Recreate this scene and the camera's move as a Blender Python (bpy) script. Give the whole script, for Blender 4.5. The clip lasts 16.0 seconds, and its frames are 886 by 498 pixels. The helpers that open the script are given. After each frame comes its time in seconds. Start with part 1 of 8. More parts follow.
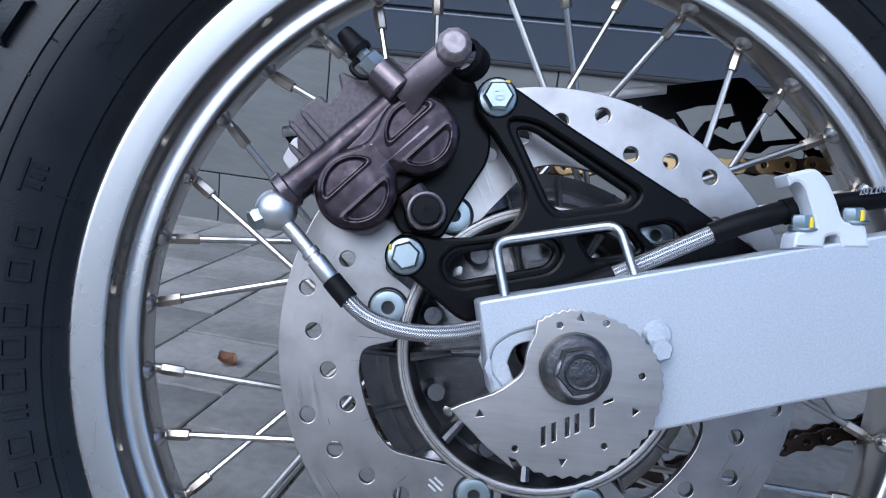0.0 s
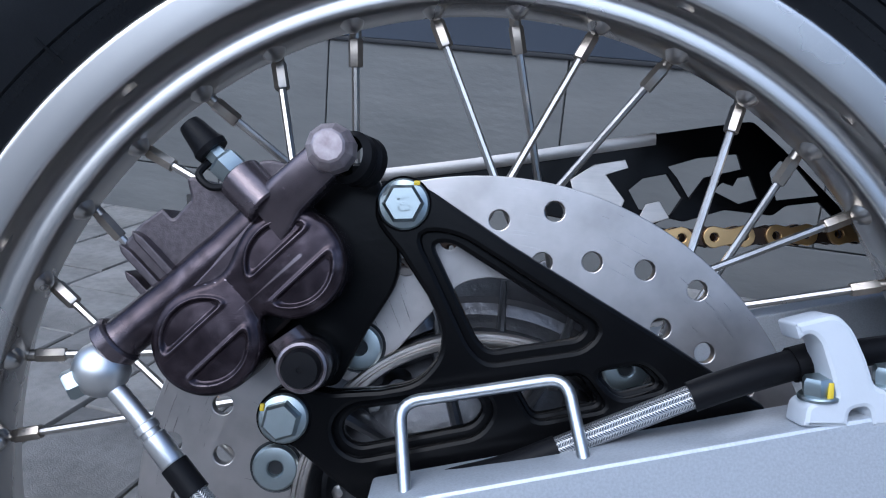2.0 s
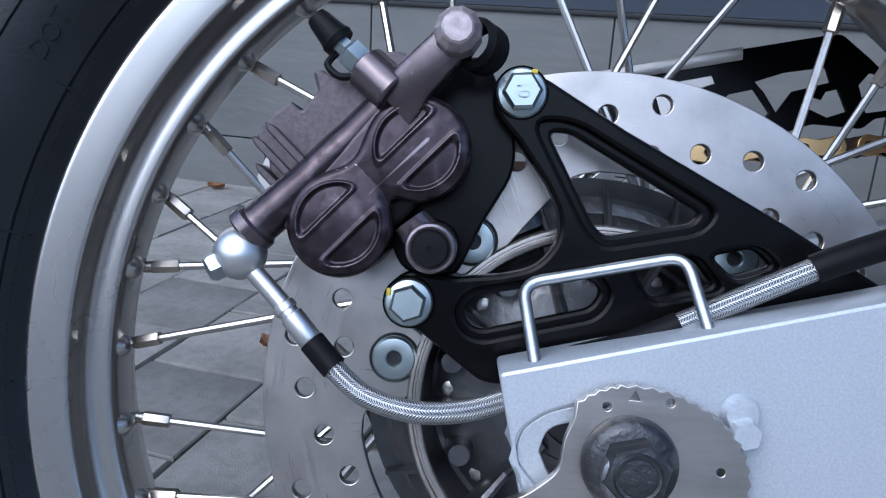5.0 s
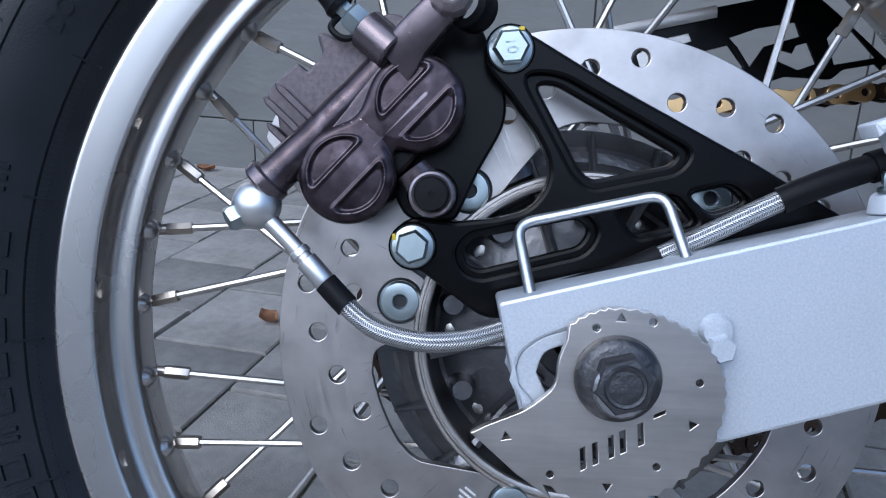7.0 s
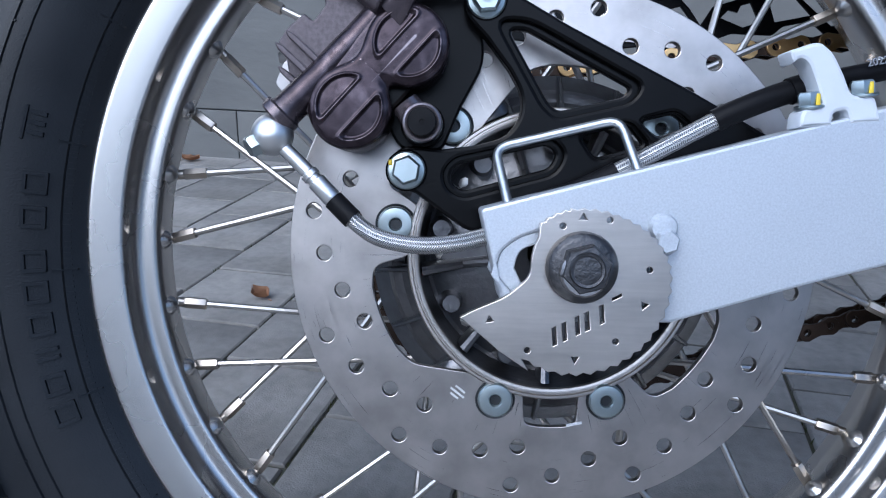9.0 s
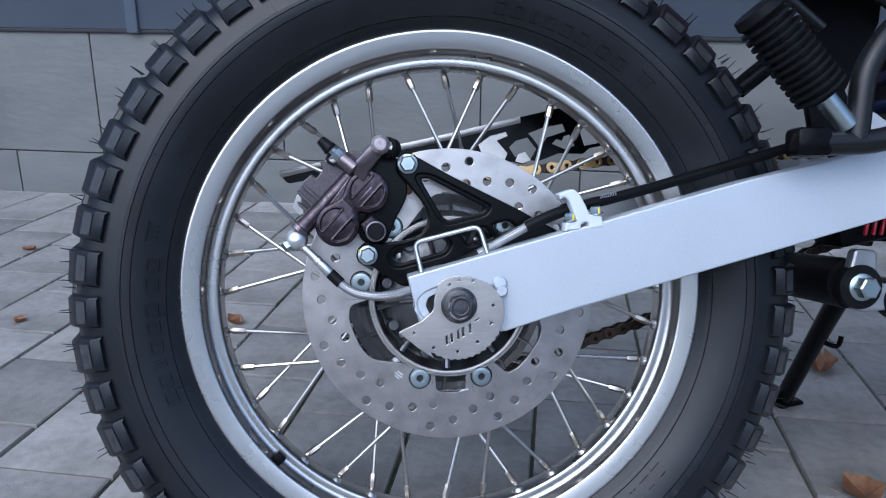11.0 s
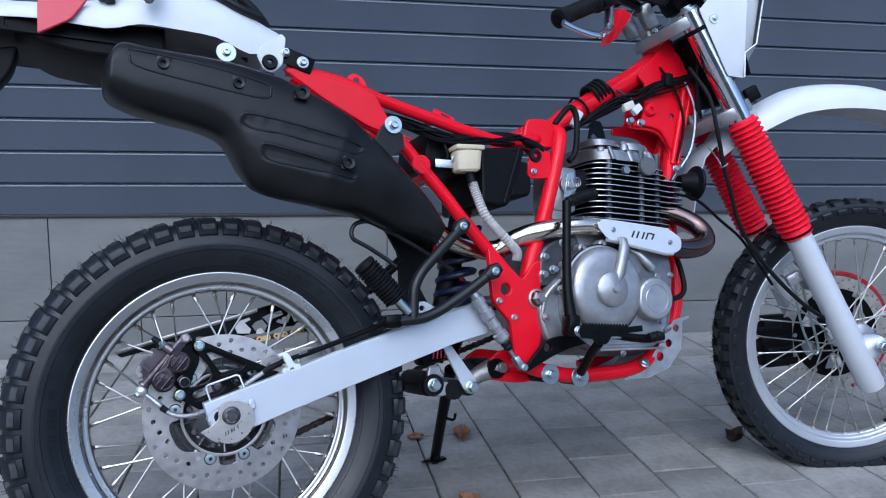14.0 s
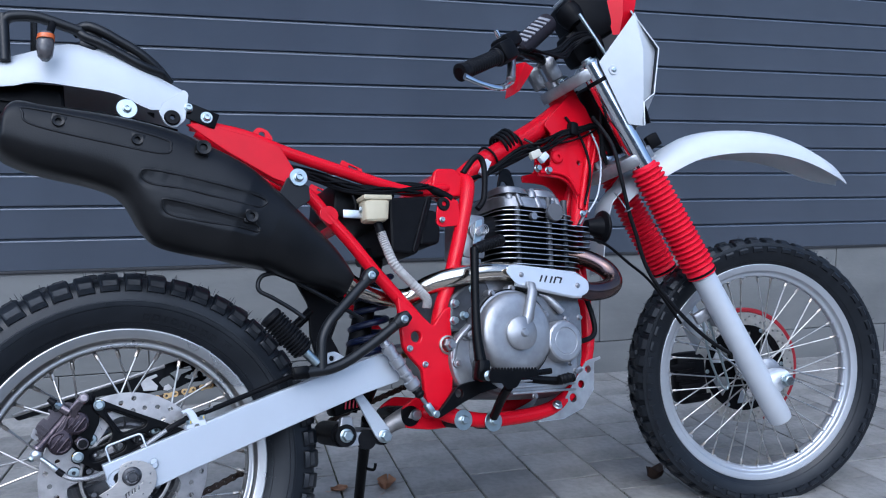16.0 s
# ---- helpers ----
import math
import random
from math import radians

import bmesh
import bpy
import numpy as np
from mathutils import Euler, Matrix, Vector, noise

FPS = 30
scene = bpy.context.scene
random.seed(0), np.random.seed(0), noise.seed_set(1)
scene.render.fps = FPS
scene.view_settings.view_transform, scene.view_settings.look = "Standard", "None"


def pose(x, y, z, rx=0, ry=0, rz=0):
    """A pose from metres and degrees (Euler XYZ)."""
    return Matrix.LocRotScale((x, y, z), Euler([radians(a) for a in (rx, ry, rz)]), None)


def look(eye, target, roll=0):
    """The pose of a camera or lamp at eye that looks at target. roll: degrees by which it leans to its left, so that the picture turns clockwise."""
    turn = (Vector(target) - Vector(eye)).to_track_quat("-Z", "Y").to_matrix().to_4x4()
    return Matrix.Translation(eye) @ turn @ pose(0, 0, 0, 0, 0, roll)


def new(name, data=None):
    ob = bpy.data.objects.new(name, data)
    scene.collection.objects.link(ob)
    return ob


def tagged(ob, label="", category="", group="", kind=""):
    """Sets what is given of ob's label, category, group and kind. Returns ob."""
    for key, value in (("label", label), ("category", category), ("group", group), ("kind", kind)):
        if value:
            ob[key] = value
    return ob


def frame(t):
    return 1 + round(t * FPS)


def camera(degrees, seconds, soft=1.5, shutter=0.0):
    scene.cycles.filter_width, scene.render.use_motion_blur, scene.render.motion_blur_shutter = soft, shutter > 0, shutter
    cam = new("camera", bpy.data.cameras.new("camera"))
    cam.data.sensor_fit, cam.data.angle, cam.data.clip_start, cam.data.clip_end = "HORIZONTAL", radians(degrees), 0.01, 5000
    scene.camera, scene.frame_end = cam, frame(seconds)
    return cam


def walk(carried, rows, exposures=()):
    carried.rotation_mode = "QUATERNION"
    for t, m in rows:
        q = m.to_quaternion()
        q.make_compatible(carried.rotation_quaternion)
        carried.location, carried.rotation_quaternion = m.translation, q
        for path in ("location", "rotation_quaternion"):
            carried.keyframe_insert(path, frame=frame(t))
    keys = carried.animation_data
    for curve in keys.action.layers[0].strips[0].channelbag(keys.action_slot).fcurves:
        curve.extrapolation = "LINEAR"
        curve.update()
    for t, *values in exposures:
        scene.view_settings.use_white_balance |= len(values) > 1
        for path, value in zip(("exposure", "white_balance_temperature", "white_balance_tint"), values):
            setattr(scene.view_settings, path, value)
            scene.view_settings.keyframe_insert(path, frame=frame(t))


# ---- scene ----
cam = camera(60.12, 16.0, soft=1.1)
# seconds, eye x, y, z, yaw to the left, pitch up, lean
ROWS = [
    (0, 0.0220, -0.3855, 0.4705, 11.18, -12.79, 6.04),
    (0.5, 0.0239, -0.3258, 0.4810, 11.69, -13.53, 6.19),
    (1, 0.0293, -0.2980, 0.4911, 12.20, -14.31, 5.90),
    (1.5, 0.0345, -0.2860, 0.5078, 12.80, -14.70, 5.36),
    (2, 0.0417, -0.2762, 0.5165, 12.97, -14.90, 4.86),
    (2.5, 0.0640, -0.2737, 0.5222, 12.55, -14.88, 4.65),
    (3, 0.0601, -0.2743, 0.5234, 12.97, -14.98, 4.38),
    (3.5, 0.0540, -0.2807, 0.5210, 13.57, -15.64, 4.25),
    (4, 0.0352, -0.2848, 0.5023, 14.68, -16.02, 3.75),
    (4.5, 0.0191, -0.2915, 0.4900, 15.33, -16.49, 3.54),
    (7, 0.0229, -0.3265, 0.4821, 14.65, -18.46, 1.56),
    (7.5, 0.0255, -0.3308, 0.4728, 14.04, -18.98, 1.08),
    (8, 0.0290, -0.3422, 0.4628, 13.65, -19.01, 0.94),
    (10.5, 0.0663, -0.5574, 0.5241, 10.88, -17.92, -0.14),
    (11, 0.0902, -0.6582, 0.5898, 8.11, -17.55, 0.51),
    (11.5, 0.1145, -0.7607, 0.6301, 5.18, -16.53, 1.25),
    (12, 0.1330, -0.8807, 0.6902, 1.24, -14.93, 2.04),
    (12.5, 0.1218, -0.9929, 0.7313, -2.23, -13.31, 2.29),
    (13, 0.1085, -1.1161, 0.7765, -6.26, -11.59, 2.19),
    (13.5, 0.1043, -1.2457, 0.8019, -9.17, -10.00, 1.50),
    (14, 0.1248, -1.3135, 0.8149, -11.18, -8.52, 0.81),
    (14.5, 0.1433, -1.3453, 0.8194, -13.01, -7.23, 0.35),
    (15, 0.1685, -1.3525, 0.8160, -14.06, -6.25, 0.05),
    (15.5, 0.1784, -1.3516, 0.8114, -14.87, -5.56, -0.09),
    (16, 0.1878, -1.3471, 0.8239, -15.31, -5.12, -0.21),
]


def eye_pose(x, y, z, yaw, pitch, lean):
    a, b = radians(yaw), radians(pitch)
    ahead = Vector((-math.sin(a) * math.cos(b), math.cos(a) * math.cos(b), math.sin(b)))
    return look((x, y, z), Vector((x, y, z)) + 2 * ahead, lean)


walk(cam, [(t, eye_pose(*r)) for t, *r in ROWS], [(0, 0.73, 5050, 8), (1.5, 0.6, 5050, 8), (3.5, 0.55, 5050, 8), (4.7, 0.66, 5050, 8), (8, 0.7, 5050, 8), (12, 0.82, 5050, 8), (16, 0.78, 5000, 8)])

# ---- sky and sun: an overcast day, the light comes over the camera's shoulder from above ----
SUN_DIR = Vector((-0.2, -0.68, 0.72)).normalized()
world = bpy.data.worlds.new("sky")
scene.world = world
world.use_nodes = True
wn, wl = world.node_tree.nodes, world.node_tree.links
sky = wn.new("ShaderNodeTexSky")
sky.sky_type, sky.sun_disc = "NISHITA", False
sky.sun_elevation = math.asin(SUN_DIR.z)
sky.sun_rotation = math.atan2(SUN_DIR.x, SUN_DIR.y)
sky.air_density, sky.dust_density = 1.0, 4.0
wl.new(sky.outputs["Color"], wn["Background"].inputs["Color"])
wn["Background"].inputs["Strength"].default_value = 0.11
sun = new("sun", bpy.data.lights.new("sun", "SUN"))
sun.data.energy, sun.data.angle, sun.data.color = 1.15, radians(90), (1.0, 0.99, 0.97)
sun.matrix_world = look((0, 0, 6), Vector((0, 0, 6)) - SUN_DIR)

# ---- materials ----
def material(name, base, rough=0.5, metal=0.0, second=None, scale=40.0, amount=0.5, bump=0.0, bump_scale=None,
             rough_var=0.1, coat=0.0, detail=6.0, stretch=None, wear=None, spec=0.5, per_object=0.0, stain=0.0, stain_scale=6.0):
    """A surface with colour grain, blotches at a larger size, uneven gloss and fine relief. wear: colour of rubbed patches."""
    m = bpy.data.materials.new(name)
    m.use_nodes = True
    n, l = m.node_tree.nodes, m.node_tree.links
    b = n["Principled BSDF"]
    b.inputs["Metallic"].default_value = metal
    b.inputs["Coat Weight"].default_value = coat
    b.inputs["Coat Roughness"].default_value = 0.08
    b.inputs["Specular IOR Level"].default_value = spec
    tc = n.new("ShaderNodeTexCoord")
    vec = tc.outputs["Object"]
    if stretch:
        mp = n.new("ShaderNodeMapping")
        mp.inputs["Scale"].default_value = stretch
        l.new(vec, mp.inputs["Vector"])
        vec = mp.outputs["Vector"]
    g = n.new("ShaderNodeTexNoise")
    g.inputs["Scale"].default_value, g.inputs["Detail"].default_value = scale, detail
    l.new(vec, g.inputs["Vector"])
    mix = n.new("ShaderNodeMix")
    mix.data_type = "RGBA"
    second = second or tuple(c * 0.7 for c in base)
    mix.inputs["A"].default_value, mix.inputs["B"].default_value = (*base, 1), (*second, 1)
    ramp = n.new("ShaderNodeMapRange")
    ramp.inputs["From Min"].default_value, ramp.inputs["From Max"].default_value = 0.35, 0.7
    ramp.inputs["To Max"].default_value = amount
    l.new(g.outputs["Fac"], ramp.inputs["Value"])
    l.new(ramp.outputs["Result"], mix.inputs["Factor"])
    colour = mix.outputs["Result"]
    if stain:
        g3 = n.new("ShaderNodeTexNoise")
        g3.inputs["Scale"].default_value, g3.inputs["Detail"].default_value = stain_scale, 4
        l.new(tc.outputs["Object"], g3.inputs["Vector"])
        r3 = n.new("ShaderNodeMapRange")
        r3.inputs["From Min"].default_value, r3.inputs["From Max"].default_value = 0.42, 0.68
        r3.inputs["To Max"].default_value = stain
        l.new(g3.outputs["Fac"], r3.inputs["Value"])
        mx = n.new("ShaderNodeMix")
        mx.data_type, mx.blend_type = "RGBA", "MULTIPLY"
        mx.inputs["B"].default_value = (0.45, 0.44, 0.42, 1)
        l.new(r3.outputs["Result"], mx.inputs["Factor"])
        l.new(colour, mx.inputs["A"])
        colour = mx.outputs["Result"]
    if wear:
        g4 = n.new("ShaderNodeTexNoise")
        g4.inputs["Scale"].default_value, g4.inputs["Detail"].default_value = scale * 0.45, 8
        l.new(tc.outputs["Object"], g4.inputs["Vector"])
        r4 = n.new("ShaderNodeMapRange")
        r4.inputs["From Min"].default_value, r4.inputs["From Max"].default_value = 0.55, 0.72
        r4.inputs["To Max"].default_value = 0.7
        l.new(g4.outputs["Fac"], r4.inputs["Value"])
        mw = n.new("ShaderNodeMix")
        mw.data_type = "RGBA"
        mw.inputs["B"].default_value = (*wear, 1)
        l.new(r4.outputs["Result"], mw.inputs["Factor"])
        l.new(colour, mw.inputs["A"])
        colour = mw.outputs["Result"]
    if per_object:
        oi = n.new("ShaderNodeObjectInfo")
        hv = n.new("ShaderNodeHueSaturation")
        rr = n.new("ShaderNodeMapRange")
        rr.inputs["To Min"].default_value, rr.inputs["To Max"].default_value = 1 - per_object, 1 + per_object
        l.new(oi.outputs["Random"], rr.inputs["Value"])
        l.new(rr.outputs["Result"], hv.inputs["Value"])
        l.new(colour, hv.inputs["Color"])
        colour = hv.outputs["Color"]
    l.new(colour, b.inputs["Base Color"])
    rv = n.new("ShaderNodeMapRange")
    rv.inputs["To Min"].default_value, rv.inputs["To Max"].default_value = max(0.02, rough - rough_var), min(1, rough + rough_var)
    g2 = n.new("ShaderNodeTexNoise")
    g2.inputs["Scale"].default_value, g2.inputs["Detail"].default_value = scale * 0.3, 5
    l.new(vec, g2.inputs["Vector"])
    l.new(g2.outputs["Fac"], rv.inputs["Value"])
    l.new(rv.outputs["Result"], b.inputs["Roughness"])
    if bump:
        bp = n.new("ShaderNodeBump")
        bp.inputs["Strength"].default_value, bp.inputs["Distance"].default_value = bump, 0.001
        gb = n.new("ShaderNodeTexNoise")
        gb.inputs["Scale"].default_value, gb.inputs["Detail"].default_value = bump_scale or scale * 2, 6
        l.new(vec, gb.inputs["Vector"])
        l.new(gb.outputs["Fac"], bp.inputs["Height"])
        l.new(bp.outputs["Normal"], b.inputs["Normal"])
    return m


rubber = material("tyre_rubber", (0.0075, 0.0090, 0.0118), 0.36, 0, (0.013, 0.0152, 0.0190), 30, 0.6, 0.15, 900, 0.10, spec=0.34, stain=0.4, stain_scale=22)
worn_rubber = material("scuffed_rubber", (0.045, 0.047, 0.050), 0.6, 0, (0.03, 0.031, 0.034), 90, 0.7, 0.3, 900, spec=0.3)
rubber_old = material("hose_rubber", (0.006, 0.006, 0.007), 0.42, 0, (0.012, 0.012, 0.013), 60, 0.5, 0.1, 500, spec=0.09)
rim_alu = material("rim_aluminium", (0.63, 0.61, 0.585), 0.28, 1.0, (0.58, 0.56, 0.54), 25, 0.5, 0.010, 700, 0.04, stain=0.03, stain_scale=30)
steel = material("spoke_steel", (0.56, 0.54, 0.51), 0.3, 1.0, (0.36, 0.33, 0.3), 60, 0.6, 0.05, 600)
nickel = material("nipple_nickel", (0.50, 0.455, 0.4), 0.34, 1.0, (0.32, 0.27, 0.21), 90, 0.6, 0.05, 700)
plate_steel = material("brushed_stainless", (0.58, 0.54, 0.50), 0.36, 1.0, (0.47, 0.44, 0.41), 60, 0.5, 0.06, 500, 0.08, stretch=(1, 1, 12), stain=0.25, stain_scale=40)
zinc = material("zinc_plate", (0.44, 0.50, 0.51), 0.36, 1.0, (0.38, 0.435, 0.45), 90, 0.5, 0.015, 900, 0.06, stain=0.15, stain_scale=120)
hose_plate = material("bright_hose_plate", (0.74, 0.74, 0.73), 0.40, 1.0, (0.66, 0.66, 0.655), 60, 0.5, 0.01, 700, 0.05)
zinc_dark = material("dull_zinc", (0.36, 0.35, 0.35), 0.4, 1.0, (0.22, 0.21, 0.21), 90, 0.6, 0.1, 900)
silver_paint = material("silver_paint", (0.54, 0.57, 0.61), 0.42, 0.4, (0.42, 0.445, 0.48), 1100, 0.7, 0.1, 1600, 0.06, coat=0.15, stain=0.08, stain_scale=14)
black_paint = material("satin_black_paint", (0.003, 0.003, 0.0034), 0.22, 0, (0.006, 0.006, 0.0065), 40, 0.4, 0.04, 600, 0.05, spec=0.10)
black_satin = material("heat_black_paint", (0.006, 0.006, 0.0065), 0.34, 0, (0.014, 0.014, 0.0145), 14, 0.7, 0.2, 420, 0.10, stain=0.3, spec=0.24)
black_plastic = material("black_plastic", (0.004, 0.004, 0.0048), 0.40, 0, (0.008, 0.008, 0.009), 50, 0.5, 0.15, 700, spec=0.07)
caliper_bronze = material("bronze_anodising", (0.025, 0.0182, 0.0226), 0.25, 0.75, (0.058, 0.044, 0.052), 260, 0.9, 0.05, 1500, 0.08, wear=(0.13, 0.105, 0.118))
caliper_edge = material("worn_caliper_edge", (0.34, 0.30, 0.31), 0.35, 0.9, (0.16, 0.13, 0.14), 200, 0.8)
caliper_grey = material("caliper_casting", (0.060, 0.050, 0.056), 0.36, 0.6, (0.10, 0.087, 0.094), 500, 0.8, 0.12, 2200)
hub_alu = material("hub_casting", (0.13, 0.13, 0.138), 0.34, 0.9, (0.26, 0.26, 0.27), 40, 0.7, 0.3, 300, 0.12, stain=0.4, stain_scale=30)
hub_dark = material("dark_hub_casting", (0.12, 0.122, 0.128), 0.36, 0.85, (0.24, 0.242, 0.25), 50, 0.7, 0.3, 400, 0.12, stain=0.3, stain_scale=30)
cast_alu = material("engine_casting", (0.42, 0.42, 0.43), 0.38, 0.75, (0.31, 0.31, 0.32), 60, 0.6, 0.3, 500, 0.1, stain=0.6, stain_scale=12)
fin_alu = material("fin_casting", (0.30, 0.30, 0.31), 0.42, 0.85, (0.16, 0.16, 0.17), 50, 0.6, 0.2, 400, 0.1, stain=0.6, stain_scale=14)
fork_alu = material("fork_leg_paint", (0.64, 0.66, 0.69), 0.38, 0.4, (0.58, 0.6, 0.63), 40, 0.4, 0.05, 400)
chrome = material("chrome", (0.75, 0.76, 0.78), 0.1, 1.0, (0.7, 0.71, 0.73), 20, 0.3)
white_plastic = material("white_plastic", (0.56, 0.58, 0.60), 0.38, 0, (0.48, 0.5, 0.52), 12, 0.5, 0.06, 200, stain=0.12, stain_scale=9)
nylon = material("white_nylon", (0.60, 0.63, 0.67), 0.45, 0, (0.53, 0.56, 0.60), 60, 0.5, 0.08, 400)
red_paint = material("red_enamel", (0.60, 0.0025, 0.014), 0.22, 0, (0.46, 0.002, 0.010), 16, 0.5, 0.05, 120, 0.05, coat=0.12, spec=0.14)
red_rubber = material("red_gaiter_rubber", (0.66, 0.006, 0.026), 0.42, 0, (0.50, 0.005, 0.020), 40, 0.5, 0.05, 300, spec=0.14)
red_trim = material("red_disc_rim", (0.35, 0.02, 0.03), 0.35, 0.3, (0.25, 0.015, 0.02), 40, 0.5)
gold = material("gold_chain", (0.68, 0.45, 0.2), 0.3, 1.0, (0.5, 0.32, 0.14), 80, 0.6)
brown_chain = material("oily_chain", (0.06, 0.04, 0.03), 0.4, 0.8, (0.03, 0.022, 0.018), 90, 0.7)
header_steel = material("header_steel", (0.8, 0.72, 0.6), 0.18, 1.0, (0.6, 0.5, 0.38), 9, 0.8, 0.03, 200)
header_blue = material("heat_tinted_steel", (0.17, 0.110, 0.085), 0.24, 1.0, (0.10, 0.085, 0.11), 14, 0.9)
fluid_plastic = material("yellowed_plastic", (0.5, 0.44, 0.3), 0.4, 0, (0.42, 0.36, 0.24), 30, 0.6, spec=0.4)
grey_cloth = material("heat_sleeve", (0.42, 0.405, 0.38), 0.7, 0, (0.22, 0.205, 0.19), 60, 0.7, 0.5, 900)
blue_spring = material("blue_spring", (0.004, 0.008, 0.032), 0.35, 0, (0.003, 0.006, 0.022), 30, 0.5)
orange_lens = material("orange_lens", (0.6, 0.12, 0.02), 0.2, 0, (0.5, 0.1, 0.02), 30, 0.3)
red_lens = material("red_lens", (0.5, 0.03, 0.05), 0.2, 0, (0.42, 0.02, 0.04), 30, 0.3)
yellow_mark = material("yellow_paint", (0.75, 0.55, 0.02), 0.5)
dark_ink = material("dark_ink", (0.02, 0.02, 0.022), 0.5)
pale_ink = material("pale_ink", (0.22, 0.23, 0.25), 0.6)
leaf_brown = material("dry_leaf", (0.40, 0.22, 0.12), 0.7, 0, (0.24, 0.12, 0.06), 60, 0.8, 0.4, 300)
leaf_dark = material("wet_leaf", (0.05, 0.03, 0.022), 0.6, 0, (0.1, 0.06, 0.04), 60, 0.8, 0.4, 300)
door_paint = material("anthracite_door_paint", (0.082, 0.098, 0.130), 0.36, 0, (0.070, 0.084, 0.112), 6, 0.5, 0.12, 260, 0.06, stain=0.15, stain_scale=2, coat=0.35)
door_dark = material("door_rubber_seal", (0.02, 0.021, 0.024), 0.6)
tile_grey = material("riven_plinth_tile", (0.165, 0.166, 0.160), 0.52, 0, (0.125, 0.128, 0.126), 4, 0.8, 0.9, 16, 0.12, stretch=(1, 1, 2.6), stain=0.25, stain_scale=3, per_object=0.05)
grout = material("grout", (0.1, 0.1, 0.098), 0.85, 0, (0.07, 0.07, 0.07), 80, 0.5, 0.5, 300)
paver_grey = material("paver_concrete", (0.270, 0.257, 0.238), 0.72, 0, (0.186, 0.178, 0.167), 60, 0.8, 0.8, 500, 0.1, stain=0.55, stain_scale=5, per_object=0.09)
joint_sand = material("joint_sand", (0.075, 0.070, 0.056), 0.9, 0, (0.060, 0.068, 0.030), 12, 0.9, 0.9, 300)
moss_green = material("moss", (0.04, 0.055, 0.018), 0.9, 0, (0.07, 0.075, 0.03), 160, 0.8, 0.9, 400)
wall_render = material("plain_render", (0.36, 0.35, 0.34), 0.8, 0, (0.30, 0.295, 0.285), 8, 0.6, 0.4, 80)
nut_steel = material("worn_black_steel", (0.06, 0.06, 0.064), 0.38, 0.8, (0.11, 0.11, 0.115), 120, 0.7, 0.4, 500, 0.12, wear=(0.4, 0.39, 0.38))


def turned_steel(name):
    """Disc steel with circular scratches on the swept band and straight grinding marks inside it."""
    m = material(name, (0.52, 0.485, 0.462), 0.34, 1.0, (0.40, 0.378, 0.362), 34, 0.8, stain=0.35, stain_scale=55)
    n, l = m.node_tree.nodes, m.node_tree.links
    b = n["Principled BSDF"]
    tc = n.new("ShaderNodeTexCoord")
    sep = n.new("ShaderNodeSeparateXYZ")
    l.new(tc.outputs["Object"], sep.inputs["Vector"])

    def calc(op, x, y=None):
        q = n.new("ShaderNodeMath")
        q.operation = op
        for k, v in enumerate((x, y)):
            if v is None:
                continue
            if isinstance(v, float):
                q.inputs[k].default_value = v
            else:
                l.new(v, q.inputs[k])
        return q.outputs[0]

    r = calc("SQRT", calc("ADD", calc("MULTIPLY", sep.outputs["X"], sep.outputs["X"]), calc("MULTIPLY", sep.outputs["Z"], sep.outputs["Z"])))
    a = calc("ARCTAN2", sep.outputs["Z"], sep.outputs["X"])
    fac = []
    for rs, as_ in ((2600.0, 3.0), (30.0, 230.0)):
        cb = n.new("ShaderNodeCombineXYZ")
        l.new(calc("MULTIPLY", r, rs), cb.inputs["X"])
        l.new(calc("MULTIPLY", a, as_), cb.inputs["Y"])
        g = n.new("ShaderNodeTexNoise")
        g.inputs["Scale"].default_value, g.inputs["Detail"].default_value = 1.0, 4
        l.new(cb.outputs["Vector"], g.inputs["Vector"])
        fac.append(g.outputs["Fac"])
    inside = n.new("ShaderNodeMapRange")
    inside.inputs["From Min"].default_value, inside.inputs["From Max"].default_value = 0.104, 0.098
    l.new(r, inside.inputs["Value"])
    mx = n.new("ShaderNodeMix")
    l.new(inside.outputs["Result"], mx.inputs["Factor"])
    l.new(fac[0], mx.inputs["A"])
    l.new(fac[1], mx.inputs["B"])
    streak = mx.outputs["Result"]
    ramp = n.new("ShaderNodeMapRange")
    ramp.inputs["From Min"].default_value, ramp.inputs["From Max"].default_value = 0.3, 0.7
    ramp.inputs["To Min"].default_value, ramp.inputs["To Max"].default_value = 0.27, 0.44
    l.new(streak, ramp.inputs["Value"])
    l.new(ramp.outputs["Result"], b.inputs["Roughness"])
    bp = n.new("ShaderNodeBump")
    bp.inputs["Strength"].default_value, bp.inputs["Distance"].default_value = 0.05, 0.0002
    l.new(streak, bp.inputs["Height"])
    l.new(bp.outputs["Normal"], b.inputs["Normal"])
    return m


disc_steel = turned_steel("turned_disc_steel")


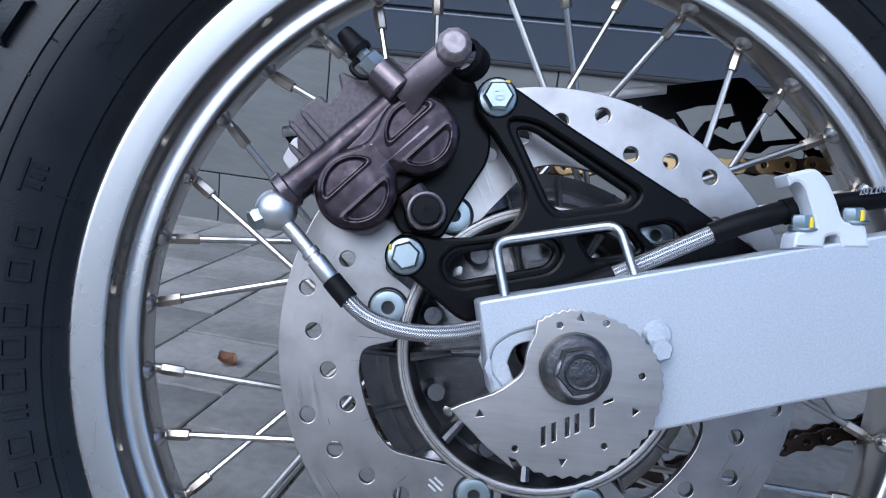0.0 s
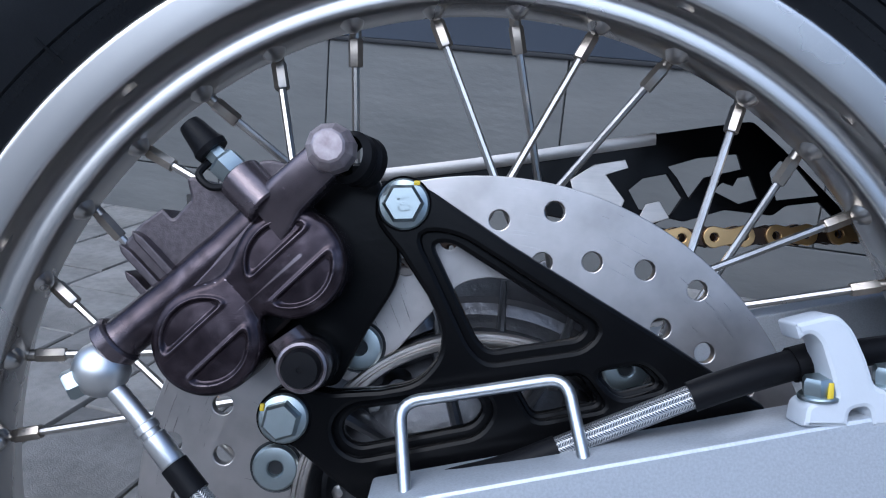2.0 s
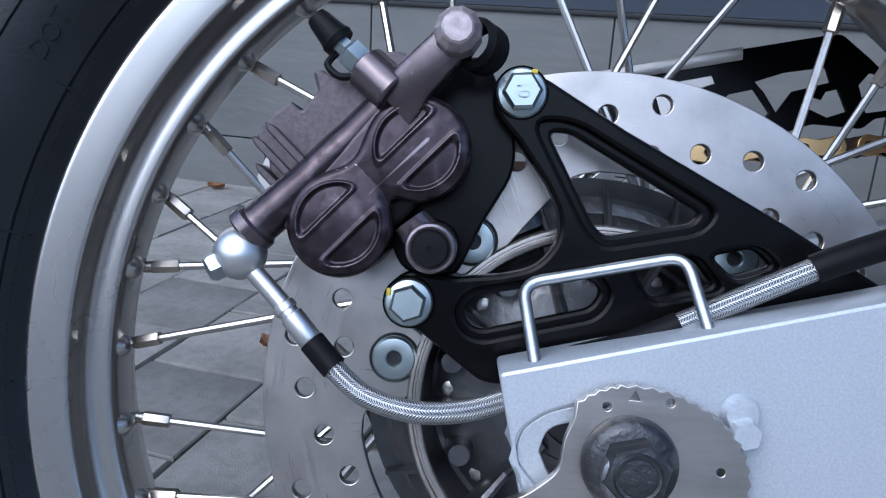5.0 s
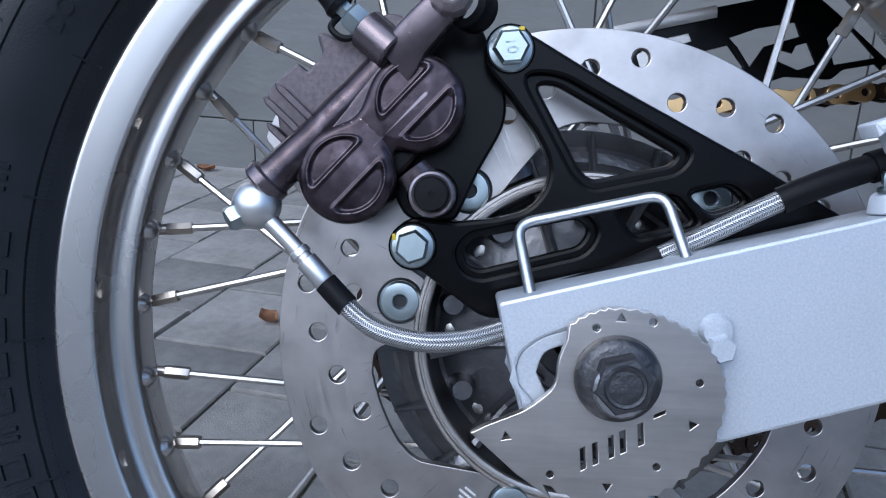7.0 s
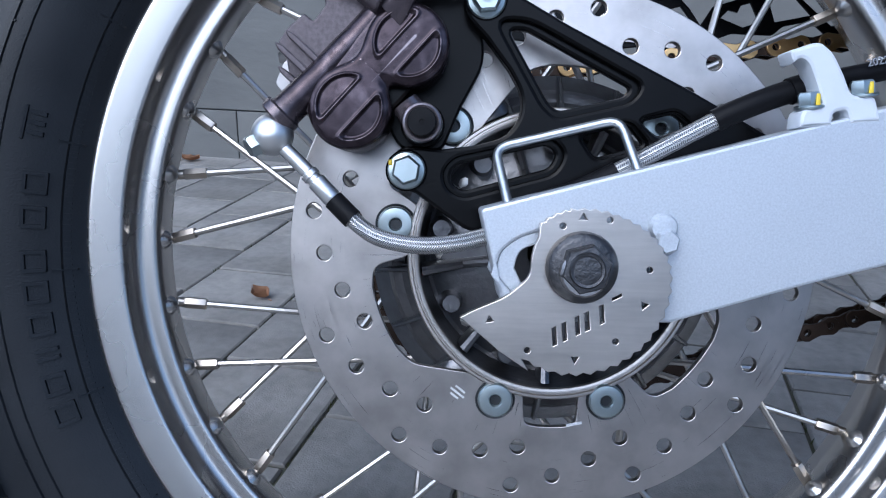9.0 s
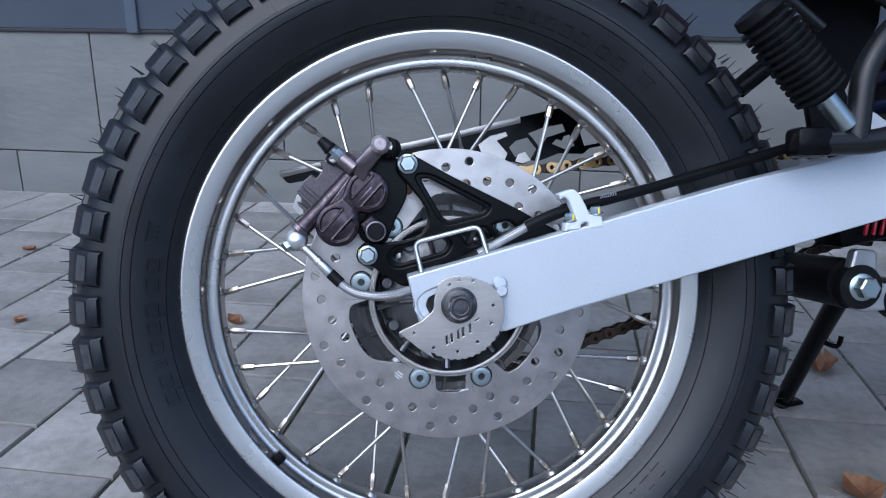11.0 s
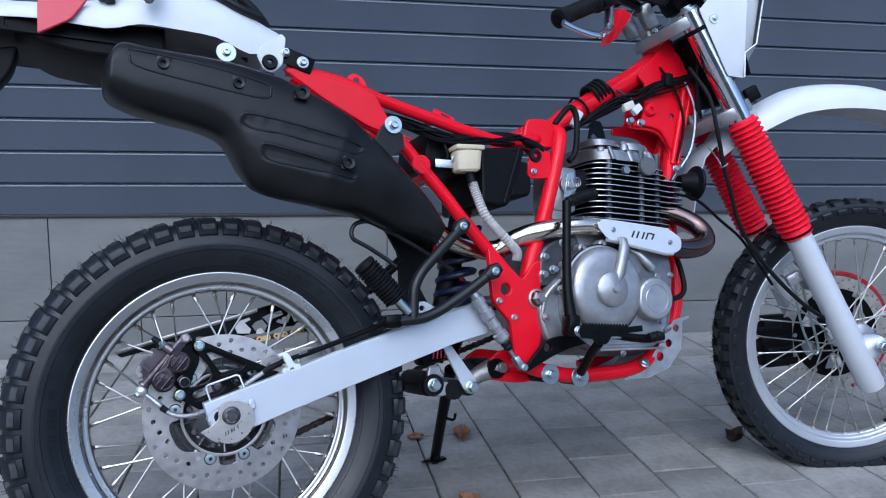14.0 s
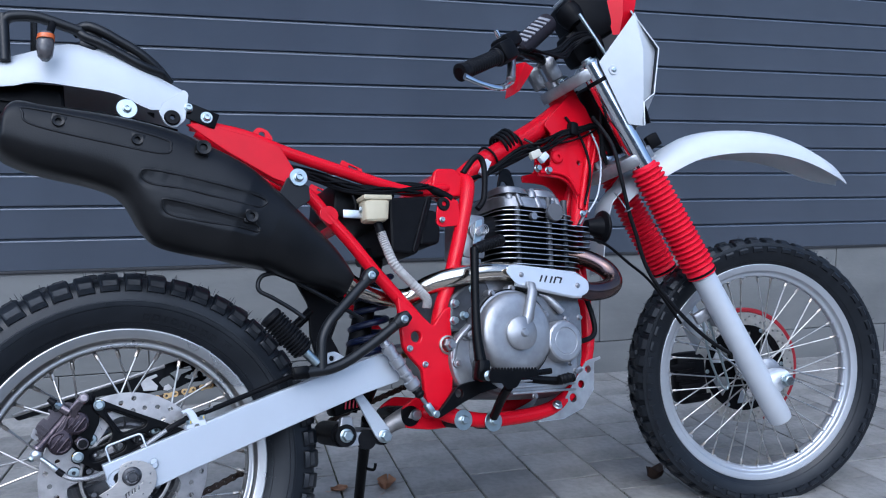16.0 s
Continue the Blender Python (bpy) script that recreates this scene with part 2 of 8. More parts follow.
def braid_steel(name):
    """Woven wire over the hose: u runs round it, v along it."""
    m = material(name, (0.66, 0.66, 0.66), 0.32, 0.9, (0.5, 0.5, 0.5), 300, 0.6)
    n, l = m.node_tree.nodes, m.node_tree.links
    b = n["Principled BSDF"]
    uv = n.new("ShaderNodeUVMap")
    sep = n.new("ShaderNodeSeparateXYZ")
    l.new(uv.outputs["UV"], sep.inputs["Vector"])

    def calc(op, x, y):
        q = n.new("ShaderNodeMath")
        q.operation = op
        for k, v in enumerate((x, y)):
            if isinstance(v, float):
                q.inputs[k].default_value = v
            else:
                l.new(v, q.inputs[k])
        return q.outputs[0]

    bend = calc("PINGPONG", calc("MULTIPLY", sep.outputs["X"], 44.0), math.pi)
    p = n.new("ShaderNodeMath")
    p.operation = "SINE"
    l.new(calc("ADD", calc("MULTIPLY", sep.outputs["Y"], 6600.0), calc("MULTIPLY", bend, 2.4)), p.inputs[0])
    q = n.new("ShaderNodeMath")
    q.operation = "SINE"
    l.new(bend, q.inputs[0])
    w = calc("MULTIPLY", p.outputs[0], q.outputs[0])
    # grooves of the weave are darkened in the base colour too
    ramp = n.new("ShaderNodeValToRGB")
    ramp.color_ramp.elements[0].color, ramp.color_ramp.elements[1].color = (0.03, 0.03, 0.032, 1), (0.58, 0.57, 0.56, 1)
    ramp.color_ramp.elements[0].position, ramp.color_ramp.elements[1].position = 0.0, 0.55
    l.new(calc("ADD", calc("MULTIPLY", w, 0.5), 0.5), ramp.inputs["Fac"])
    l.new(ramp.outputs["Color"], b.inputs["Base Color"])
    bp = n.new("ShaderNodeBump")
    bp.inputs["Strength"].default_value, bp.inputs["Distance"].default_value = 0.6, 0.0003
    l.new(w, bp.inputs["Height"])
    l.new(bp.outputs["Normal"], b.inputs["Normal"])
    return m


steel_braid = braid_steel("steel_braid")


def worn_lit_edges(m, colour, low, high):
    """Lightens raised edges: rubbed-off paint plus highlights put into the colour."""
    n, l = m.node_tree.nodes, m.node_tree.links
    b = n["Principled BSDF"]
    was = b.inputs["Base Color"].links[0].from_socket
    geo = n.new("ShaderNodeNewGeometry")
    g = n.new("ShaderNodeTexNoise")
    g.inputs["Scale"].default_value, g.inputs["Detail"].default_value = 260, 6
    add = n.new("ShaderNodeMath")
    add.operation = "MULTIPLY_ADD"
    add.inputs[1].default_value = 0.10
    l.new(g.outputs["Fac"], add.inputs[0])
    l.new(geo.outputs["Pointiness"], add.inputs[2])
    ramp = n.new("ShaderNodeMapRange")
    ramp.inputs["From Min"].default_value, ramp.inputs["From Max"].default_value = low + 0.05, high + 0.05
    ramp.inputs["To Max"].default_value = 0.85
    l.new(add.outputs[0], ramp.inputs["Value"])
    mx = n.new("ShaderNodeMix")
    mx.data_type = "RGBA"
    mx.inputs["B"].default_value = (*colour, 1)
    l.new(ramp.outputs["Result"], mx.inputs["Factor"])
    l.new(was, mx.inputs["A"])
    l.new(mx.outputs["Result"], b.inputs["Base Color"])


worn_lit_edges(caliper_bronze, (0.25, 0.215, 0.23), 0.52, 0.63)
satin_grey = material("satin_charcoal_paint", (0.008, 0.0084, 0.0092), 0.30, 0, (0.013, 0.0135, 0.0145), 40, 0.5, 0.06, 600, 0.08, spec=0.3)
galvanised = material("galvanised_wire", (0.60, 0.62, 0.63), 0.34, 0.95, (0.46, 0.48, 0.49), 240, 0.7, 0.06, 900)
for node in tile_grey.node_tree.nodes:
    if node.bl_idname == "ShaderNodeBump":
        node.inputs["Distance"].default_value = 0.002


# ---- mesh helpers ----
def mesh_of(bm, smooth=32):
    """A mesh from a bmesh, shaded smooth with sharp edges past the angle."""
    me = bpy.data.meshes.new("mesh")
    bmesh.ops.recalc_face_normals(bm, faces=bm.faces)
    bm.to_mesh(me)
    bm.free()
    me.shade_smooth()
    me.set_sharp_from_angle(angle=radians(smooth))
    return me


def part(name, bm, mat, parent=None, label="", smooth=32, at=None):
    me = bm if isinstance(bm, bpy.types.Mesh) else mesh_of(bm, smooth)
    if not me.materials:
        me.materials.append(mat)
    ob = new(name, me)
    if parent is not None:
        ob.parent = parent
        if parent.name.startswith("motorcycle"):
            ob.matrix_parent_inverse = LIFT
    if at is not None:
        ob.matrix_basis = at
    return tagged(ob, label=label)


def rounded(points, n=6, closed=False):
    """Catmull-Rom points through the given ones."""
    p = [Vector(q) for q in points]
    if n <= 1 or len(p) < 3:
        return p
    out, m = [], len(p)
    for i in range(m if closed else m - 1):
        a, b, c, d = (p[(i + k) % m] if closed else p[min(max(i + k, 0), m - 1)] for k in (-1, 0, 1, 2))
        for k in range(n):
            t = k / n
            out.append(0.5 * ((2 * b) + (c - a) * t + (2 * a - 5 * b + 4 * c - d) * t * t + (3 * b - a - 3 * c + d) * t ** 3))
    return out if closed else out + [p[-1]]


def filleted(points, r, n=5):
    """The polyline with its corners turned into arcs of about the radius r."""
    p = [Vector(q) for q in points]
    out = [p[0]]
    for a, b, c in zip(p, p[1:], p[2:]):
        u, v = (a - b), (c - b)
        k = min(r, u.length * 0.48, v.length * 0.48)
        s, e = b + u.normalized() * k, b + v.normalized() * k
        for i in range(n + 1):
            t = i / n
            out.append((1 - t) ** 2 * s + 2 * t * (1 - t) * b + t * t * e)
    return out + [p[-1]]


def sweep(bm, points, r, seg=12, cap=True, closed=False, flat=1.0, up=None):
    """A tube along the points; r: one radius, or one for each point; flat: squash across the second axis."""
    p = [Vector(q) for q in points]
    rs = list(r) if isinstance(r, (list, tuple)) else [r] * len(p)
    if len(rs) != len(p):
        rs = np.interp(np.linspace(0, 1, len(p)), np.linspace(0, 1, len(rs)), rs).tolist()
    rings, side = [], None
    for i, q in enumerate(p):
        a, b = (p[i - 1], p[(i + 1) % len(p)]) if closed else (p[max(i - 1, 0)], p[min(i + 1, len(p) - 1)])
        t = (b - a).normalized()
        if side is None:
            ref = Vector(up) if up else (Vector((0, 1, 0)) if abs(t.y) < 0.8 else Vector((1, 0, 0)))
            side = t.cross(ref).normalized()
        side = (side - t * side.dot(t)).normalized()
        other = t.cross(side)
        rings.append([bm.verts.new(q + rs[i] * (math.cos(2 * math.pi * k / seg) * side + flat * math.sin(2 * math.pi * k / seg) * other)) for k in range(seg)])
    for i in range(len(rings) if closed else len(rings) - 1):
        a, b = rings[i], rings[(i + 1) % len(rings)]
        for k in range(seg):
            bm.faces.new((a[k], a[(k + 1) % seg], b[(k + 1) % seg], b[k]))
    if cap and not closed:
        bm.faces.new(rings[0][::-1])
        bm.faces.new(rings[-1])
    return bm


def tube(points, r, seg=12, n=1, fillet=0.0, **k):
    pts = filleted(points, fillet) if fillet else rounded(points, n)
    return sweep(bmesh.new(), pts, r, seg, **k)


def spin(profile, seg=48, bm=None, m=None, closed=False):
    """Turns (radius, y) pairs round the y axis; m places the result."""
    bm = bm or bmesh.new()
    m = m or Matrix()
    rings = []
    for r, y in profile:
        if r < 1e-6:
            rings.append([bm.verts.new(m @ Vector((0, y, 0)))])
        else:
            rings.append([bm.verts.new(m @ Vector((r * math.cos(2 * math.pi * k / seg), y, r * math.sin(2 * math.pi * k / seg)))) for k in range(seg)])
    pairs = list(zip(rings, rings[1:])) + ([(rings[-1], rings[0])] if closed else [])
    for a, b in pairs:
        for k in range(seg):
            j = (k + 1) % seg
            if len(a) == 1 and len(b) == 1:
                continue
            if len(a) == 1:
                bm.faces.new((a[0], b[j], b[k]))
            elif len(b) == 1:
                bm.faces.new((a[k], a[j], b[0]))
            else:
                bm.faces.new((a[k], a[j], b[j], b[k]))
    return bm


def along(p, d):
    """A pose whose y axis points along d, at p."""
    return Matrix.Translation(p) @ Vector(d).normalized().to_track_quat("Y", "Z").to_matrix().to_4x4()


def rod(a, b, r, bm=None, seg=16, edge=0.0008):
    """A round bar from a to b with softened ends."""
    a, b = Vector(a), Vector(b)
    h = (b - a).length
    e = min(edge, h / 3, r / 2)
    return spin([(0, 0), (r - e, 0), (r, e), (r, h - e), (r - e, h), (0, h)], seg, bm, along(a, b - a))


def block(size, m=None, bm=None, edge=0.002, seg=2):
    """A box with rounded edges."""
    bm2 = bmesh.new()
    bmesh.ops.create_cube(bm2, size=1, matrix=Matrix.Diagonal((*size, 1)))
    if edge:
        bmesh.ops.bevel(bm2, geom=bm2.edges[:], offset=min(edge, min(size) * 0.45), segments=seg, affect="EDGES", profile=0.5)
    bm2.transform(m or Matrix())
    if bm is None:
        return bm2
    tmp = bpy.data.meshes.new("t")
    bm2.to_mesh(tmp)
    bm2.free()
    bm.from_mesh(tmp)
    bpy.data.meshes.remove(tmp)
    return bm


def sheet(outlines, y0, y1, edge=0.001, res=4, m=None, mat=None, smooth=32):
    """A plate in the xz plane between y0 and y1: the first outline is the edge, the rest are holes. An outline is a list of (x, z)
    or (x, z, fillet)."""
    cu = bpy.data.curves.new("c", "CURVE")
    cu.dimensions, cu.fill_mode = "2D", "BOTH"
    half = abs(y1 - y0) / 2
    edge = min(edge, half * 0.8)
    cu.extrude, cu.bevel_depth, cu.bevel_resolution, cu.offset = half - edge, edge, 1, -edge
    for line in outlines:
        pts = []
        k = len(line)
        for i, q in enumerate(line):
            if len(q) == 3 and q[2] > 0:
                b = Vector(q[:2])
                u, v = Vector(line[i - 1][:2]) - b, Vector(line[(i + 1) % k][:2]) - b
                f = min(q[2], u.length * 0.49, v.length * 0.49)
                s, e = b + u.normalized() * f, b + v.normalized() * f
                for j in range(res + 1):
                    t = j / res
                    pts.append((1 - t) ** 2 * s + 2 * t * (1 - t) * b + t * t * e)
            else:
                pts.append(Vector(q[:2]))
        sp = cu.splines.new("POLY")
        sp.points.add(len(pts) - 1)
        for point, q in zip(sp.points, pts):
            point.co = (q.x, q.y, 0, 1)
        sp.use_cyclic_u = True
    ob = bpy.data.objects.new("c", cu)
    scene.collection.objects.link(ob)
    me = bpy.data.meshes.new_from_object(ob.evaluated_get(bpy.context.evaluated_depsgraph_get()))
    bpy.data.objects.remove(ob)
    bpy.data.curves.remove(cu)
    turn = Matrix(((1, 0, 0, 0), (0, 0, -1, (y0 + y1) / 2), (0, 1, 0, 0), (0, 0, 0, 1)))
    bm = bmesh.new()
    bm.from_mesh(me)
    bpy.data.meshes.remove(me)
    bmesh.ops.remove_doubles(bm, verts=bm.verts, dist=1e-5)
    bm.transform((m or Matrix()) @ turn)
    axis = ((m or Matrix()).to_3x3() @ Vector((0, 1, 0))).normalized()
    bm.normal_update()
    flat = {f for f in bm.faces if abs(f.normal.dot(axis)) > 0.999}
    me = bpy.data.meshes.new("plate")
    for e in bm.edges:
        e.smooth = not (len(e.link_faces) == 2 and (e.link_faces[0] in flat) != (e.link_faces[1] in flat))
    bm.to_mesh(me)
    bm.free()
    keep = [not e.use_edge_sharp for e in me.edges]
    me.shade_smooth()
    me.set_sharp_from_angle(angle=radians(smooth))
    for e, k in zip(me.edges, keep):
        if not k:
            e.use_edge_sharp = True
    return me


def circle(x, z, r, n=20):
    return [(x + r * math.cos(2 * math.pi * k / n), z + r * math.sin(2 * math.pi * k / n)) for k in range(n)]


def arc(x, z, r, a, b, n=12):
    return [(x + r * math.cos(radians(a + (b - a) * k / n)), z + r * math.sin(radians(a + (b - a) * k / n))) for k in range(n + 1)]


def loft(sections, seg=24, cap=True, power=2.0, bm=None):
    """A skin over rounded sections: (centre, half-vector a, half-vector b[, power])."""
    bm = bm or bmesh.new()
    rings = []
    for s in sections:
        c, a, b = Vector(s[0]), Vector(s[1]), Vector(s[2])
        e = 2 / (s[3] if len(s) > 3 else power)
        ring = []
        for k in range(seg):
            t = 2 * math.pi * k / seg
            ct, st = math.cos(t), math.sin(t)
            ring.append(bm.verts.new(c + a * math.copysign(abs(ct) ** e, ct) + b * math.copysign(abs(st) ** e, st)))
        rings.append(ring)
    for a, b in zip(rings, rings[1:]):
        for k in range(seg):
            bm.faces.new((a[k], a[(k + 1) % seg], b[(k + 1) % seg], b[k]))
    if cap:
        bm.faces.new(rings[0][::-1])
        bm.faces.new(rings[-1])
    return bm


def skin(rows, thick=0.003):
    """A sheet over a grid of points, given a thickness."""
    bm = bmesh.new()
    grid = [[bm.verts.new(q) for q in row] for row in rows]
    for a, b in zip(grid, grid[1:]):
        for k in range(len(a) - 1):
            bm.faces.new((a[k], a[k + 1], b[k + 1], b[k]))
    bmesh.ops.recalc_face_normals(bm, faces=bm.faces)
    bmesh.ops.solidify(bm, geom=bm.faces[:], thickness=thick)
    return bm


def join(bm, other):
    tmp = bpy.data.meshes.new("t")
    other.to_mesh(tmp)
    other.free()
    bm.from_mesh(tmp)
    bpy.data.meshes.remove(tmp)
    return bm


def hexbolt(p, d, flange=0.0085, head=0.0062, high=0.006, turn=0.0, socket=False, collar=0.0018):
    """A flanged hexagon bolt seen from outside: p on the surface, d outwards."""
    m = along(p, d) @ Matrix.Rotation(turn, 4, "Y")
    bm = spin([(0, 0), (flange, 0), (flange, collar * 0.6), (flange * 0.93, collar), (head * 0.95, collar * 1.3)], 28, None, m)
    spin([(0, collar), (head * 1.08, collar), (head * 1.08, high - 0.0012), (head * 0.9, high), (0, high)]
         if not socket else [(0, collar), (head, collar), (head, high - 0.0008), (head * 0.92, high), (head * 0.55, high), (head * 0.55, high - 0.003), (0, high - 0.003)],
         6 if not socket else 24, bm, m)
    return bm

# ---- setting: paved forecourt, tiled plinth, garage door ----
WALL_Y, DOOR_Z, PITCH = 1.579, 0.518, 0.1117


def ground_sheet():
    bm = bmesh.new()
    bmesh.ops.create_grid(bm, x_segments=8, y_segments=8, size=60)
    bm.transform(Matrix.Translation((0, 0, -0.006)))
    return bm


ground = tagged(part("ground", ground_sheet(), joint_sand), "dark sandy joints under grey concrete paving", "ground", kind="structure")


def plinth_wall():
    bm = block((26, 0.3, 0.62), Matrix.Translation((1, WALL_Y + 0.158, 0.26)), edge=0)
    block((26, 0.25, 4.2), Matrix.Translation((1, WALL_Y + 0.26, 2.6)), bm, 0)
    return bm


wall_north = tagged(part("wall_north", plinth_wall(), grout), "grey grouted plinth wall below the garage door", "wall", kind="structure")
for row, (z0, z1, x0) in enumerate(((0.1385, DOOR_Z + 0.03, -0.722), (-0.03, 0.1345, -1.025))):
    me = mesh_of(block((0.5965, 0.012, z1 - z0), edge=0.0012, seg=1))
    for k in range(-9, 16):
        part("tile", me, tile_grey, wall_north, at=pose(x0 + 0.6 * k + 0.3, WALL_Y + 0.004 + random.uniform(-0.0006, 0.0006), (z0 + z1) / 2))

# garage door: horizontal ribbed panels with a groove and a small bright lip at each seam
garage_door = tagged(new("garage_door"), "anthracite sectional garage door with horizontal grooves", "garage door", kind="structure")
garage_door.location = (0, WALL_Y, DOOR_Z)


def door_panel(width):
    y = -0.012
    # cross section (y, z) of one strip: flat face with a rolled groove at its top
    sec = [(0.02, 0.0), (y + 0.0015, 0.0003), (y, 0.002), (y, PITCH - 0.0175), (y - 0.0016, PITCH - 0.0160), (y - 0.0028, PITCH - 0.0138), (y - 0.0028, PITCH - 0.0118), (y - 0.0018, PITCH - 0.0098), (y + 0.0005, PITCH - 0.0083), (y + 0.016, PITCH - 0.0078), (y + 0.016, PITCH - 0.0010), (0.02, PITCH)]
    bm = bmesh.new()
    ends = [[bm.verts.new((x, a, b)) for a, b in sec] for x in (-width / 2, width / 2)]
    for k in range(len(sec) - 1):
        bm.faces.new((ends[0][k], ends[0][k + 1], ends[1][k + 1], ends[1][k]))
    bm.faces.new(ends[0][::-1])
    bm.faces.new(ends[1])
    return bm


door_mesh_right, door_mesh_left = mesh_of(door_panel(9.0), 50), mesh_of(door_panel(6.0), 50)
for k in range(22):
    part("panel", door_mesh_right, door_paint, garage_door, at=pose(-1.15 + 4.5, 0, PITCH * k))
    part("panel", door_mesh_left, door_paint, garage_door, at=pose(-1.185 - 3.0, 0, PITCH * k))
part("post", block((0.036, 0.03, 2.6), edge=0.002), door_paint, garage_door, "narrow upright door post", at=pose(-1.1675, -0.008, 1.29))
part("seal", block((15.2, 0.012, 0.012), edge=0.002), door_dark, garage_door, "black rubber bottom seal", at=pose(0.2, -0.004, -0.0055))

# unseen walls added to shape reflections: one behind the camera, two at its sides
for k, (x, y, w, h, turn) in enumerate(((1.0, -9.0, 34, 2.7, 0), (-16, -4, 12, 2.6, 90), (18, -4, 12, 2.6, 90))):
    part(f"wall_{('unseen_south', 'unseen_west', 'east')[k]}", block((w, 0.3, h), edge=0), wall_render, at=pose(x, y, h / 2 - 0.01, 0, 0, turn))
    tagged(bpy.data.objects[f"wall_{('unseen_south', 'unseen_west', 'east')[k]}"], "plain rendered wall added out of view to shape light", "wall", kind="structure")

# ---- the motorcycle: local frame x forward, y to its left, z up, origin at the rear axle ----
AXLE = Vector((-0.0074, 0.0342, 0.3276))
HEADING, LEAN = 13.44, 14.22
BIKE = pose(*AXLE, -LEAN, 0, HEADING)
BASE_H = 0.338
LIFT = Matrix.Translation((0, 0, BASE_H))
motorcycle = new("motorcycle")
motorcycle.matrix_world = BIKE @ Matrix.Translation((0, 0, -BASE_H))
tagged(motorcycle, "half-dismantled red and white off-road motorcycle leaning on its side stand", "motorcycle")


def wheel(name, label, at, rim_r, tyre_r, half_rim, half_tyre, spokes, phase, hub_r, hub_w, rim_mat, blocks, flange):
    """A spoked wheel: hub as the part, with rim, tyre, each spoke and nipple below it. at: pose with y along the axle."""
    hub = part(name, spin([(0.012, -hub_w - 0.012), (0.02, -hub_w - 0.012), (0.024, -hub_w - 0.004), (hub_r * 0.9, -hub_w), (hub_r, -hub_w + 0.003),
                           (hub_r, -hub_w + 0.008), (hub_r * 0.55, -hub_w + 0.016), (hub_r * 0.5, 0), (hub_r * 0.55, hub_w - 0.016), (hub_r, hub_w - 0.008),
                           (hub_r, hub_w - 0.003), (hub_r * 0.9, hub_w), (0.024, hub_w + 0.004), (0.02, hub_w + 0.012), (0.012, hub_w + 0.012)], 48, m=at), hub_alu, motorcycle, label)
    R, h = rim_r, half_rim
    half = [(R, h - 0.0034), (R - 0.0005, h - 0.0012), (R - 0.0014, h - 0.0002), (R - 0.0024, h), (R - 0.0036, h - 0.0002), (R - 0.0100, h - 0.0014), (R - 0.0165, h - 0.0026), (R - 0.0175, h - 0.0029), (R - 0.0183, h - 0.0037), (R - 0.0189, h - 0.0050), (R - 0.0197, h - 0.0080), (R - 0.0209, h - 0.0107), (R - 0.0226, h - 0.0130), (R - 0.0243, h - 0.0138),
            (R - 0.0265, h - 0.0142), (R - 0.0300, h - 0.0138), (R - 0.0322, h - 0.0150), (R - 0.0334, h - 0.0185), (R - 0.0340, h - 0.0240), (R - 0.0345, 0.004)]
    prof = [(r, -y) for r, y in half] + [(R - 0.0305, 0.006), (R - 0.0260, 0.016), (R - 0.0215, h - 0.010), (R - 0.0180, h - 0.001), (R - 0.003, h), (R, h - 0.002)]
    inner = [(R - 0.0310, 0.003), (R - 0.0315, h - 0.024), (R - 0.0285, h - 0.0165), (R - 0.0195, h - 0.0160), (R - 0.0165, h - 0.0045), (R - 0.002, h - 0.0045)]
    prof += [(R - 0.002, h - 0.0045), (R - 0.0160, h - 0.0055), (R - 0.0230, 0.014), (R - 0.0280, 0.004)] + [(r, -y) for r, y in inner]
    rim_bm = spin(prof, 144, m=at, closed=True)
    for k in range(spokes):
        a = radians(phase - 360.0 / spokes * k)
        c = Vector(((R - 0.0330) * math.cos(a), -0.0135 if k % 2 else -0.0125, (R - 0.0330) * math.sin(a)))
        spin([(0, 0.0048), (0.0022, 0.0044), (0.0040, 0.0030), (0.0052, 0.0012), (0.0062, 0.0)], 14, rim_bm, at @ along(c, -Vector((c.x, 0, c.z))))
    part("rim", rim_bm, rim_mat, hub, "polished aluminium wheel rim", smooth=50)
    T, w = tyre_r, half_tyre
    side = [(R - 0.004, h - 0.004), (R + 0.001, h - 0.001), (R + 0.006, h + 0.0045), (R + 0.009, h + 0.006), (R + 0.0095, h + 0.0075), (R + 0.018, h + 0.012), (R + 0.034, w - 0.001),
            (R + 0.044, w), (R + 0.0445, w + 0.0012), (R + 0.047, w + 0.0012), (R + 0.0475, w), (R + 0.055, w - 0.0010), (T - 0.031, w - 0.0025), (T - 0.021, w - 0.0075), (T - 0.0125, w - 0.018), (T - 0.0085, w * 0.4), (T - 0.0075, 0)]
    prof = [(r, -y) for r, y in side] + [(r, y) for r, y in side[-2::-1]]
    part("tyre", spin(prof, 128, m=at), rubber, hub, "black knobbly off-road tyre", smooth=40)
    blocks(at, hub, R, T, w)
    near, far = -hub_w + 0.006, hub_w - 0.006
    for k in range(spokes):
        a = radians(phase - 360.0 / spokes * k)
        y = near if k % 2 == 0 else far
        lag = radians(-62 if k % 4 < 2 else 62)
        nip_r = R - 0.0340
        e = Vector((nip_r * math.cos(a), -0.0065 if y < 0 else -0.0015, nip_r * math.sin(a)))
        s = Vector((flange * math.cos(a + lag), y + math.copysign(0.0035, -y if k % 4 in (0, 3) else y), flange * math.sin(a + lag)))
        d = (s - e).normalized()
        bm = rod(s, e + d * 0.012, 0.00185, seg=8)
        spin([(0.0035, 0), (0.0035, 0.002), (0, 0.003)], 8, bm, along(s, Vector((0, y, 0))))
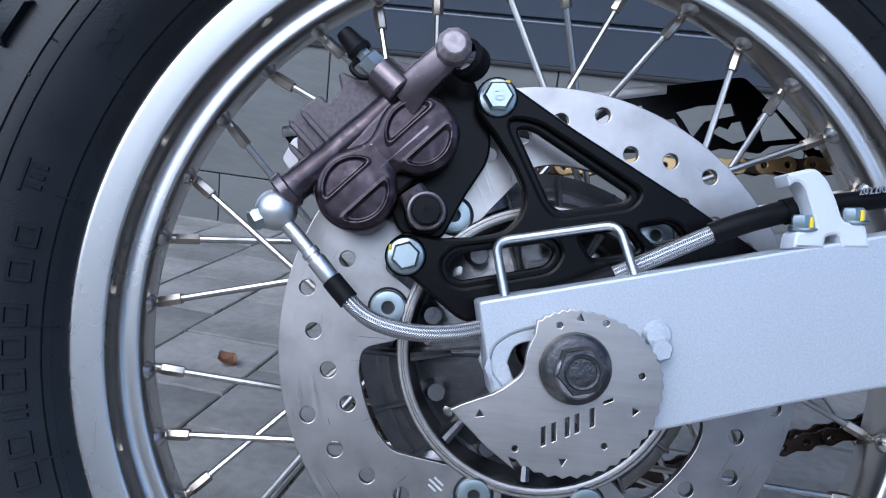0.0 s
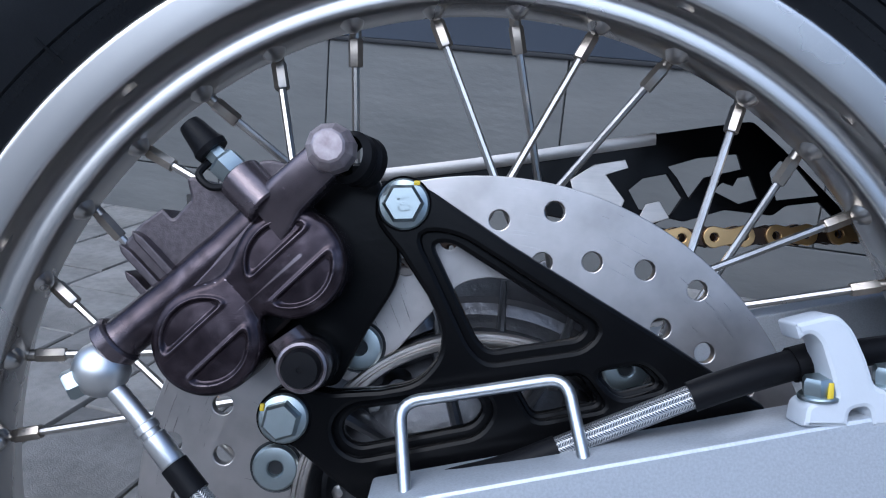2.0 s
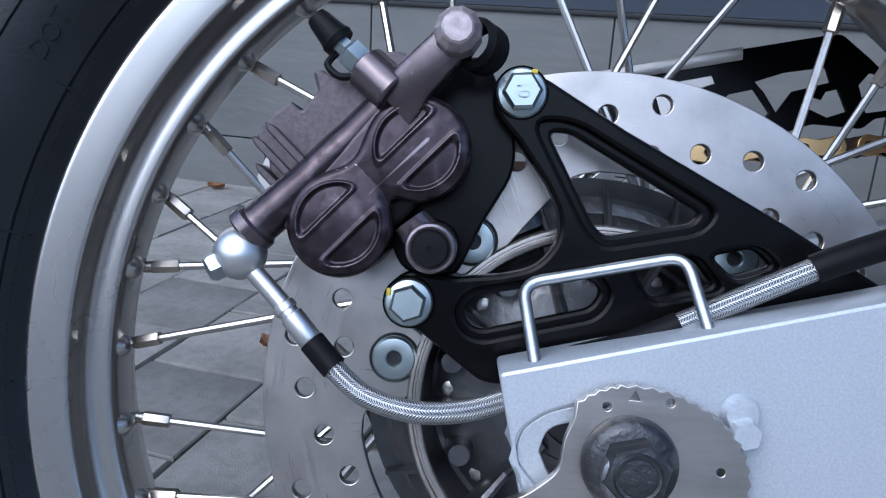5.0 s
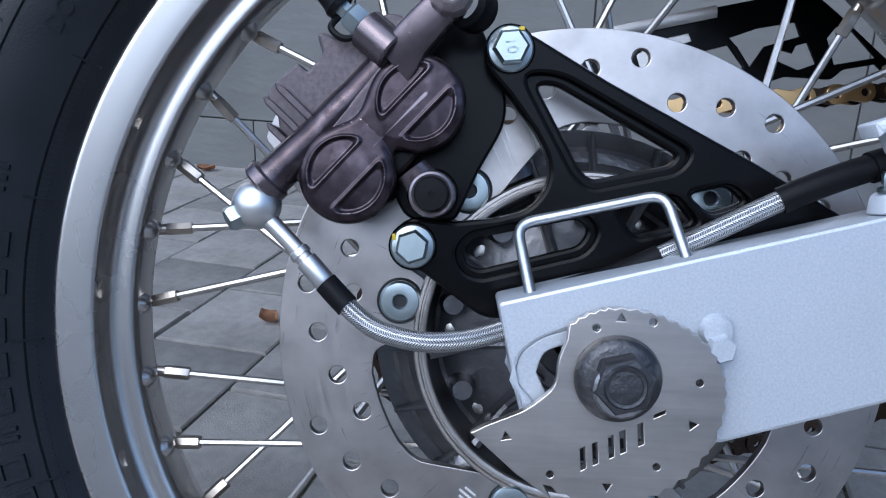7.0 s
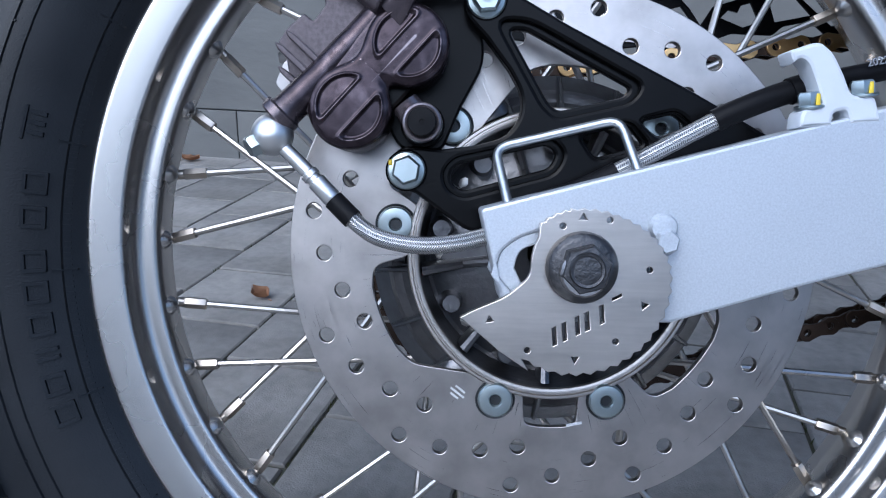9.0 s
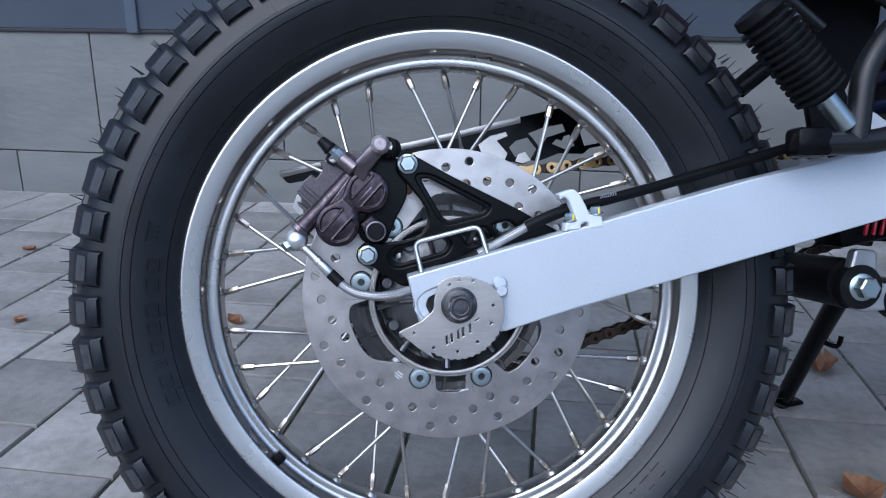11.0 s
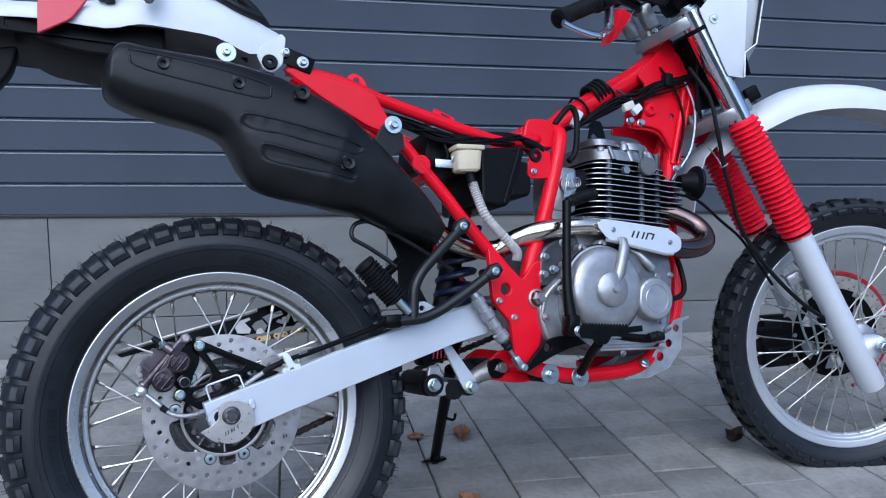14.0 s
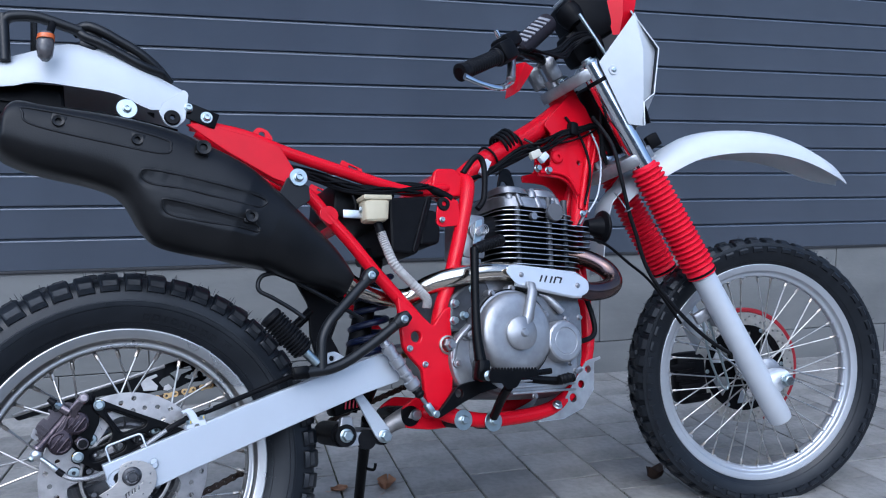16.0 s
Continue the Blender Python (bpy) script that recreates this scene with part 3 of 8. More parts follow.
        bm.transform(at)
        sp = part("spoke", bm, steel, hub)
        bm = spin([(0, -0.004), (0.0026, -0.004), (0.0028, 0.003), (0.0028, 0.0042), (0, 0.0042)], 12, None, along(e, d))
        spin([(0, 0.0030), (0.0031, 0.0030), (0.0034, 0.0036), (0.0034, 0.0148), (0.0031, 0.0156), (0, 0.0156)], 6, bm, along(e, d) @ Matrix.Rotation(0.3 + k, 4, "Y"))
        bm.transform(at)
        part("nipple", bm, nickel, hub)
    return hub


def tyre_block(w_in, w_out, length, r_in, r_out, y_shift=0.0, taper=0.8):
    """One tread block; local x along the tread, y across, z outwards."""
    bm = bmesh.new()
    lo = [(-length / 2, w_in), (length / 2, w_in), (length / 2, w_out), (-length / 2, w_out)]
    v0 = [bm.verts.new((x, y, r_in)) for x, y in lo]
    v1 = [bm.verts.new((x * taper, (w_in + w_out) / 2 + (y - (w_in + w_out) / 2) * 0.92 + y_shift, r_out)) for x, y in lo]
    bm.faces.new(v1)
    for k in range(4):
        bm.faces.new((v0[k], v0[(k + 1) % 4], v1[(k + 1) % 4], v1[k]))
    bmesh.ops.bevel(bm, geom=[e for e in bm.edges if all(q in v1 for q in e.verts)], offset=0.0016, segments=1, affect="EDGES")
    return bm


def shoulder_block(T, w, length, tall, sgn, facet=0):
    """A block that wraps from the tread over the shoulder down the sidewall."""
    bm = bmesh.new()
    t = tall
    sec = [(w * 0.42, T - 0.002 + t), (w * 0.72, T - 0.006 + t), (w - 0.004, T - 0.016 + t * 0.6), (w + 0.004, T - 0.028), (w + 0.0025, T - 0.036)]
    base = [(w * 0.42, T - 0.016), (w * 0.72, T - 0.02), (w - 0.012, T - 0.024), (w - 0.008, T - 0.030), (w - 0.006, T - 0.038)]
    rings = []
    for k, x in enumerate((-length / 2, -length / 2 + 0.002, length / 2 - 0.002, length / 2)):
        f = 0.0 if k in (1, 2) else 0.0018
        rings.append([bm.verts.new((x * (1.0 if i < 3 else 0.9), sgn * (y - f * 0.5), z - f)) for i, (y, z) in enumerate(sec)] +
                     [bm.verts.new((x * 1.12, sgn * y, z)) for y, z in base[::-1]])
    n = len(rings[0])
    for a, b in zip(rings, rings[1:]):
        for k in range(n):
            bm.faces.new((a[k], a[(k + 1) % n], b[(k + 1) % n], b[k]))
    bm.faces.new(rings[0][::-1])
    bm.faces.new(rings[-1])
    if facet:
        # a flat scuffed facet low on the side; in some a small dark square paints a pit's shade
        (y0, z0), (y1, z1) = sec[2], sec[3]
        for (a, b), x0, lift, idx in (((0.12, 0.92), length * 0.36, 0.0007, 1), ((0.40, 0.64), length * 0.055, 0.0010, 2)):
            if idx == 2 and facet == 1:
                continue
            q = [bm.verts.new((x, sgn * (y0 + (y1 - y0) * f + lift), z0 + (z1 - z0) * f + lift * 0.5)) for x, f in ((-x0, a), (x0, a), (x0 * 0.92, b), (-x0 * 0.92, b))]
            bm.faces.new(q).material_index = idx
    return bm


def rear_blocks(at, hub, R, T, w):
    count = 52
    step = 2 * math.pi / count
    long_side = [mesh_of(shoulder_block(T, w, d, 0.0, s, f), 30) for s, f, d in ((-1, 1, 0.0275), (1, 1, 0.029), (-1, 2, 0.0315))]
    for me in long_side:
        for m in (rubber, worn_rubber, dark_ink):
            me.materials.append(m)
    mid = mesh_of(tyre_block(-0.020, 0.018, 0.027, T - 0.016, T), 30)
    mid2 = mesh_of(tyre_block(-0.030, -0.004, 0.025, T - 0.016, T - 0.0005), 30)
    for k in range(count):
        a = k * step + 0.02
        turn = at @ Matrix.Rotation(-a, 4, "Y")
        for s, me in ((0, long_side[0 if k % 2 else 2]), (1, long_side[1])):
            b = part("tread_block", me, rubber, hub, at=turn @ Matrix.Rotation(step * 0.5 * s, 4, "Y"))
        part("tread_block", mid if k % 2 else mid2, rubber, hub, at=turn @ Matrix.Rotation(step * 0.25, 4, "Y") @ Matrix.Rotation(radians(12 if k % 2 else -14), 4, "Z"))
    hair = bmesh.new()
    rnd = random.Random(5)
    for k in range(330):
        a = rnd.uniform(0, 2 * math.pi)
        y = rnd.choice((-1, 1)) * rnd.uniform(w * 0.35, w * 0.95)
        r0 = T - 0.004 - 0.012 * (abs(y) / w) ** 3
        p = at @ Vector((r0 * math.cos(a), y, r0 * math.sin(a)))
        q = at @ Vector(((r0 + 0.011) * math.cos(a + rnd.uniform(-0.01, 0.01)), y * 1.04, (r0 + 0.011) * math.sin(a + rnd.uniform(-0.01, 0.01))))
        sweep(hair, [p, q], [0.0006, 0.0003], 4)
    tagged(part("rubber_hair", hair, rubber, hub), kind="stuff")


rear_wheel = wheel("rear_wheel", "cast hub of the spoked rear wheel", Matrix(), 0.2426, 0.342, 0.036, 0.057, 36, 99.4, 0.062, 0.036, rim_alu, rear_blocks, 0.056)

# sidewall detail of the rear tyre: raised plain bars, ticks, a fine hatched band
SIDE_R = [0.2386, 0.2436, 0.2486, 0.2516, 0.2521, 0.2606, 0.2766, 0.2866, 0.2976, 0.311]
SIDE_Y = [0.032, 0.035, 0.0405, 0.042, 0.0435, 0.048, 0.056, 0.057, 0.0555, 0.053]


def on_side(r, a, lift=0.0):
    """A point of the near sidewall at radius r and angle a in degrees."""
    return Vector((r * math.cos(radians(a)), -float(np.interp(r, SIDE_R, SIDE_Y)) - lift, r * math.sin(radians(a))))


def side_bar(bm, r0, r1, a0, a1, lift, slant=0.0):
    c = [(r0, a0), (r0, a1), (r1, a1 + slant), (r1, a0 + slant)]
    rm, am = (r0 + r1) / 2, (a0 + a1) / 2
    lo = [bm.verts.new(on_side(r, a, -0.0004)) for r, a in c]
    hi = [bm.verts.new(on_side(rm + (r - rm) * 0.92, am + (a - am) * 0.92, lift)) for r, a in c]
    bm.faces.new(hi)
    for k in range(4):
        bm.faces.new((lo[k], lo[(k + 1) % 4], hi[(k + 1) % 4], hi[k]))


marks = bmesh.new()
for turn in (0, 120, 240):
    for a in (172.8, 176.6, 181.5, 185.0, 188.6, 192.0, 195.5, 199.0):
        w = 1.25 if a != 192.0 else 0.7
        for d in (-w, w - 0.45):
            side_bar(marks, 0.2575, 0.2680, a + turn + d, a + turn + d + 0.45, 0.0015)
        if w > 1:
            side_bar(marks, 0.2575, 0.2592, a + turn - w, a + turn + w, 0.0015)
            side_bar(marks, 0.2663, 0.2680, a + turn - w, a + turn + w, 0.0015)
    for d in range(3):
        side_bar(marks, 0.2620, 0.2690, 165.0 + turn + 1.1 * d, 165.5 + turn + 1.1 * d, 0.0011)
    side_bar(marks, 0.2700, 0.2712, 164.6 + turn, 168.4 + turn, 0.0011)
    side_bar(marks, 0.2505, 0.2870, 152.8 + turn, 153.05 + turn, 0.0009)
    side_bar(marks, 0.2900, 0.2990, 120 + turn, 131 + turn, 0.0006)
for k in range(24):
    side_bar(marks, 0.2455, 0.2560, 167.6 + 15 * k, 167.85 + 15 * k, 0.0012)
for a in (212.8, 272.8, 317.8, 332.8, 32.8, 92.8):
    side_bar(marks, 0.2505, 0.2870, a, a + 0.25, 0.0012)
for k in range(24):
    side_bar(marks, 0.2860, 0.2905, 172 + 15 * k, 172.25 + 15 * k, 0.0010)
tagged(part("raised_marking", marks, rubber, rear_wheel, smooth=20), kind="stuff")
hatch = bmesh.new()
for k in range(540):
    a = 360 / 540 * k
    side_bar(hatch, 0.2478, 0.2512, a, a + 0.3, 0.0004)
tagged(part("hatched_band", hatch, rubber, rear_wheel, smooth=20), kind="stuff")


def lettering(text, size, m, high=0.0004):
    """Raised letters in the built-in font; local x along the line, z up."""
    cu = bpy.data.curves.new("c", "FONT")
    cu.body, cu.size, cu.align_x, cu.align_y, cu.extrude, cu.resolution_u = text, size, "CENTER", "CENTER", high, 3
    ob = bpy.data.objects.new("c", cu)
    scene.collection.objects.link(ob)
    me = bpy.data.meshes.new_from_object(ob.evaluated_get(bpy.context.evaluated_depsgraph_get()))
    bpy.data.objects.remove(ob)
    bpy.data.curves.remove(cu)
    me.transform(m @ Matrix.Rotation(math.pi / 2, 4, "X"))
    me.materials.clear()
    return me


q = on_side(0.2655, 149.2, 0.0003)
part("raised_letters", lettering("DOT", 0.0105, Matrix.Translation(q) @ Matrix.Rotation(radians(-(149.2 - 90)), 4, "Y") @ Matrix.Rotation(radians(24), 4, "X")), rubber, rear_wheel)

AXLE_Z = 0.0015  # the axle sits a little high in its slot
# brake disc with its 30-degree hole pattern, three pairs of bolts and three openings
holes = []
for k in range(12):
    c = 200.8 + 30 * k
    for a, r in ((c, 0.1003), (c, 0.1205), (c + 10, 0.1139), (c + 20, 0.1068)):
        holes.append(circle(r * math.cos(radians(a)), AXLE_Z + r * math.sin(radians(a)), 0.0039, 14))
inner = []
for k in range(3):
    c = 150.0 + 120 * k
    # tab with a notch between its two bolts, then a crescent-shaped opening to the next tab
    def corner(r, a, f):
        return [(r * math.cos(radians(a)), AXLE_Z + r * math.sin(radians(a)), f)]
    inner += corner(0.0712, c - 27, 0.006) + arc(0, AXLE_Z, 0.0712, c - 23, c - 15, 2) + corner(0.0715, c - 11.5, 0.004)
    inner += corner(0.0885, c - 8.5, 0.006) + arc(0, AXLE_Z, 0.0888, c - 4, c + 4, 2) + corner(0.0885, c + 8.5, 0.006)
    inner += corner(0.0715, c + 11.5, 0.004) + arc(0, AXLE_Z, 0.0712, c + 15, c + 27, 3) + corner(0.0720, c + 32, 0.005)
    inner += corner(0.0900, c + 35, 0.011) + arc(0, AXLE_Z, 0.0918, c + 42, c + 62, 6) + corner(0.0905, c + 69, 0.014) + corner(0.0712, c + 91, 0.004)
brake_disc = part("brake_disc", sheet([arc(0, AXLE_Z, 0.1307, 0, 357.5, 143), inner] + holes, -0.0585, -0.0540, 0.0004), disc_steel, rear_wheel, "drilled steel brake disc", smooth=25)
# dark metal that carries the shade of bolt sockets and the rings round them
bolt_seat = material("bolt_recess_shade", (0.05, 0.052, 0.055), 0.45, 0.7)
for k in range(3):
    for w in (-20.5, 20.5):
        a = radians(150 + 120 * k + w)
        seat = along((0.0797 * math.cos(a), -0.0585, AXLE_Z + 0.0797 * math.sin(a)), (0, -1, 0))
        bolt = part("disc_bolt", spin([(0.0029, 0.0006), (0.0029, 0.0024), (0.0034, 0.0030), (0.0060, 0.0031), (0.0080, 0.0028), (0.0088, 0.0018), (0.0088, 0.0)], 32, None, seat), zinc, rear_wheel, "zinc-plated disc bolt with a hexagon socket")
        part("socket", spin([(0, 0.0007), (0.0034, 0.0007), (0.0034, 0.0022)], 6, None, seat @ Matrix.Rotation(a, 4, "Y")), bolt_seat, rear_wheel)
        part("bolt_shadow_ring", spin([(0.0089, 0.0002), (0.0099, 0.0006), (0.0101, 0.0001)], 32, None, seat), bolt_seat, rear_wheel)
# hub drum behind the disc: a bright turned lip round a deep cast bowl with ribs and bolts
drum = spin([(0.02, -0.050), (0.026, -0.049), (0.030, -0.036), (0.040, -0.030), (0.056, -0.030), (0.0640, -0.034), (0.0668, -0.045), (0.0672, -0.0590), (0.0680, -0.0598), (0.0692, -0.0598), (0.0696, -0.0585), (0.0703, -0.0585), (0.0707, -0.0600), (0.0719, -0.0600), (0.0724, -0.0590), (0.0724, -0.040), (0.082, -0.037), (0.0845, -0.033), (0.083, -0.026), (0.060, -0.022), (0.05, -0.02)], 96)
flange_bm = spin([(0.0722, -0.0420), (0.078, -0.0380), (0.090, -0.0290), (0.0925, -0.0265), (0.0920, -0.0230), (0.078, -0.0220)], 96)
part("hub_flange", flange_bm, hub_dark, rear_wheel, "dark cast hub flange with radial ribs")
for k in range(18):
    a = radians(20 * k + 7)
    part("flange_rib", loft([((0.0725 * math.cos(a), -0.0450, 0.0725 * math.sin(a)), (-0.0016 * math.sin(a), 0, 0.0016 * math.cos(a)), (0, 0.006, 0), 3), ((0.0915 * math.cos(a), -0.0290, 0.0915 * math.sin(a)), (-0.0012 * math.sin(a), 0, 0.0012 * math.cos(a)), (0, 0.004, 0), 3)], 10), hub_dark, rear_wheel)
part("hub_lip", spin([(0.0668, -0.0585), (0.0672, -0.0602), (0.0680, -0.0606), (0.0692, -0.0606), (0.0696, -0.0594), (0.0703, -0.0594), (0.0707, -0.0608), (0.0719, -0.0608), (0.0726, -0.0598), (0.0726, -0.0570)], 96), plate_steel, rear_wheel, "turned bright hub lip")
part("hub_rim", drum, hub_alu, rear_wheel, "cast hub bowl with a turned lip")
arms = bmesh.new()
for k in range(6):
    loft([((0.074, -0.040, 0), (0, 0, 0.013), (0, 0.009, 0), 3), ((0.088, -0.043, 0), (0, 0, 0.010), (0, 0.008, 0), 3), ((0.096, -0.046, 0), (0, 0, 0.007), (0, 0.006, 0), 3)], 16, bm=arms)
    arms.verts.ensure_lookup_table()
    bmesh.ops.transform(arms, matrix=Matrix.Rotation(radians(-(60 * k + 151.5 + 24)), 4, "Y"), verts=arms.verts[-48:])
tagged(part("hub_arm", arms, hub_alu, rear_wheel, "cast disc carrier arms"), kind="stuff")
ribs = bmesh.new()
for k in range(9):
    loft([((0.024, -0.044, 0), (0, 0, 0.0028), (0, 0.012, 0), 3), ((0.045, -0.037, 0), (0, 0, 0.0024), (0, 0.009, 0), 3), ((0.066, -0.044, 0), (0, 0, 0.0034), (0, 0.011, 0), 3)], 12, bm=ribs)
    ribs.verts.ensure_lookup_table()
    bmesh.ops.transform(ribs, matrix=Matrix.Rotation(radians(40 * k + 12), 4, "Y"), verts=ribs.verts[-36:])
for k in range(9):
    spin([(0.0, -0.046), (0.0045, -0.046), (0.0052, -0.043), (0.0055, -0.038), (0.008, -0.030)], 14, ribs, Matrix.Rotation(radians(40 * k + 32), 4, "Y") @ Matrix.Translation((0.057, 0, 0)))
part("hub_rib", ribs, hub_alu, rear_wheel)
etched = material("etched_grey", (0.75, 0.75, 0.75), 0.6, 0.6)
for x, z, w, h in ((-0.0470, -0.0700, 0.0085, 0.0010), (-0.0455, -0.0682, 0.0060, 0.0010), (-0.0485, -0.0716, 0.0050, 0.0010), (0.0122, -0.0855, 0.0080, 0.0014)):
    part("etched_bar", block((w, 0.0003, h), pose(x, -0.0586, z, 0, 38 if x < 0 else -10), edge=0), etched, rear_wheel)
a = radians(-136.4)
part("rim_clip", block((0.0075, 0.0100, 0.0105), Matrix.Rotation(-a, 4, "Y") @ Matrix.Translation((0.2185, -0.0265, 0)), edge=0.001), black_plastic, rear_wheel, "small black rim weight")
for k in range(17):
    a = radians(177.3 + 360 / 17 * k)
    part("rim_pip", spin([(0, 0.0007), (0.0012, 0.0006), (0.0026, 0.0003), (0.0040, 0.0)], 16, None, Matrix.Rotation(-a, 4, "Y") @ Matrix.Translation((0.2226, -0.0280, 0)) @ Matrix.Rotation(radians(70), 4, "Z")), rim_alu, rear_wheel)
for r in (0.2790,):
    y = float(np.interp(r, SIDE_R, SIDE_Y))
    part("sidewall_rib", spin([(r - 0.0007, -y + 0.0004), (r, -y - 0.0010), (r + 0.0007, -y + 0.0002)], 120), rubber, rear_wheel)

# swingarm: two box-section arms; the near one ends in a cap with an axle slot
ARM = [(-0.0400, 0.0243, 0.002), (0.0906, 0.0585), (0.2433, 0.0985), (0.4494, 0.1440, 0.006), (0.4855, 0.1390, 0.01), (0.4839, 0.0895, 0.006), (0.4117, 0.0760), (0.0954, -0.0062),
       (0.0400, -0.0225), (0.0, -0.0225), (-0.0305, -0.0160, 0.003)]
OPEN = [(-0.0335, -0.0025), (-0.0315, 0.0065, 0.003), (-0.0245, 0.0123, 0.004), (-0.0145, 0.0157, 0.003), (0.03, 0.0157, 0.006), (0.03, -0.0125, 0.006), (-0.0245, -0.0125, 0.004)]
CUT = [(-0.0255, 0.0), (-0.0235, 0.0075, 0.004), (-0.014, 0.0105, 0.004), (0.022, 0.0105, 0.006), (0.022, -0.0095, 0.006), (-0.021, -0.0095, 0.004)]
swingarm = part("swingarm", sheet([ARM, OPEN], -0.121, -0.092, 0.0014), silver_paint, motorcycle, "silver-painted box-section swingarm")
part("slot_insert", sheet([OPEN, CUT], -0.1195, -0.112, 0.0006), silver_paint, swingarm)
part("far_arm", sheet([ARM], 0.088, 0.116, 0.0014), silver_paint, swingarm)
part("cross_tube", rod((0.44, -0.12, 0.112), (0.44, 0.12, 0.112), 0.03, seg=24), silver_paint, swingarm)
part("shock_lug", sheet([[(0.346, 0.118), (0.352, 0.158, 0.006), (0.366, 0.160, 0.006), (0.40, 0.137)], circle(0.3595, 0.147, 0.0052)], -0.103, -0.097, 0.0006), silver_paint, swingarm)

# axle, adjuster plate with numbered teeth, nut, adjuster bolt
part("axle", rod((0, -0.142, 0), (0, 0.13, 0), 0.0095), zinc_dark, motorcycle, "steel rear axle")
edge = []
for k in range(34):
    a = 130 - k * 8.2
    r = 0.0345 + 0.0075 * max(0, min(1, (60 - a) / 160))
    edge += [(r * math.cos(radians(a)) + 0.0008, r * math.sin(radians(a)) - 0.002, 0), ((r - 0.0011) * math.cos(radians(a - 4.1)) + 0.0008, (r - 0.0011) * math.sin(radians(a - 4.1)) - 0.002, 0)]
edge = [q for q in edge if not (math.degrees(math.atan2(q[1], q[0])) < -125)]
outline = [(-0.0195, -0.0027, 0.006), (-0.0195, 0.006, 0.006), (-0.0165, 0.0135)] + [(q[0] * 0.75 if q[1] > 0.012 and q[0] < -0.004 else q[0], q[1] * (0.78 if q[1] > 0 else 1)) for q in edge] + \
          [(-0.020, -0.0415), (-0.032, -0.0335), (-0.0435, -0.0235), (-0.0481, -0.0197), (-0.0432, -0.0170), (-0.0293, -0.0110, 0.004)]


def tri_hole(x, z, r, turn):
    return [(x + r * math.cos(radians(turn + 120 * k)), z + r * math.sin(radians(turn + 120 * k))) for k in range(3)]


marks = [circle(x, z, 0.0013, 10) for x, z in ((-0.0070, 0.0180), (0.0119, 0.0205), (0.0285, 0.0005), (0.0155, -0.0290), (-0.0205, -0.0330))]
marks += [tri_hole(*q) for q in ((0.0012, 0.0215, 0.0018, 90), (0.0268, -0.0140, 0.0018, 10), (-0.0010, -0.0365, 0.0018, -90), (-0.0360, -0.0205, 0.0018, 100))]


def bar(x, z, w, h, lean=0.35):
    """One slanted plain bar of the cut-out mark, on a line that rises to the right."""
    ux, uz = 0.902, 0.432
    return [(x, z), (x + w * ux, z + w * uz), (x + w * ux - h * uz + h * lean, z + w * uz + h * ux), (x - h * uz + h * lean, z + h * ux)]


letters = [bar(-0.0100 + 0.902 * d, -0.0312 + 0.432 * d, w, 0.0082) for d, w in ((0.0, 0.0018), (0.0045, 0.0018), (0.0104, 0.0018), (0.0146, 0.0020), (0.0212, 0.0019))]
letters.append(bar(0.0138, -0.0122, 0.0042, 0.0012))
adjuster = part("chain_adjuster", sheet([outline, circle(0, 0, 0.0095, 24)] + marks + letters, -0.1290, -0.1250, 0.0003), plate_steel, motorcycle, "brushed stainless chain adjuster plate with cut-out bars")
NUT = along((0.0006, -0.1290, AXLE_Z), (0, -1, 0))
nut = spin([(0, 0), (0.0140, 0), (0.0146, 0.0010), (0.0146, 0.0030), (0.0138, 0.0052), (0.0126, 0.0064), (0.0112, 0.0070), (0, 0.0072)], 56, None, NUT)
spin([(0, 0.006), (0.0104, 0.006), (0.0104, 0.0122), (0.0094, 0.0138), (0.0062, 0.0142), (0, 0.0142)], 6, nut, NUT @ Matrix.Rotation(0.25, 4, "Y"))
spin([(0, 0.0120), (0.0050, 0.0124), (0.0056, 0.0148), (0.0066, 0.0150), (0.0072, 0.0140)], 28, nut, NUT)
part("axle_nut", nut, nut_steel, motorcycle, "worn dark axle nut", smooth=25)
part("adjuster_bolt", hexbolt((0.0360, -0.121, 0.0118), (0, -1, 0), 0.0062, 0.0048, 0.0075, 0.3), silver_paint, swingarm)
part("weld_bead", spin([(0.005, 0), (0.0062, 0.002), (0.005, 0.0045), (0, 0.005)], 16, None, along((0.0352, -0.1205, 0.0175), (0, -1, 0))), silver_paint, swingarm)

# caliper mounting plate: a black triangulated plate with machined windows
P_OUT = [(-0.0400, 0.1265, 0.006), (-0.0300, 0.1240, 0.006), (0.0010, 0.1065), (0.0590, 0.0770), (0.0950, 0.0570, 0.003), (0.0950, 0.0500, 0.003), (0.03, 0.0330), (-0.0376, 0.0125, 0.003), (-0.0450, 0.0135, 0.004), (-0.0680, 0.0300),
         (-0.0805, 0.0350, 0.005), (-0.0820, 0.0440, 0.006), (-0.0745, 0.0520, 0.006), (-0.0560, 0.0503), (-0.0400, 0.0525), (-0.0270, 0.0560, 0.009), (-0.0200, 0.0660, 0.008), (-0.0203, 0.0760, 0.010), (-0.0260, 0.0860), (-0.0370, 0.1005),
         (-0.0470, 0.1110, 0.005), (-0.0465, 0.1225, 0.006)]
W1 = [(-0.0262, 0.1050, 0.004), (-0.0185, 0.1050, 0.003), (0.0300, 0.0793, 0.0030), (0.0275, 0.0755, 0.0030), (-0.0030, 0.0685, 0.004), (-0.0075, 0.0722, 0.005)]
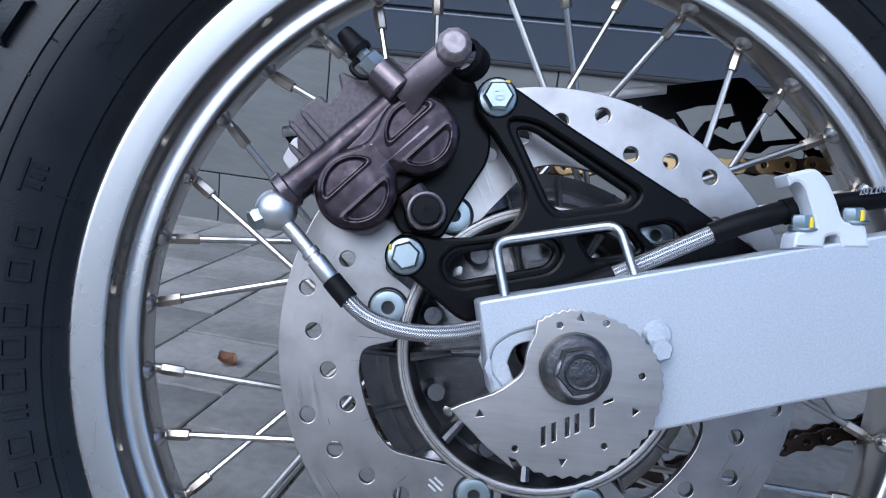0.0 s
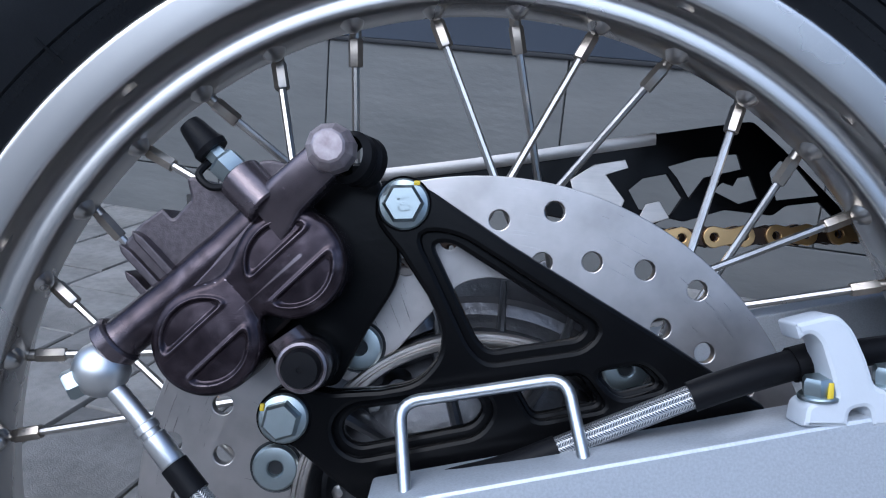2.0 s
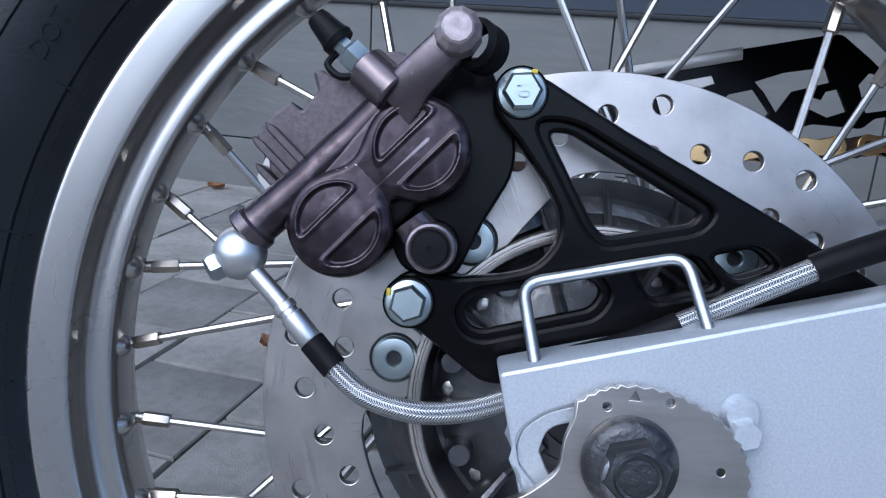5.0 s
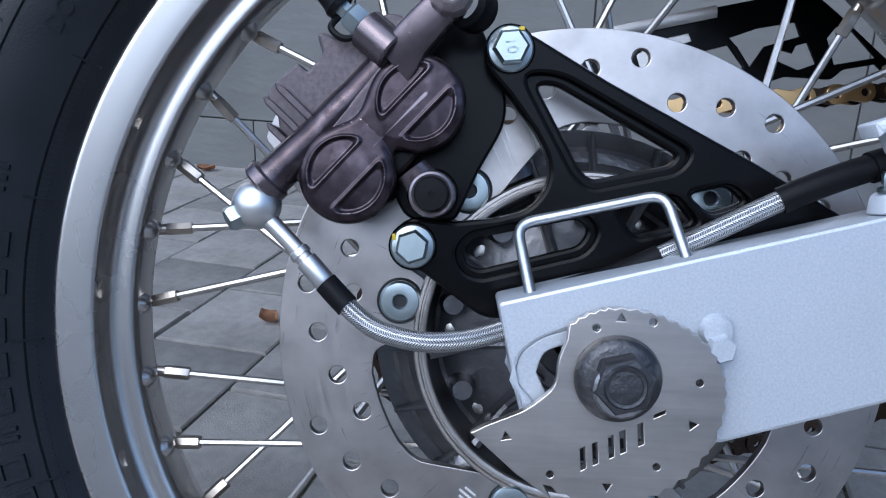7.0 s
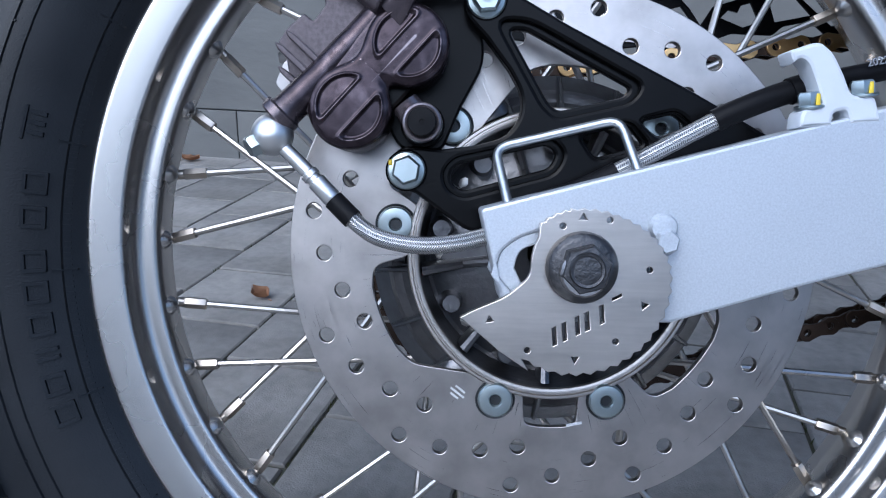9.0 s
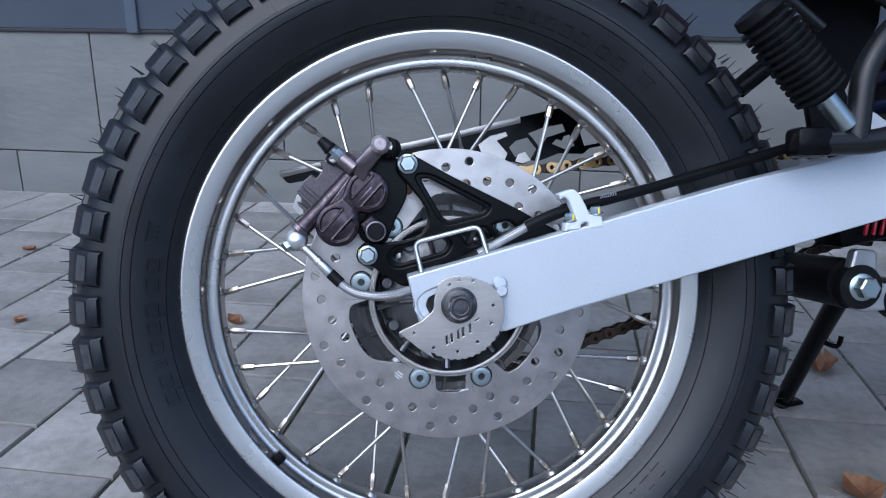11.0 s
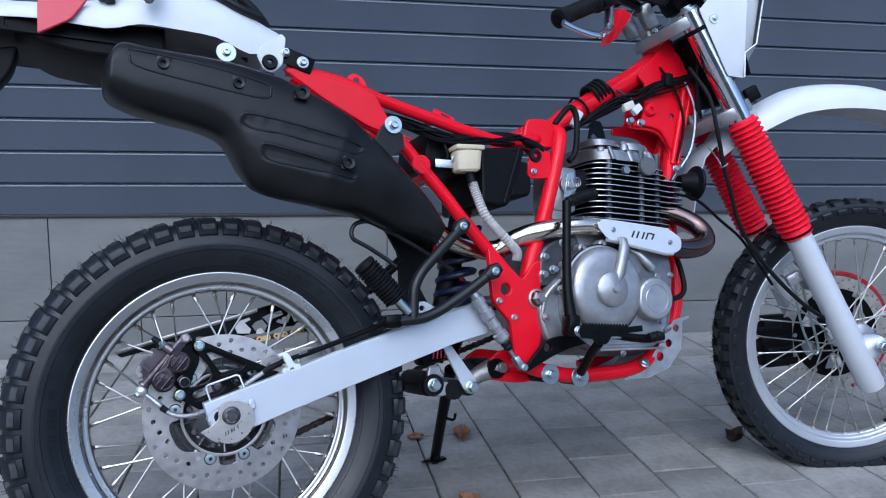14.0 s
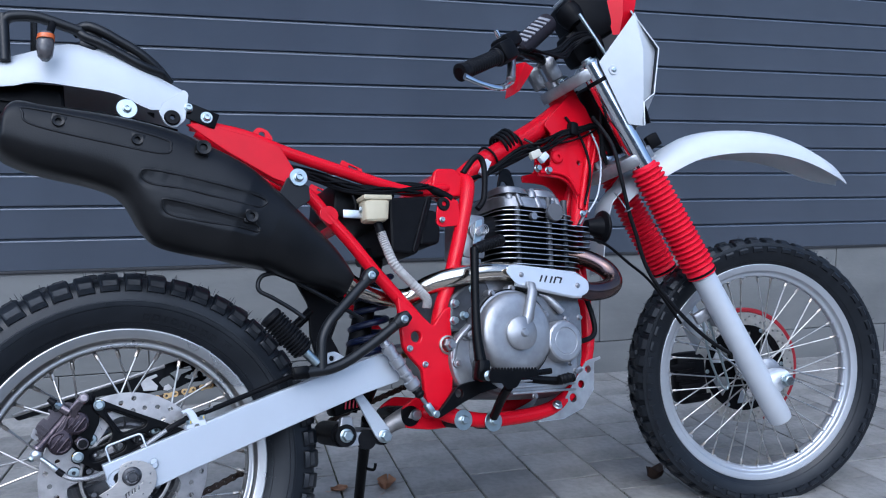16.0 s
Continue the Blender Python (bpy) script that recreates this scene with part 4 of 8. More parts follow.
W2 = [(-0.0525, 0.0390, 0.005), (-0.0490, 0.0437, 0.004), (-0.0075, 0.0530, 0.004), (-0.0032, 0.0490, 0.004), (-0.0062, 0.0424, 0.004), (-0.0460, 0.0314, 0.005), (-0.0510, 0.0340, 0.004)]
W3 = [(0.0080, 0.0570, 0.003), (0.0290, 0.0628, 0.003), (0.0370, 0.0535, 0.003), (0.0145, 0.0474, 0.003)]
W4 = [(0.0355, 0.0640, 0.003), (0.0500, 0.0678, 0.003), (0.0570, 0.0620, 0.003), (0.0430, 0.0572, 0.003)]
def grow(points, d):
    """The outline moved outwards by d."""
    pts = [Vector(q[:2]) for q in points]
    area = sum(a.x * b.y - b.x * a.y for a, b in zip(pts, pts[1:] + pts[:1]))
    sg = 1 if area > 0 else -1
    out = []
    for i, q in enumerate(pts):
        e1, e2 = (q - pts[i - 1]).normalized(), (pts[(i + 1) % len(pts)] - q).normalized()
        n1, n2 = Vector((e1.y, -e1.x)) * sg, Vector((e2.y, -e2.x)) * sg
        n = (n1 + n2).normalized()
        w = q + n * (d / max(0.45, n.dot(n1)))
        out.append((w.x, w.y, (points[i][2] if len(points[i]) > 2 else 0) + d))
    return out


caliper_plate = part("caliper_bracket", sheet([P_OUT, W1, W2, W3, W4], -0.0820, -0.0760, 0.0016), black_paint, motorcycle, "satin black machined caliper bracket")
part("bracket_face", sheet([P_OUT, grow(W1, 0.0036), grow(W2, 0.0032), grow(W3, 0.0014), grow(W4, 0.0012)], -0.0862, -0.0815, 0.0017), black_paint, caliper_plate)
part("upper_bolt", hexbolt((-0.0370, -0.0862, 0.1173), (0, -1, 0), 0.0089, 0.0066, 0.0070, 0.1), zinc, caliper_plate, "zinc-plated flange bolt")
part("bolt_mark", lettering("10", 0.0062, Matrix.Translation((-0.0370, -0.0929, 0.1173)) @ Matrix.Rotation(radians(80), 4, "Y"), 0.0003), zinc, caliper_plate)
part("lower_bolt", hexbolt((-0.0722, -0.0866, 0.0405), (0, -1, 0), 0.0087, 0.0063, 0.0070, 0.35), zinc, caliper_plate, "zinc-plated flange bolt with a yellow paint mark")
part("paint_mark", block((0.0016, 0.0016, 0.0026), pose(-0.0795, -0.0884, 0.0440), edge=0.0004), yellow_mark, caliper_plate)
part("bolt_boss", rod((-0.0370, -0.0770, 0.1173), (-0.0370, -0.0868, 0.1173), 0.0098, seg=28), black_paint, caliper_plate)
part("paint_mark", block((0.0022, 0.0010, 0.0016), pose(-0.0330, -0.0882, 0.1248), edge=0.0004), yellow_mark, caliper_plate)
part("bolt_boss", rod((-0.0722, -0.0770, 0.0405), (-0.0722, -0.0870, 0.0405), 0.0096, seg=28), black_paint, caliper_plate)

# sliding caliper: body, two lobes over the pistons, carrier, pins, bleeder, banjo
def lean_frame(x, z, y, degrees):
    return Matrix.Translation((x, y, z)) @ Matrix.Rotation(radians(-degrees), 4, "Y")


CAL = lean_frame(-0.0840, 0.0807, -0.102, 47.5)  # local x runs from the lower lobe to the upper one, z to the upper left
LOBE, LOBE_R = 0.0186, 0.0182


def peanut(x, z):
    """Signed distance to the outline of the two joined piston lobes."""
    a, b = math.hypot(x - LOBE, z) - LOBE_R, math.hypot(x + LOBE, z) - LOBE_R
    qx, qz = abs(x) - 0.017, abs(z - 0.006) - 0.007
    c = math.hypot(max(qx, 0), max(qz, 0)) + min(max(qx, qz), 0)
    k = 0.006
    h = max(k - abs(a - b), 0) / k
    d = min(a, b) - h * h * k / 4
    h = max(k - abs(d - c), 0) / k
    return min(d, c) - h * h * k / 4


def smooth(t):
    t = max(0.0, min(1.0, t))
    return t * t * (3 - 2 * t)


def cap_height(x, z, d):
    """Height of the caliper's face: rounded edge, two D-shaped recesses with raised rims in each lobe."""
    y = 0.0020 - 0.0010 * (math.hypot(abs(x) - LOBE, z) / LOBE_R) ** 2
    edge = max(0.0, 0.0030 + d)
    y -= 0.0030 - math.sqrt(max(0.0, 0.0030 ** 2 - min(edge, 0.0030) ** 2))
    a, b = math.hypot(abs(x) - LOBE, z) - 0.0140, 0.0053 - abs(z)
    h = max(0.0028 - abs(a - b), 0) / 0.0028
    q = max(a, b) + h * h * 0.0007
    y -= 0.0010 * smooth(-q / 0.0012 + 0.1)
    y += 0.0006 * math.exp(-((q - 0.0004) / 0.0006) ** 2)
    return y


def caliper_face():
    bm = bmesh.new()
    turns, steps = 420, 64
    rings = []
    rim = []
    for k in range(turns):
        c, s_ = math.cos(2 * math.pi * k / turns), math.sin(2 * math.pi * k / turns)
        lo, hi = 0.0, 0.06
        for _ in range(24):
            mid = (lo + hi) / 2
            lo, hi = (mid, hi) if peanut(mid * c, mid * s_) < 0 else (lo, mid)
        rim.append((lo, c, s_))
    for i in range(steps + 1):
        f = (i / steps) ** 0.9
        ring = []
        for r, c, s_ in rim:
            x, z = r * f * c, r * f * s_
            ring.append(bm.verts.new(CAL @ Vector((x, -cap_height(x, z, peanut(x, z)), z))))
        rings.append(ring)
    rings.append([bm.verts.new(CAL @ Vector((r * c, 0.026, r * s_))) for r, c, s_ in rim])
    for a, b in zip(rings[1:], rings[2:]):
        for k in range(turns):
            bm.faces.new((a[k], a[(k + 1) % turns], b[(k + 1) % turns], b[k]))
    bm.faces.new(rings[1])
    bmesh.ops.delete(bm, geom=rings[0], context="VERTS")
    return bm


caliper = part("brake_caliper", caliper_face(), caliper_bronze, motorcycle, "worn bronze-anodised twin-piston brake caliper", smooth=60)
part("web", sheet([[(-0.0335, 0.004, 0.004), (-0.0335, 0.0175, 0.004), (0.030, 0.0215, 0.004), (0.0350, 0.0140, 0.008), (0.0340, 0.004, 0.004)]], 0.0006, 0.0300, 0.0035, m=CAL), caliper_bronze, caliper)
# solid black sheet behind the lobes; stands for the dark of the gap
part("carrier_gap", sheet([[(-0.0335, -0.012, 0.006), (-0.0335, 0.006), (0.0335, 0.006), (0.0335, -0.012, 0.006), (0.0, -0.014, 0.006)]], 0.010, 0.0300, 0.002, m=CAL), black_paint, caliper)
# fluid gallery along the upper left edge, from the hose end to the top ear
ga, gb, gc = (-0.1268, -0.0985, 0.0632), (-0.0785, -0.0945, 0.1145), (-0.0640, -0.0960, 0.1270)
part("gallery", sweep(bmesh.new(), rounded([ga, (-0.1110, -0.0955, 0.0795), (-0.0945, -0.0945, 0.0972), gb, gc], 4), [0.0080] + [0.0074] * 3 + [0.0070] * 4 + [0.0066] * 4 + [0.0062] * 4 + [0.0056], 18), caliper_bronze, caliper)
part("gallery_end", rod((-0.1288, -0.0990, 0.0618), (-0.1250, -0.0990, 0.0656), 0.0090, seg=28), caliper_bronze, caliper)
part("top_ear", loft([((-0.0800, -0.096, 0.1070), (0.0066, 0, -0.0066), (0, 0.0075, 0)), ((-0.0740, -0.0985, 0.1165), (0.0055, 0, -0.0055), (0, 0.0085, 0)), ((-0.0590, -0.100, 0.1330), (0.0048, 0, -0.0048), (0, 0.0085, 0))], 24, power=4.5), caliper_bronze, caliper)
part("guide_pin", spin([(0, -0.004), (0.0070, -0.004), (0.0080, 0.001), (0.0081, 0.006), (0.0076, 0.0095), (0.0054, 0.0128), (0.0046, 0.0133), (0, 0.0134)], 11, None, along((-0.0600, -0.104, 0.1318), (0, -1, 0))), material("dull_pin", (0.42, 0.37, 0.38), 0.45, 0.6, (0.22, 0.18, 0.19), 240, 0.9, 0.10, 700), caliper, "rounded grey guide pin cap", smooth=24)
boot = [(0.0068, 0), (0.0088, 0.002), (0.0088, 0.005), (0.0078, 0.0065), (0.0088, 0.008), (0.0088, 0.011), (0.0072, 0.013)]
part("pin_boot", spin(boot, 28, None, along((-0.0560, -0.104, 0.1305), (0.5, 0.82, -0.1))), rubber_old, caliper, "black rubber guide pin boot")
part("lower_pin_boss", spin([(0, 0), (0.0086, 0), (0.0090, 0.006), (0.0090, 0.010), (0.0086, 0.0125), (0.0068, 0.0130)], 32, None, along((-0.0650, -0.0885, 0.0610), (0, -1, 0))), caliper_bronze, caliper)
part("pin_ring", spin([(0.0064, 0.0125), (0.0066, 0.0142), (0.0074, 0.0146), (0.0083, 0.0140), (0.0087, 0.0125)], 32, None, along((-0.0650, -0.0885, 0.0610), (0, -1, 0))), caliper_edge, caliper, "worn bright edge round the plug")
part("lower_pin_cap", spin([(0, 0.008), (0.0064, 0.008), (0.0064, 0.0162), (0.0058, 0.0180), (0.0010, 0.0182), (0.0009, 0.0176), (0, 0.0176)], 28, None, along((-0.0650, -0.0885, 0.0610), (0, -1, 0))), rubber_old, caliper, "black rubber pin plug")
part("pin_bridge", loft([((-0.0730, -0.094, 0.0700), (0.005, 0, 0.004), (0, 0.006, 0)), ((-0.0650, -0.090, 0.0610), (0.006, 0, 0.005), (0, 0.005, 0))], 16), caliper_bronze, caliper)
C_OUT = [(-0.0503, 0.1320, 0.006), (-0.0385, 0.1080, 0.006), (-0.0362, 0.0912, 0.008), (-0.0471, 0.0709), (-0.0560, 0.0500, 0.004), (-0.0760, 0.0500, 0.006), (-0.0870, 0.0720), (-0.0760, 0.1080), (-0.0640, 0.1300, 0.006)]
part("pin_sleeve", rod((-0.0650, -0.0740, 0.0610), (-0.0650, -0.0900, 0.0610), 0.0100, seg=28), black_paint, caliper)
part("carrier", sheet([C_OUT], -0.0756, -0.0640, 0.0012), black_paint, caliper, "black caliper carrier")
bridge = sheet([[(-0.0215, 0.018), (-0.0200, 0.0440, 0.002), (-0.0111, 0.0452, 0.002), (-0.0018, 0.0440, 0.001), (-0.0016, 0.0388, 0.001), (0.0072, 0.0395, 0.001), (0.0108, 0.0458, 0.001), (0.0130, 0.0448, 0.001), (0.0165, 0.0371, 0.002), (0.0351, 0.0327, 0.003), (0.0393, 0.0265, 0.003), (0.0393, 0.016)]], 0.010, 0.040, 0.0012, m=CAL)
part("bridge", bridge, caliper_grey, caliper, "rough grey caliper bridge")
for x, d, tall in ((-0.0335, 0.020, 0.0300), (-0.0275, 0.014, 0.0385), (-0.0205, 0.007, 0.0445), (-0.0135, 0.004, 0.0440)):
    part("bridge_rib", sheet([[(x - 0.0012, 0.014), (x - 0.0010, tall - 0.003, 0.001), (x + 0.0006, tall, 0.001), (x + 0.0018, tall - 0.004, 0.001), (x + 0.0018, 0.014)]], d, 0.042, 0.0006, m=CAL), caliper_grey, caliper)
part("bridge_web", sheet([[(-0.0335, 0.014), (-0.0330, 0.0260, 0.002), (-0.0215, 0.0400, 0.002), (-0.0130, 0.0420), (-0.0130, 0.014)]], 0.022, 0.040, 0.0008, m=CAL), caliper_grey, caliper)
part("pad_spring", sheet([[(-0.036, 0.030), (-0.035, 0.0400, 0.002), (-0.024, 0.0440, 0.002), (-0.016, 0.040), (-0.018, 0.034), (-0.030, 0.028)]], 0.040, 0.0412, 0.0004, m=CAL), zinc_dark, caliper, "thin steel pad spring")
part("bleeder_boss", rod((-0.0800, -0.1000, 0.1120), (-0.0915, -0.0965, 0.1215), 0.0078, seg=24), caliper_bronze, caliper)
part("bleeder_hex", spin([(0, 0), (0.0052, 0), (0.0056, 0.001), (0.0056, 0.006), (0.0048, 0.007), (0.0034, 0.0075), (0.0034, 0.012)], 6, None, along((-0.0925, -0.0965, 0.1222), (-0.76, 0.02, 0.63))), zinc, caliper, "zinc bleed screw")
part("bleeder_cap", spin([(0, 0), (0.0056, 0), (0.0060, 0.002), (0.0052, 0.004), (0.0042, 0.0105), (0.0036, 0.0125), (0, 0.013)], 20, None, along((-0.1005, -0.0962, 0.1288), (-0.7, 0.02, 0.68))), rubber_old, caliper, "black rubber bleed cap")
part("cap_strap", tube([(-0.1010, -0.0965, 0.1260), (-0.1040, -0.0990, 0.1210), (-0.0995, -0.1000, 0.1170), (-0.0935, -0.0990, 0.1180)], 0.0013, 8, 5), rubber_old, caliper)
part("banjo", spin([(0.0094 * math.cos(radians(q)) + 1e-9, 0.0090 * math.sin(radians(q))) for q in range(-90, 91, 12)], 28, None, along((-0.1302, -0.1000, 0.0550), (-0.3, -0.9, 0.2))), hose_plate, caliper, "rounded banjo fitting")
part("banjo_bolt", hexbolt((-0.1345, -0.1010, 0.0520), (-0.75, -0.45, -0.45), 0.0060, 0.0048, 0.0070), zinc, caliper, "zinc banjo bolt")

# brake hose: metal neck, crimp, rubber sleeve, braided hose running behind the arm and on to the front
HOSE = [(-0.1285, -0.1010, 0.0525), (-0.1160, -0.1020, 0.0405), (-0.1030, -0.1040, 0.0270), (-0.0905, -0.107, 0.0155), (-0.0800, -0.112, 0.0105), (-0.0650, -0.116, 0.0085), (-0.0500, -0.114, 0.0095), (-0.0380, -0.108, 0.0120)]
line = rounded(HOSE, 6)


def braided(path, r, seg=20):
    """A hose whose map runs round it and, in metres, along it."""
    bm = sweep(bmesh.new(), path, r, seg, cap=False)
    layer = bm.loops.layers.uv.new("map")
    dist = [0.0]
    for a, b in zip(path, path[1:]):
        dist.append(dist[-1] + (b - a).length)
    bm.verts.index_update()
    for f in bm.faces:
        ks = [v.index % seg for v in f.verts]
        for loop in f.loops:
            k = loop.vert.index % seg
            if k == 0 and max(ks) == seg - 1:
                k = seg
            loop[layer].uv = (k / seg, dist[loop.vert.index // seg])
    return bm


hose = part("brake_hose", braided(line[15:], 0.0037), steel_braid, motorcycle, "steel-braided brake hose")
part("neck", sweep(bmesh.new(), line[1:9], 0.0033, 16), hose_plate, hose, "bright plated hose neck")
ring, far_end = line[7], line[12]
run = (far_end - ring).length
part("crimp", spin([(0, -0.001), (0.0030, -0.001), (0.0041, 0.0), (0.0041, 0.0022), (0.0034, 0.0027), (0.0034, 0.0042), (0.0042, 0.0048), (0.0042, run - 0.001), (0.0038, run), (0, run)], 20, None, along(ring, far_end - ring)), hose_plate, hose, "plated crimp sleeve with a collar")
part("sleeve", sweep(bmesh.new(), line[12:17], 0.0046, 16), rubber_old, hose, "black heat-shrink sleeve")
LINE2 = [(-0.0380, -0.1060, 0.0120), (-0.020, -0.0990, 0.0240), (0.0050, -0.0985, 0.0330), (0.0300, -0.0995, 0.0455), (0.0664, -0.1070, 0.0655), (0.0960, -0.1060, 0.0768), (0.1140, -0.1058, 0.0812), (0.1424, -0.1050, 0.0876), (0.2000, -0.100, 0.1020), (0.33, -0.095, 0.137)]
line2 = rounded(LINE2, 6)
part("hose_run", sweep(bmesh.new(), line2[6:17], 0.0046, 14), rubber_old, hose, "black hose sleeve")
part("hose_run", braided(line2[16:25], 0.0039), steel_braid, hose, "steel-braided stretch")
part("hose_run", sweep(bmesh.new(), line2[23:34], 0.0050, 14), rubber_old, hose, "black rubber hose sleeve")
part("sleeve_end", sweep(bmesh.new(), line2[29:33], 0.0058, 16), rubber_old, hose)
part("hose_run", sweep(bmesh.new(), line2[32:], 0.0046, 14), black_plastic, hose, "black hose with pale printed marks")
part("printed_mark", lettering("2022/03", 0.0046, Matrix.Translation((0.1294, -0.1110, 0.0883)) @ Matrix.Rotation(radians(-11), 4, "Y") @ Matrix.Rotation(radians(-14), 4, "X"), 0.0004), pale_ink, hose, "pale printed date")
# white nylon hose clamp: two feet, an arched strap over the hose, a bolt in each foot
clamp = part("hose_clamp", sheet([[(0.0897, 0.0588, 0.0010), (0.0904, 0.0664, 0.0030), (0.0991, 0.0685, 0.0010), (0.0963, 0.0764), (0.0928, 0.0851, 0.0040), (0.0894, 0.0874, 0.0020), (0.0865, 0.0846, 0.0010), (0.0842, 0.0899, 0.0012), (0.0943, 0.0933, 0.0010), (0.0978, 0.0935, 0.0040), (0.1027, 0.0896, 0.0060), (0.1075, 0.0807), (0.1110, 0.0721, 0.0030), (0.1204, 0.0730, 0.0030), (0.1235, 0.0619, 0.0010), (0.1108, 0.0606, 0.0010), (0.1091, 0.0666, 0.0020), (0.1037, 0.0652, 0.0020), (0.1035, 0.0598, 0.0010)]], -0.1215, -0.1085, 0.0016), nylon, swingarm, "white nylon hose clamp")
for x, z in ((0.0962, 0.0675), (0.1177, 0.0726)):
    up = Vector((-0.14, -0.12, 0.98)).normalized()
    foot = Vector((x, -0.1165, z))
    part("clamp_bolt", hexbolt(foot, up, 0.0062, 0.0047, 0.0066, collar=0.0012), zinc, swingarm, "zinc bolt with a yellow paint mark")
    daub = loft([(foot + up * 0.0006 + Vector((0.0010, -0.0050, 0)), (0.0010, 0, 0), (0, 0.0003, 0), 2), (foot + up * 0.0036 + Vector((0.0014, -0.0046, 0)), (0.0009, 0, 0), (0, 0.0006, 0), 2), (foot + up * 0.0055 + Vector((0.0018, -0.0042, 0)), (0.0008, 0, 0), (0, 0.0003, 0), 2)], 12)
    part("paint_mark", daub, yellow_mark, swingarm)
# bent wire guard on top of the arm
part("wire_guard", tube([(-0.0275, -0.1145, 0.0240), (-0.0327, -0.0950, 0.0507), (0.0222, -0.0960, 0.0638), (0.0281, -0.1135, 0.0370)], 0.0021, 16, fillet=0.007), galvanised, swingarm, "bent bright wire guard")

# ---- red frame ----
def both(points):
    """The points on the near side, and mirrored on the far side."""
    return points, [(x, -y, z) for x, y, z in points]


frame_main = part("frame", tube([(0.690, 0, 0.472), (0.7797, 0, 0.535), (0.838, 0, 0.567), (0.925, 0, 0.611), (0.9985, 0, 0.6504), (1.085, 0, 0.706)], 0.0250, 24, 4), red_paint, motorcycle, "glossy red-painted tubular steel frame")
for side in both([(0.140, -0.098, 0.592), (0.233, -0.099, 0.5737), (0.3105, -0.100, 0.5424), (0.4147, -0.100, 0.5074), (0.5198, -0.100, 0.4737), (0.575, -0.097, 0.465), (0.640, -0.09, 0.470), (0.690, -0.06, 0.484)]):
    part("seat_rail", tube(side, 0.0118, 16, 5), red_paint, frame_main)
for side in both([(0.150, -0.100, 0.580), (0.199, -0.100, 0.550), (0.2785, -0.100, 0.5000), (0.3458, -0.101, 0.4591), (0.3806, -0.102, 0.4142), (0.4212, -0.104, 0.3629), (0.4617, -0.106, 0.3052), (0.5137, -0.110, 0.2365), (0.560, -0.110, 0.178)]):
    part("rear_stay", tube(side, 0.0125, 16, 4), red_paint, frame_main)
for side in both([(0.706, -0.070, 0.500), (0.703, -0.098, 0.474), (0.672, -0.103, 0.386), (0.630, -0.107, 0.284), (0.590, -0.110, 0.205), (0.572, -0.110, 0.120), (0.553, -0.110, 0.050), (0.570, -0.110, 0.018), (0.629, -0.108, -0.004), (0.694, -0.100, -0.016), (0.821, -0.092, -0.018), (0.900, -0.080, 0.005), (0.962, -0.060, 0.050), (1.000, -0.048, 0.105), (1.014, -0.042, 0.173), (1.015, -0.040, 0.254), (1.023, -0.036, 0.362), (1.052, -0.022, 0.444), (1.082, -0.008, 0.52)]):
    part("cradle_tube", tube(side if side[0][1] < 0 else side[10:], 0.0150, 16, 5), red_paint, frame_main)
for sgn in (1, -1):
    y = -0.108 * sgn
    part("gusset", sheet([[(0.131, 0.588), (0.180, 0.597, 0.004), (0.186, 0.584), (0.2516, 0.5670), (0.2960, 0.5530, 0.006), (0.3140, 0.5180, 0.01), (0.3420, 0.4680, 0.004), (0.3100, 0.4760), (0.2785, 0.4890), (0.199, 0.5380)]], y - 0.0045, y + 0.0045, 0.002), red_paint, frame_main, "flat red frame gusset")
    if sgn > 0:
        part("pivot_plate", sheet([[(0.496, 0.252, 0.008), (0.530, 0.224), (0.566, 0.186, 0.008), (0.592, 0.216, 0.008), (0.613, 0.222, 0.006), (0.607, 0.190), (0.602, 0.115), (0.592, 0.055, 0.012), (0.558, 0.022, 0.012), (0.531, 0.043, 0.012), (0.531, 0.105, 0.008), (0.512, 0.128, 0.008), (0.497, 0.150, 0.008)], circle(0.5265, 0.1690, 0.0105, 24)], -0.1270, -0.112, 0.0035), red_paint, frame_main, "pressed red swingarm pivot plate")
    part("seat_tab", sheet([[(0.249, 0.556), (0.253, 0.583, 0.004), (0.264, 0.592, 0.006), (0.280, 0.586, 0.006), (0.289, 0.572, 0.003), (0.288, 0.552)], circle(0.2695, 0.5765, 0.0060)], y - 0.002 + 0.012 * sgn, y + 0.002 + 0.012 * sgn, 0.0005), red_paint, frame_main, "red welded tab")
    part("seat_tab", sheet([[(0.411, 0.505), (0.424, 0.5295, 0.003), (0.464, 0.5110, 0.003), (0.468, 0.488)], [(0.435, 0.5155), (0.438, 0.5195), (0.455, 0.5115), (0.453, 0.5075)]], y - 0.002 + 0.012 * sgn, y + 0.002 + 0.012 * sgn, 0.0005), red_paint, frame_main, "red slotted seat tab")
    part("side_tab", sheet([[(0.360, 0.412, 0.006), (0.364, 0.430, 0.008), (0.384, 0.436, 0.008), (0.398, 0.424, 0.008), (0.398, 0.408, 0.006), (0.380, 0.396, 0.006)], circle(0.380, 0.415, 0.0042)], y - 0.002 - 0.004 * sgn, y + 0.006 - 0.004 * sgn, 0.001), red_paint, frame_main, "red frame tab with a hole")
    part("tank_tab", sheet([[(0.606, 0.396, 0.006), (0.612, 0.412, 0.006), (0.622, 0.440, 0.012), (0.640, 0.452, 0.012), (0.668, 0.440), (0.668, 0.388), (0.620, 0.386, 0.006)], circle(0.6225, 0.4005, 0.0035)], y - 0.002, y + 0.003, 0.001), red_paint, frame_main, "red bracket tab")
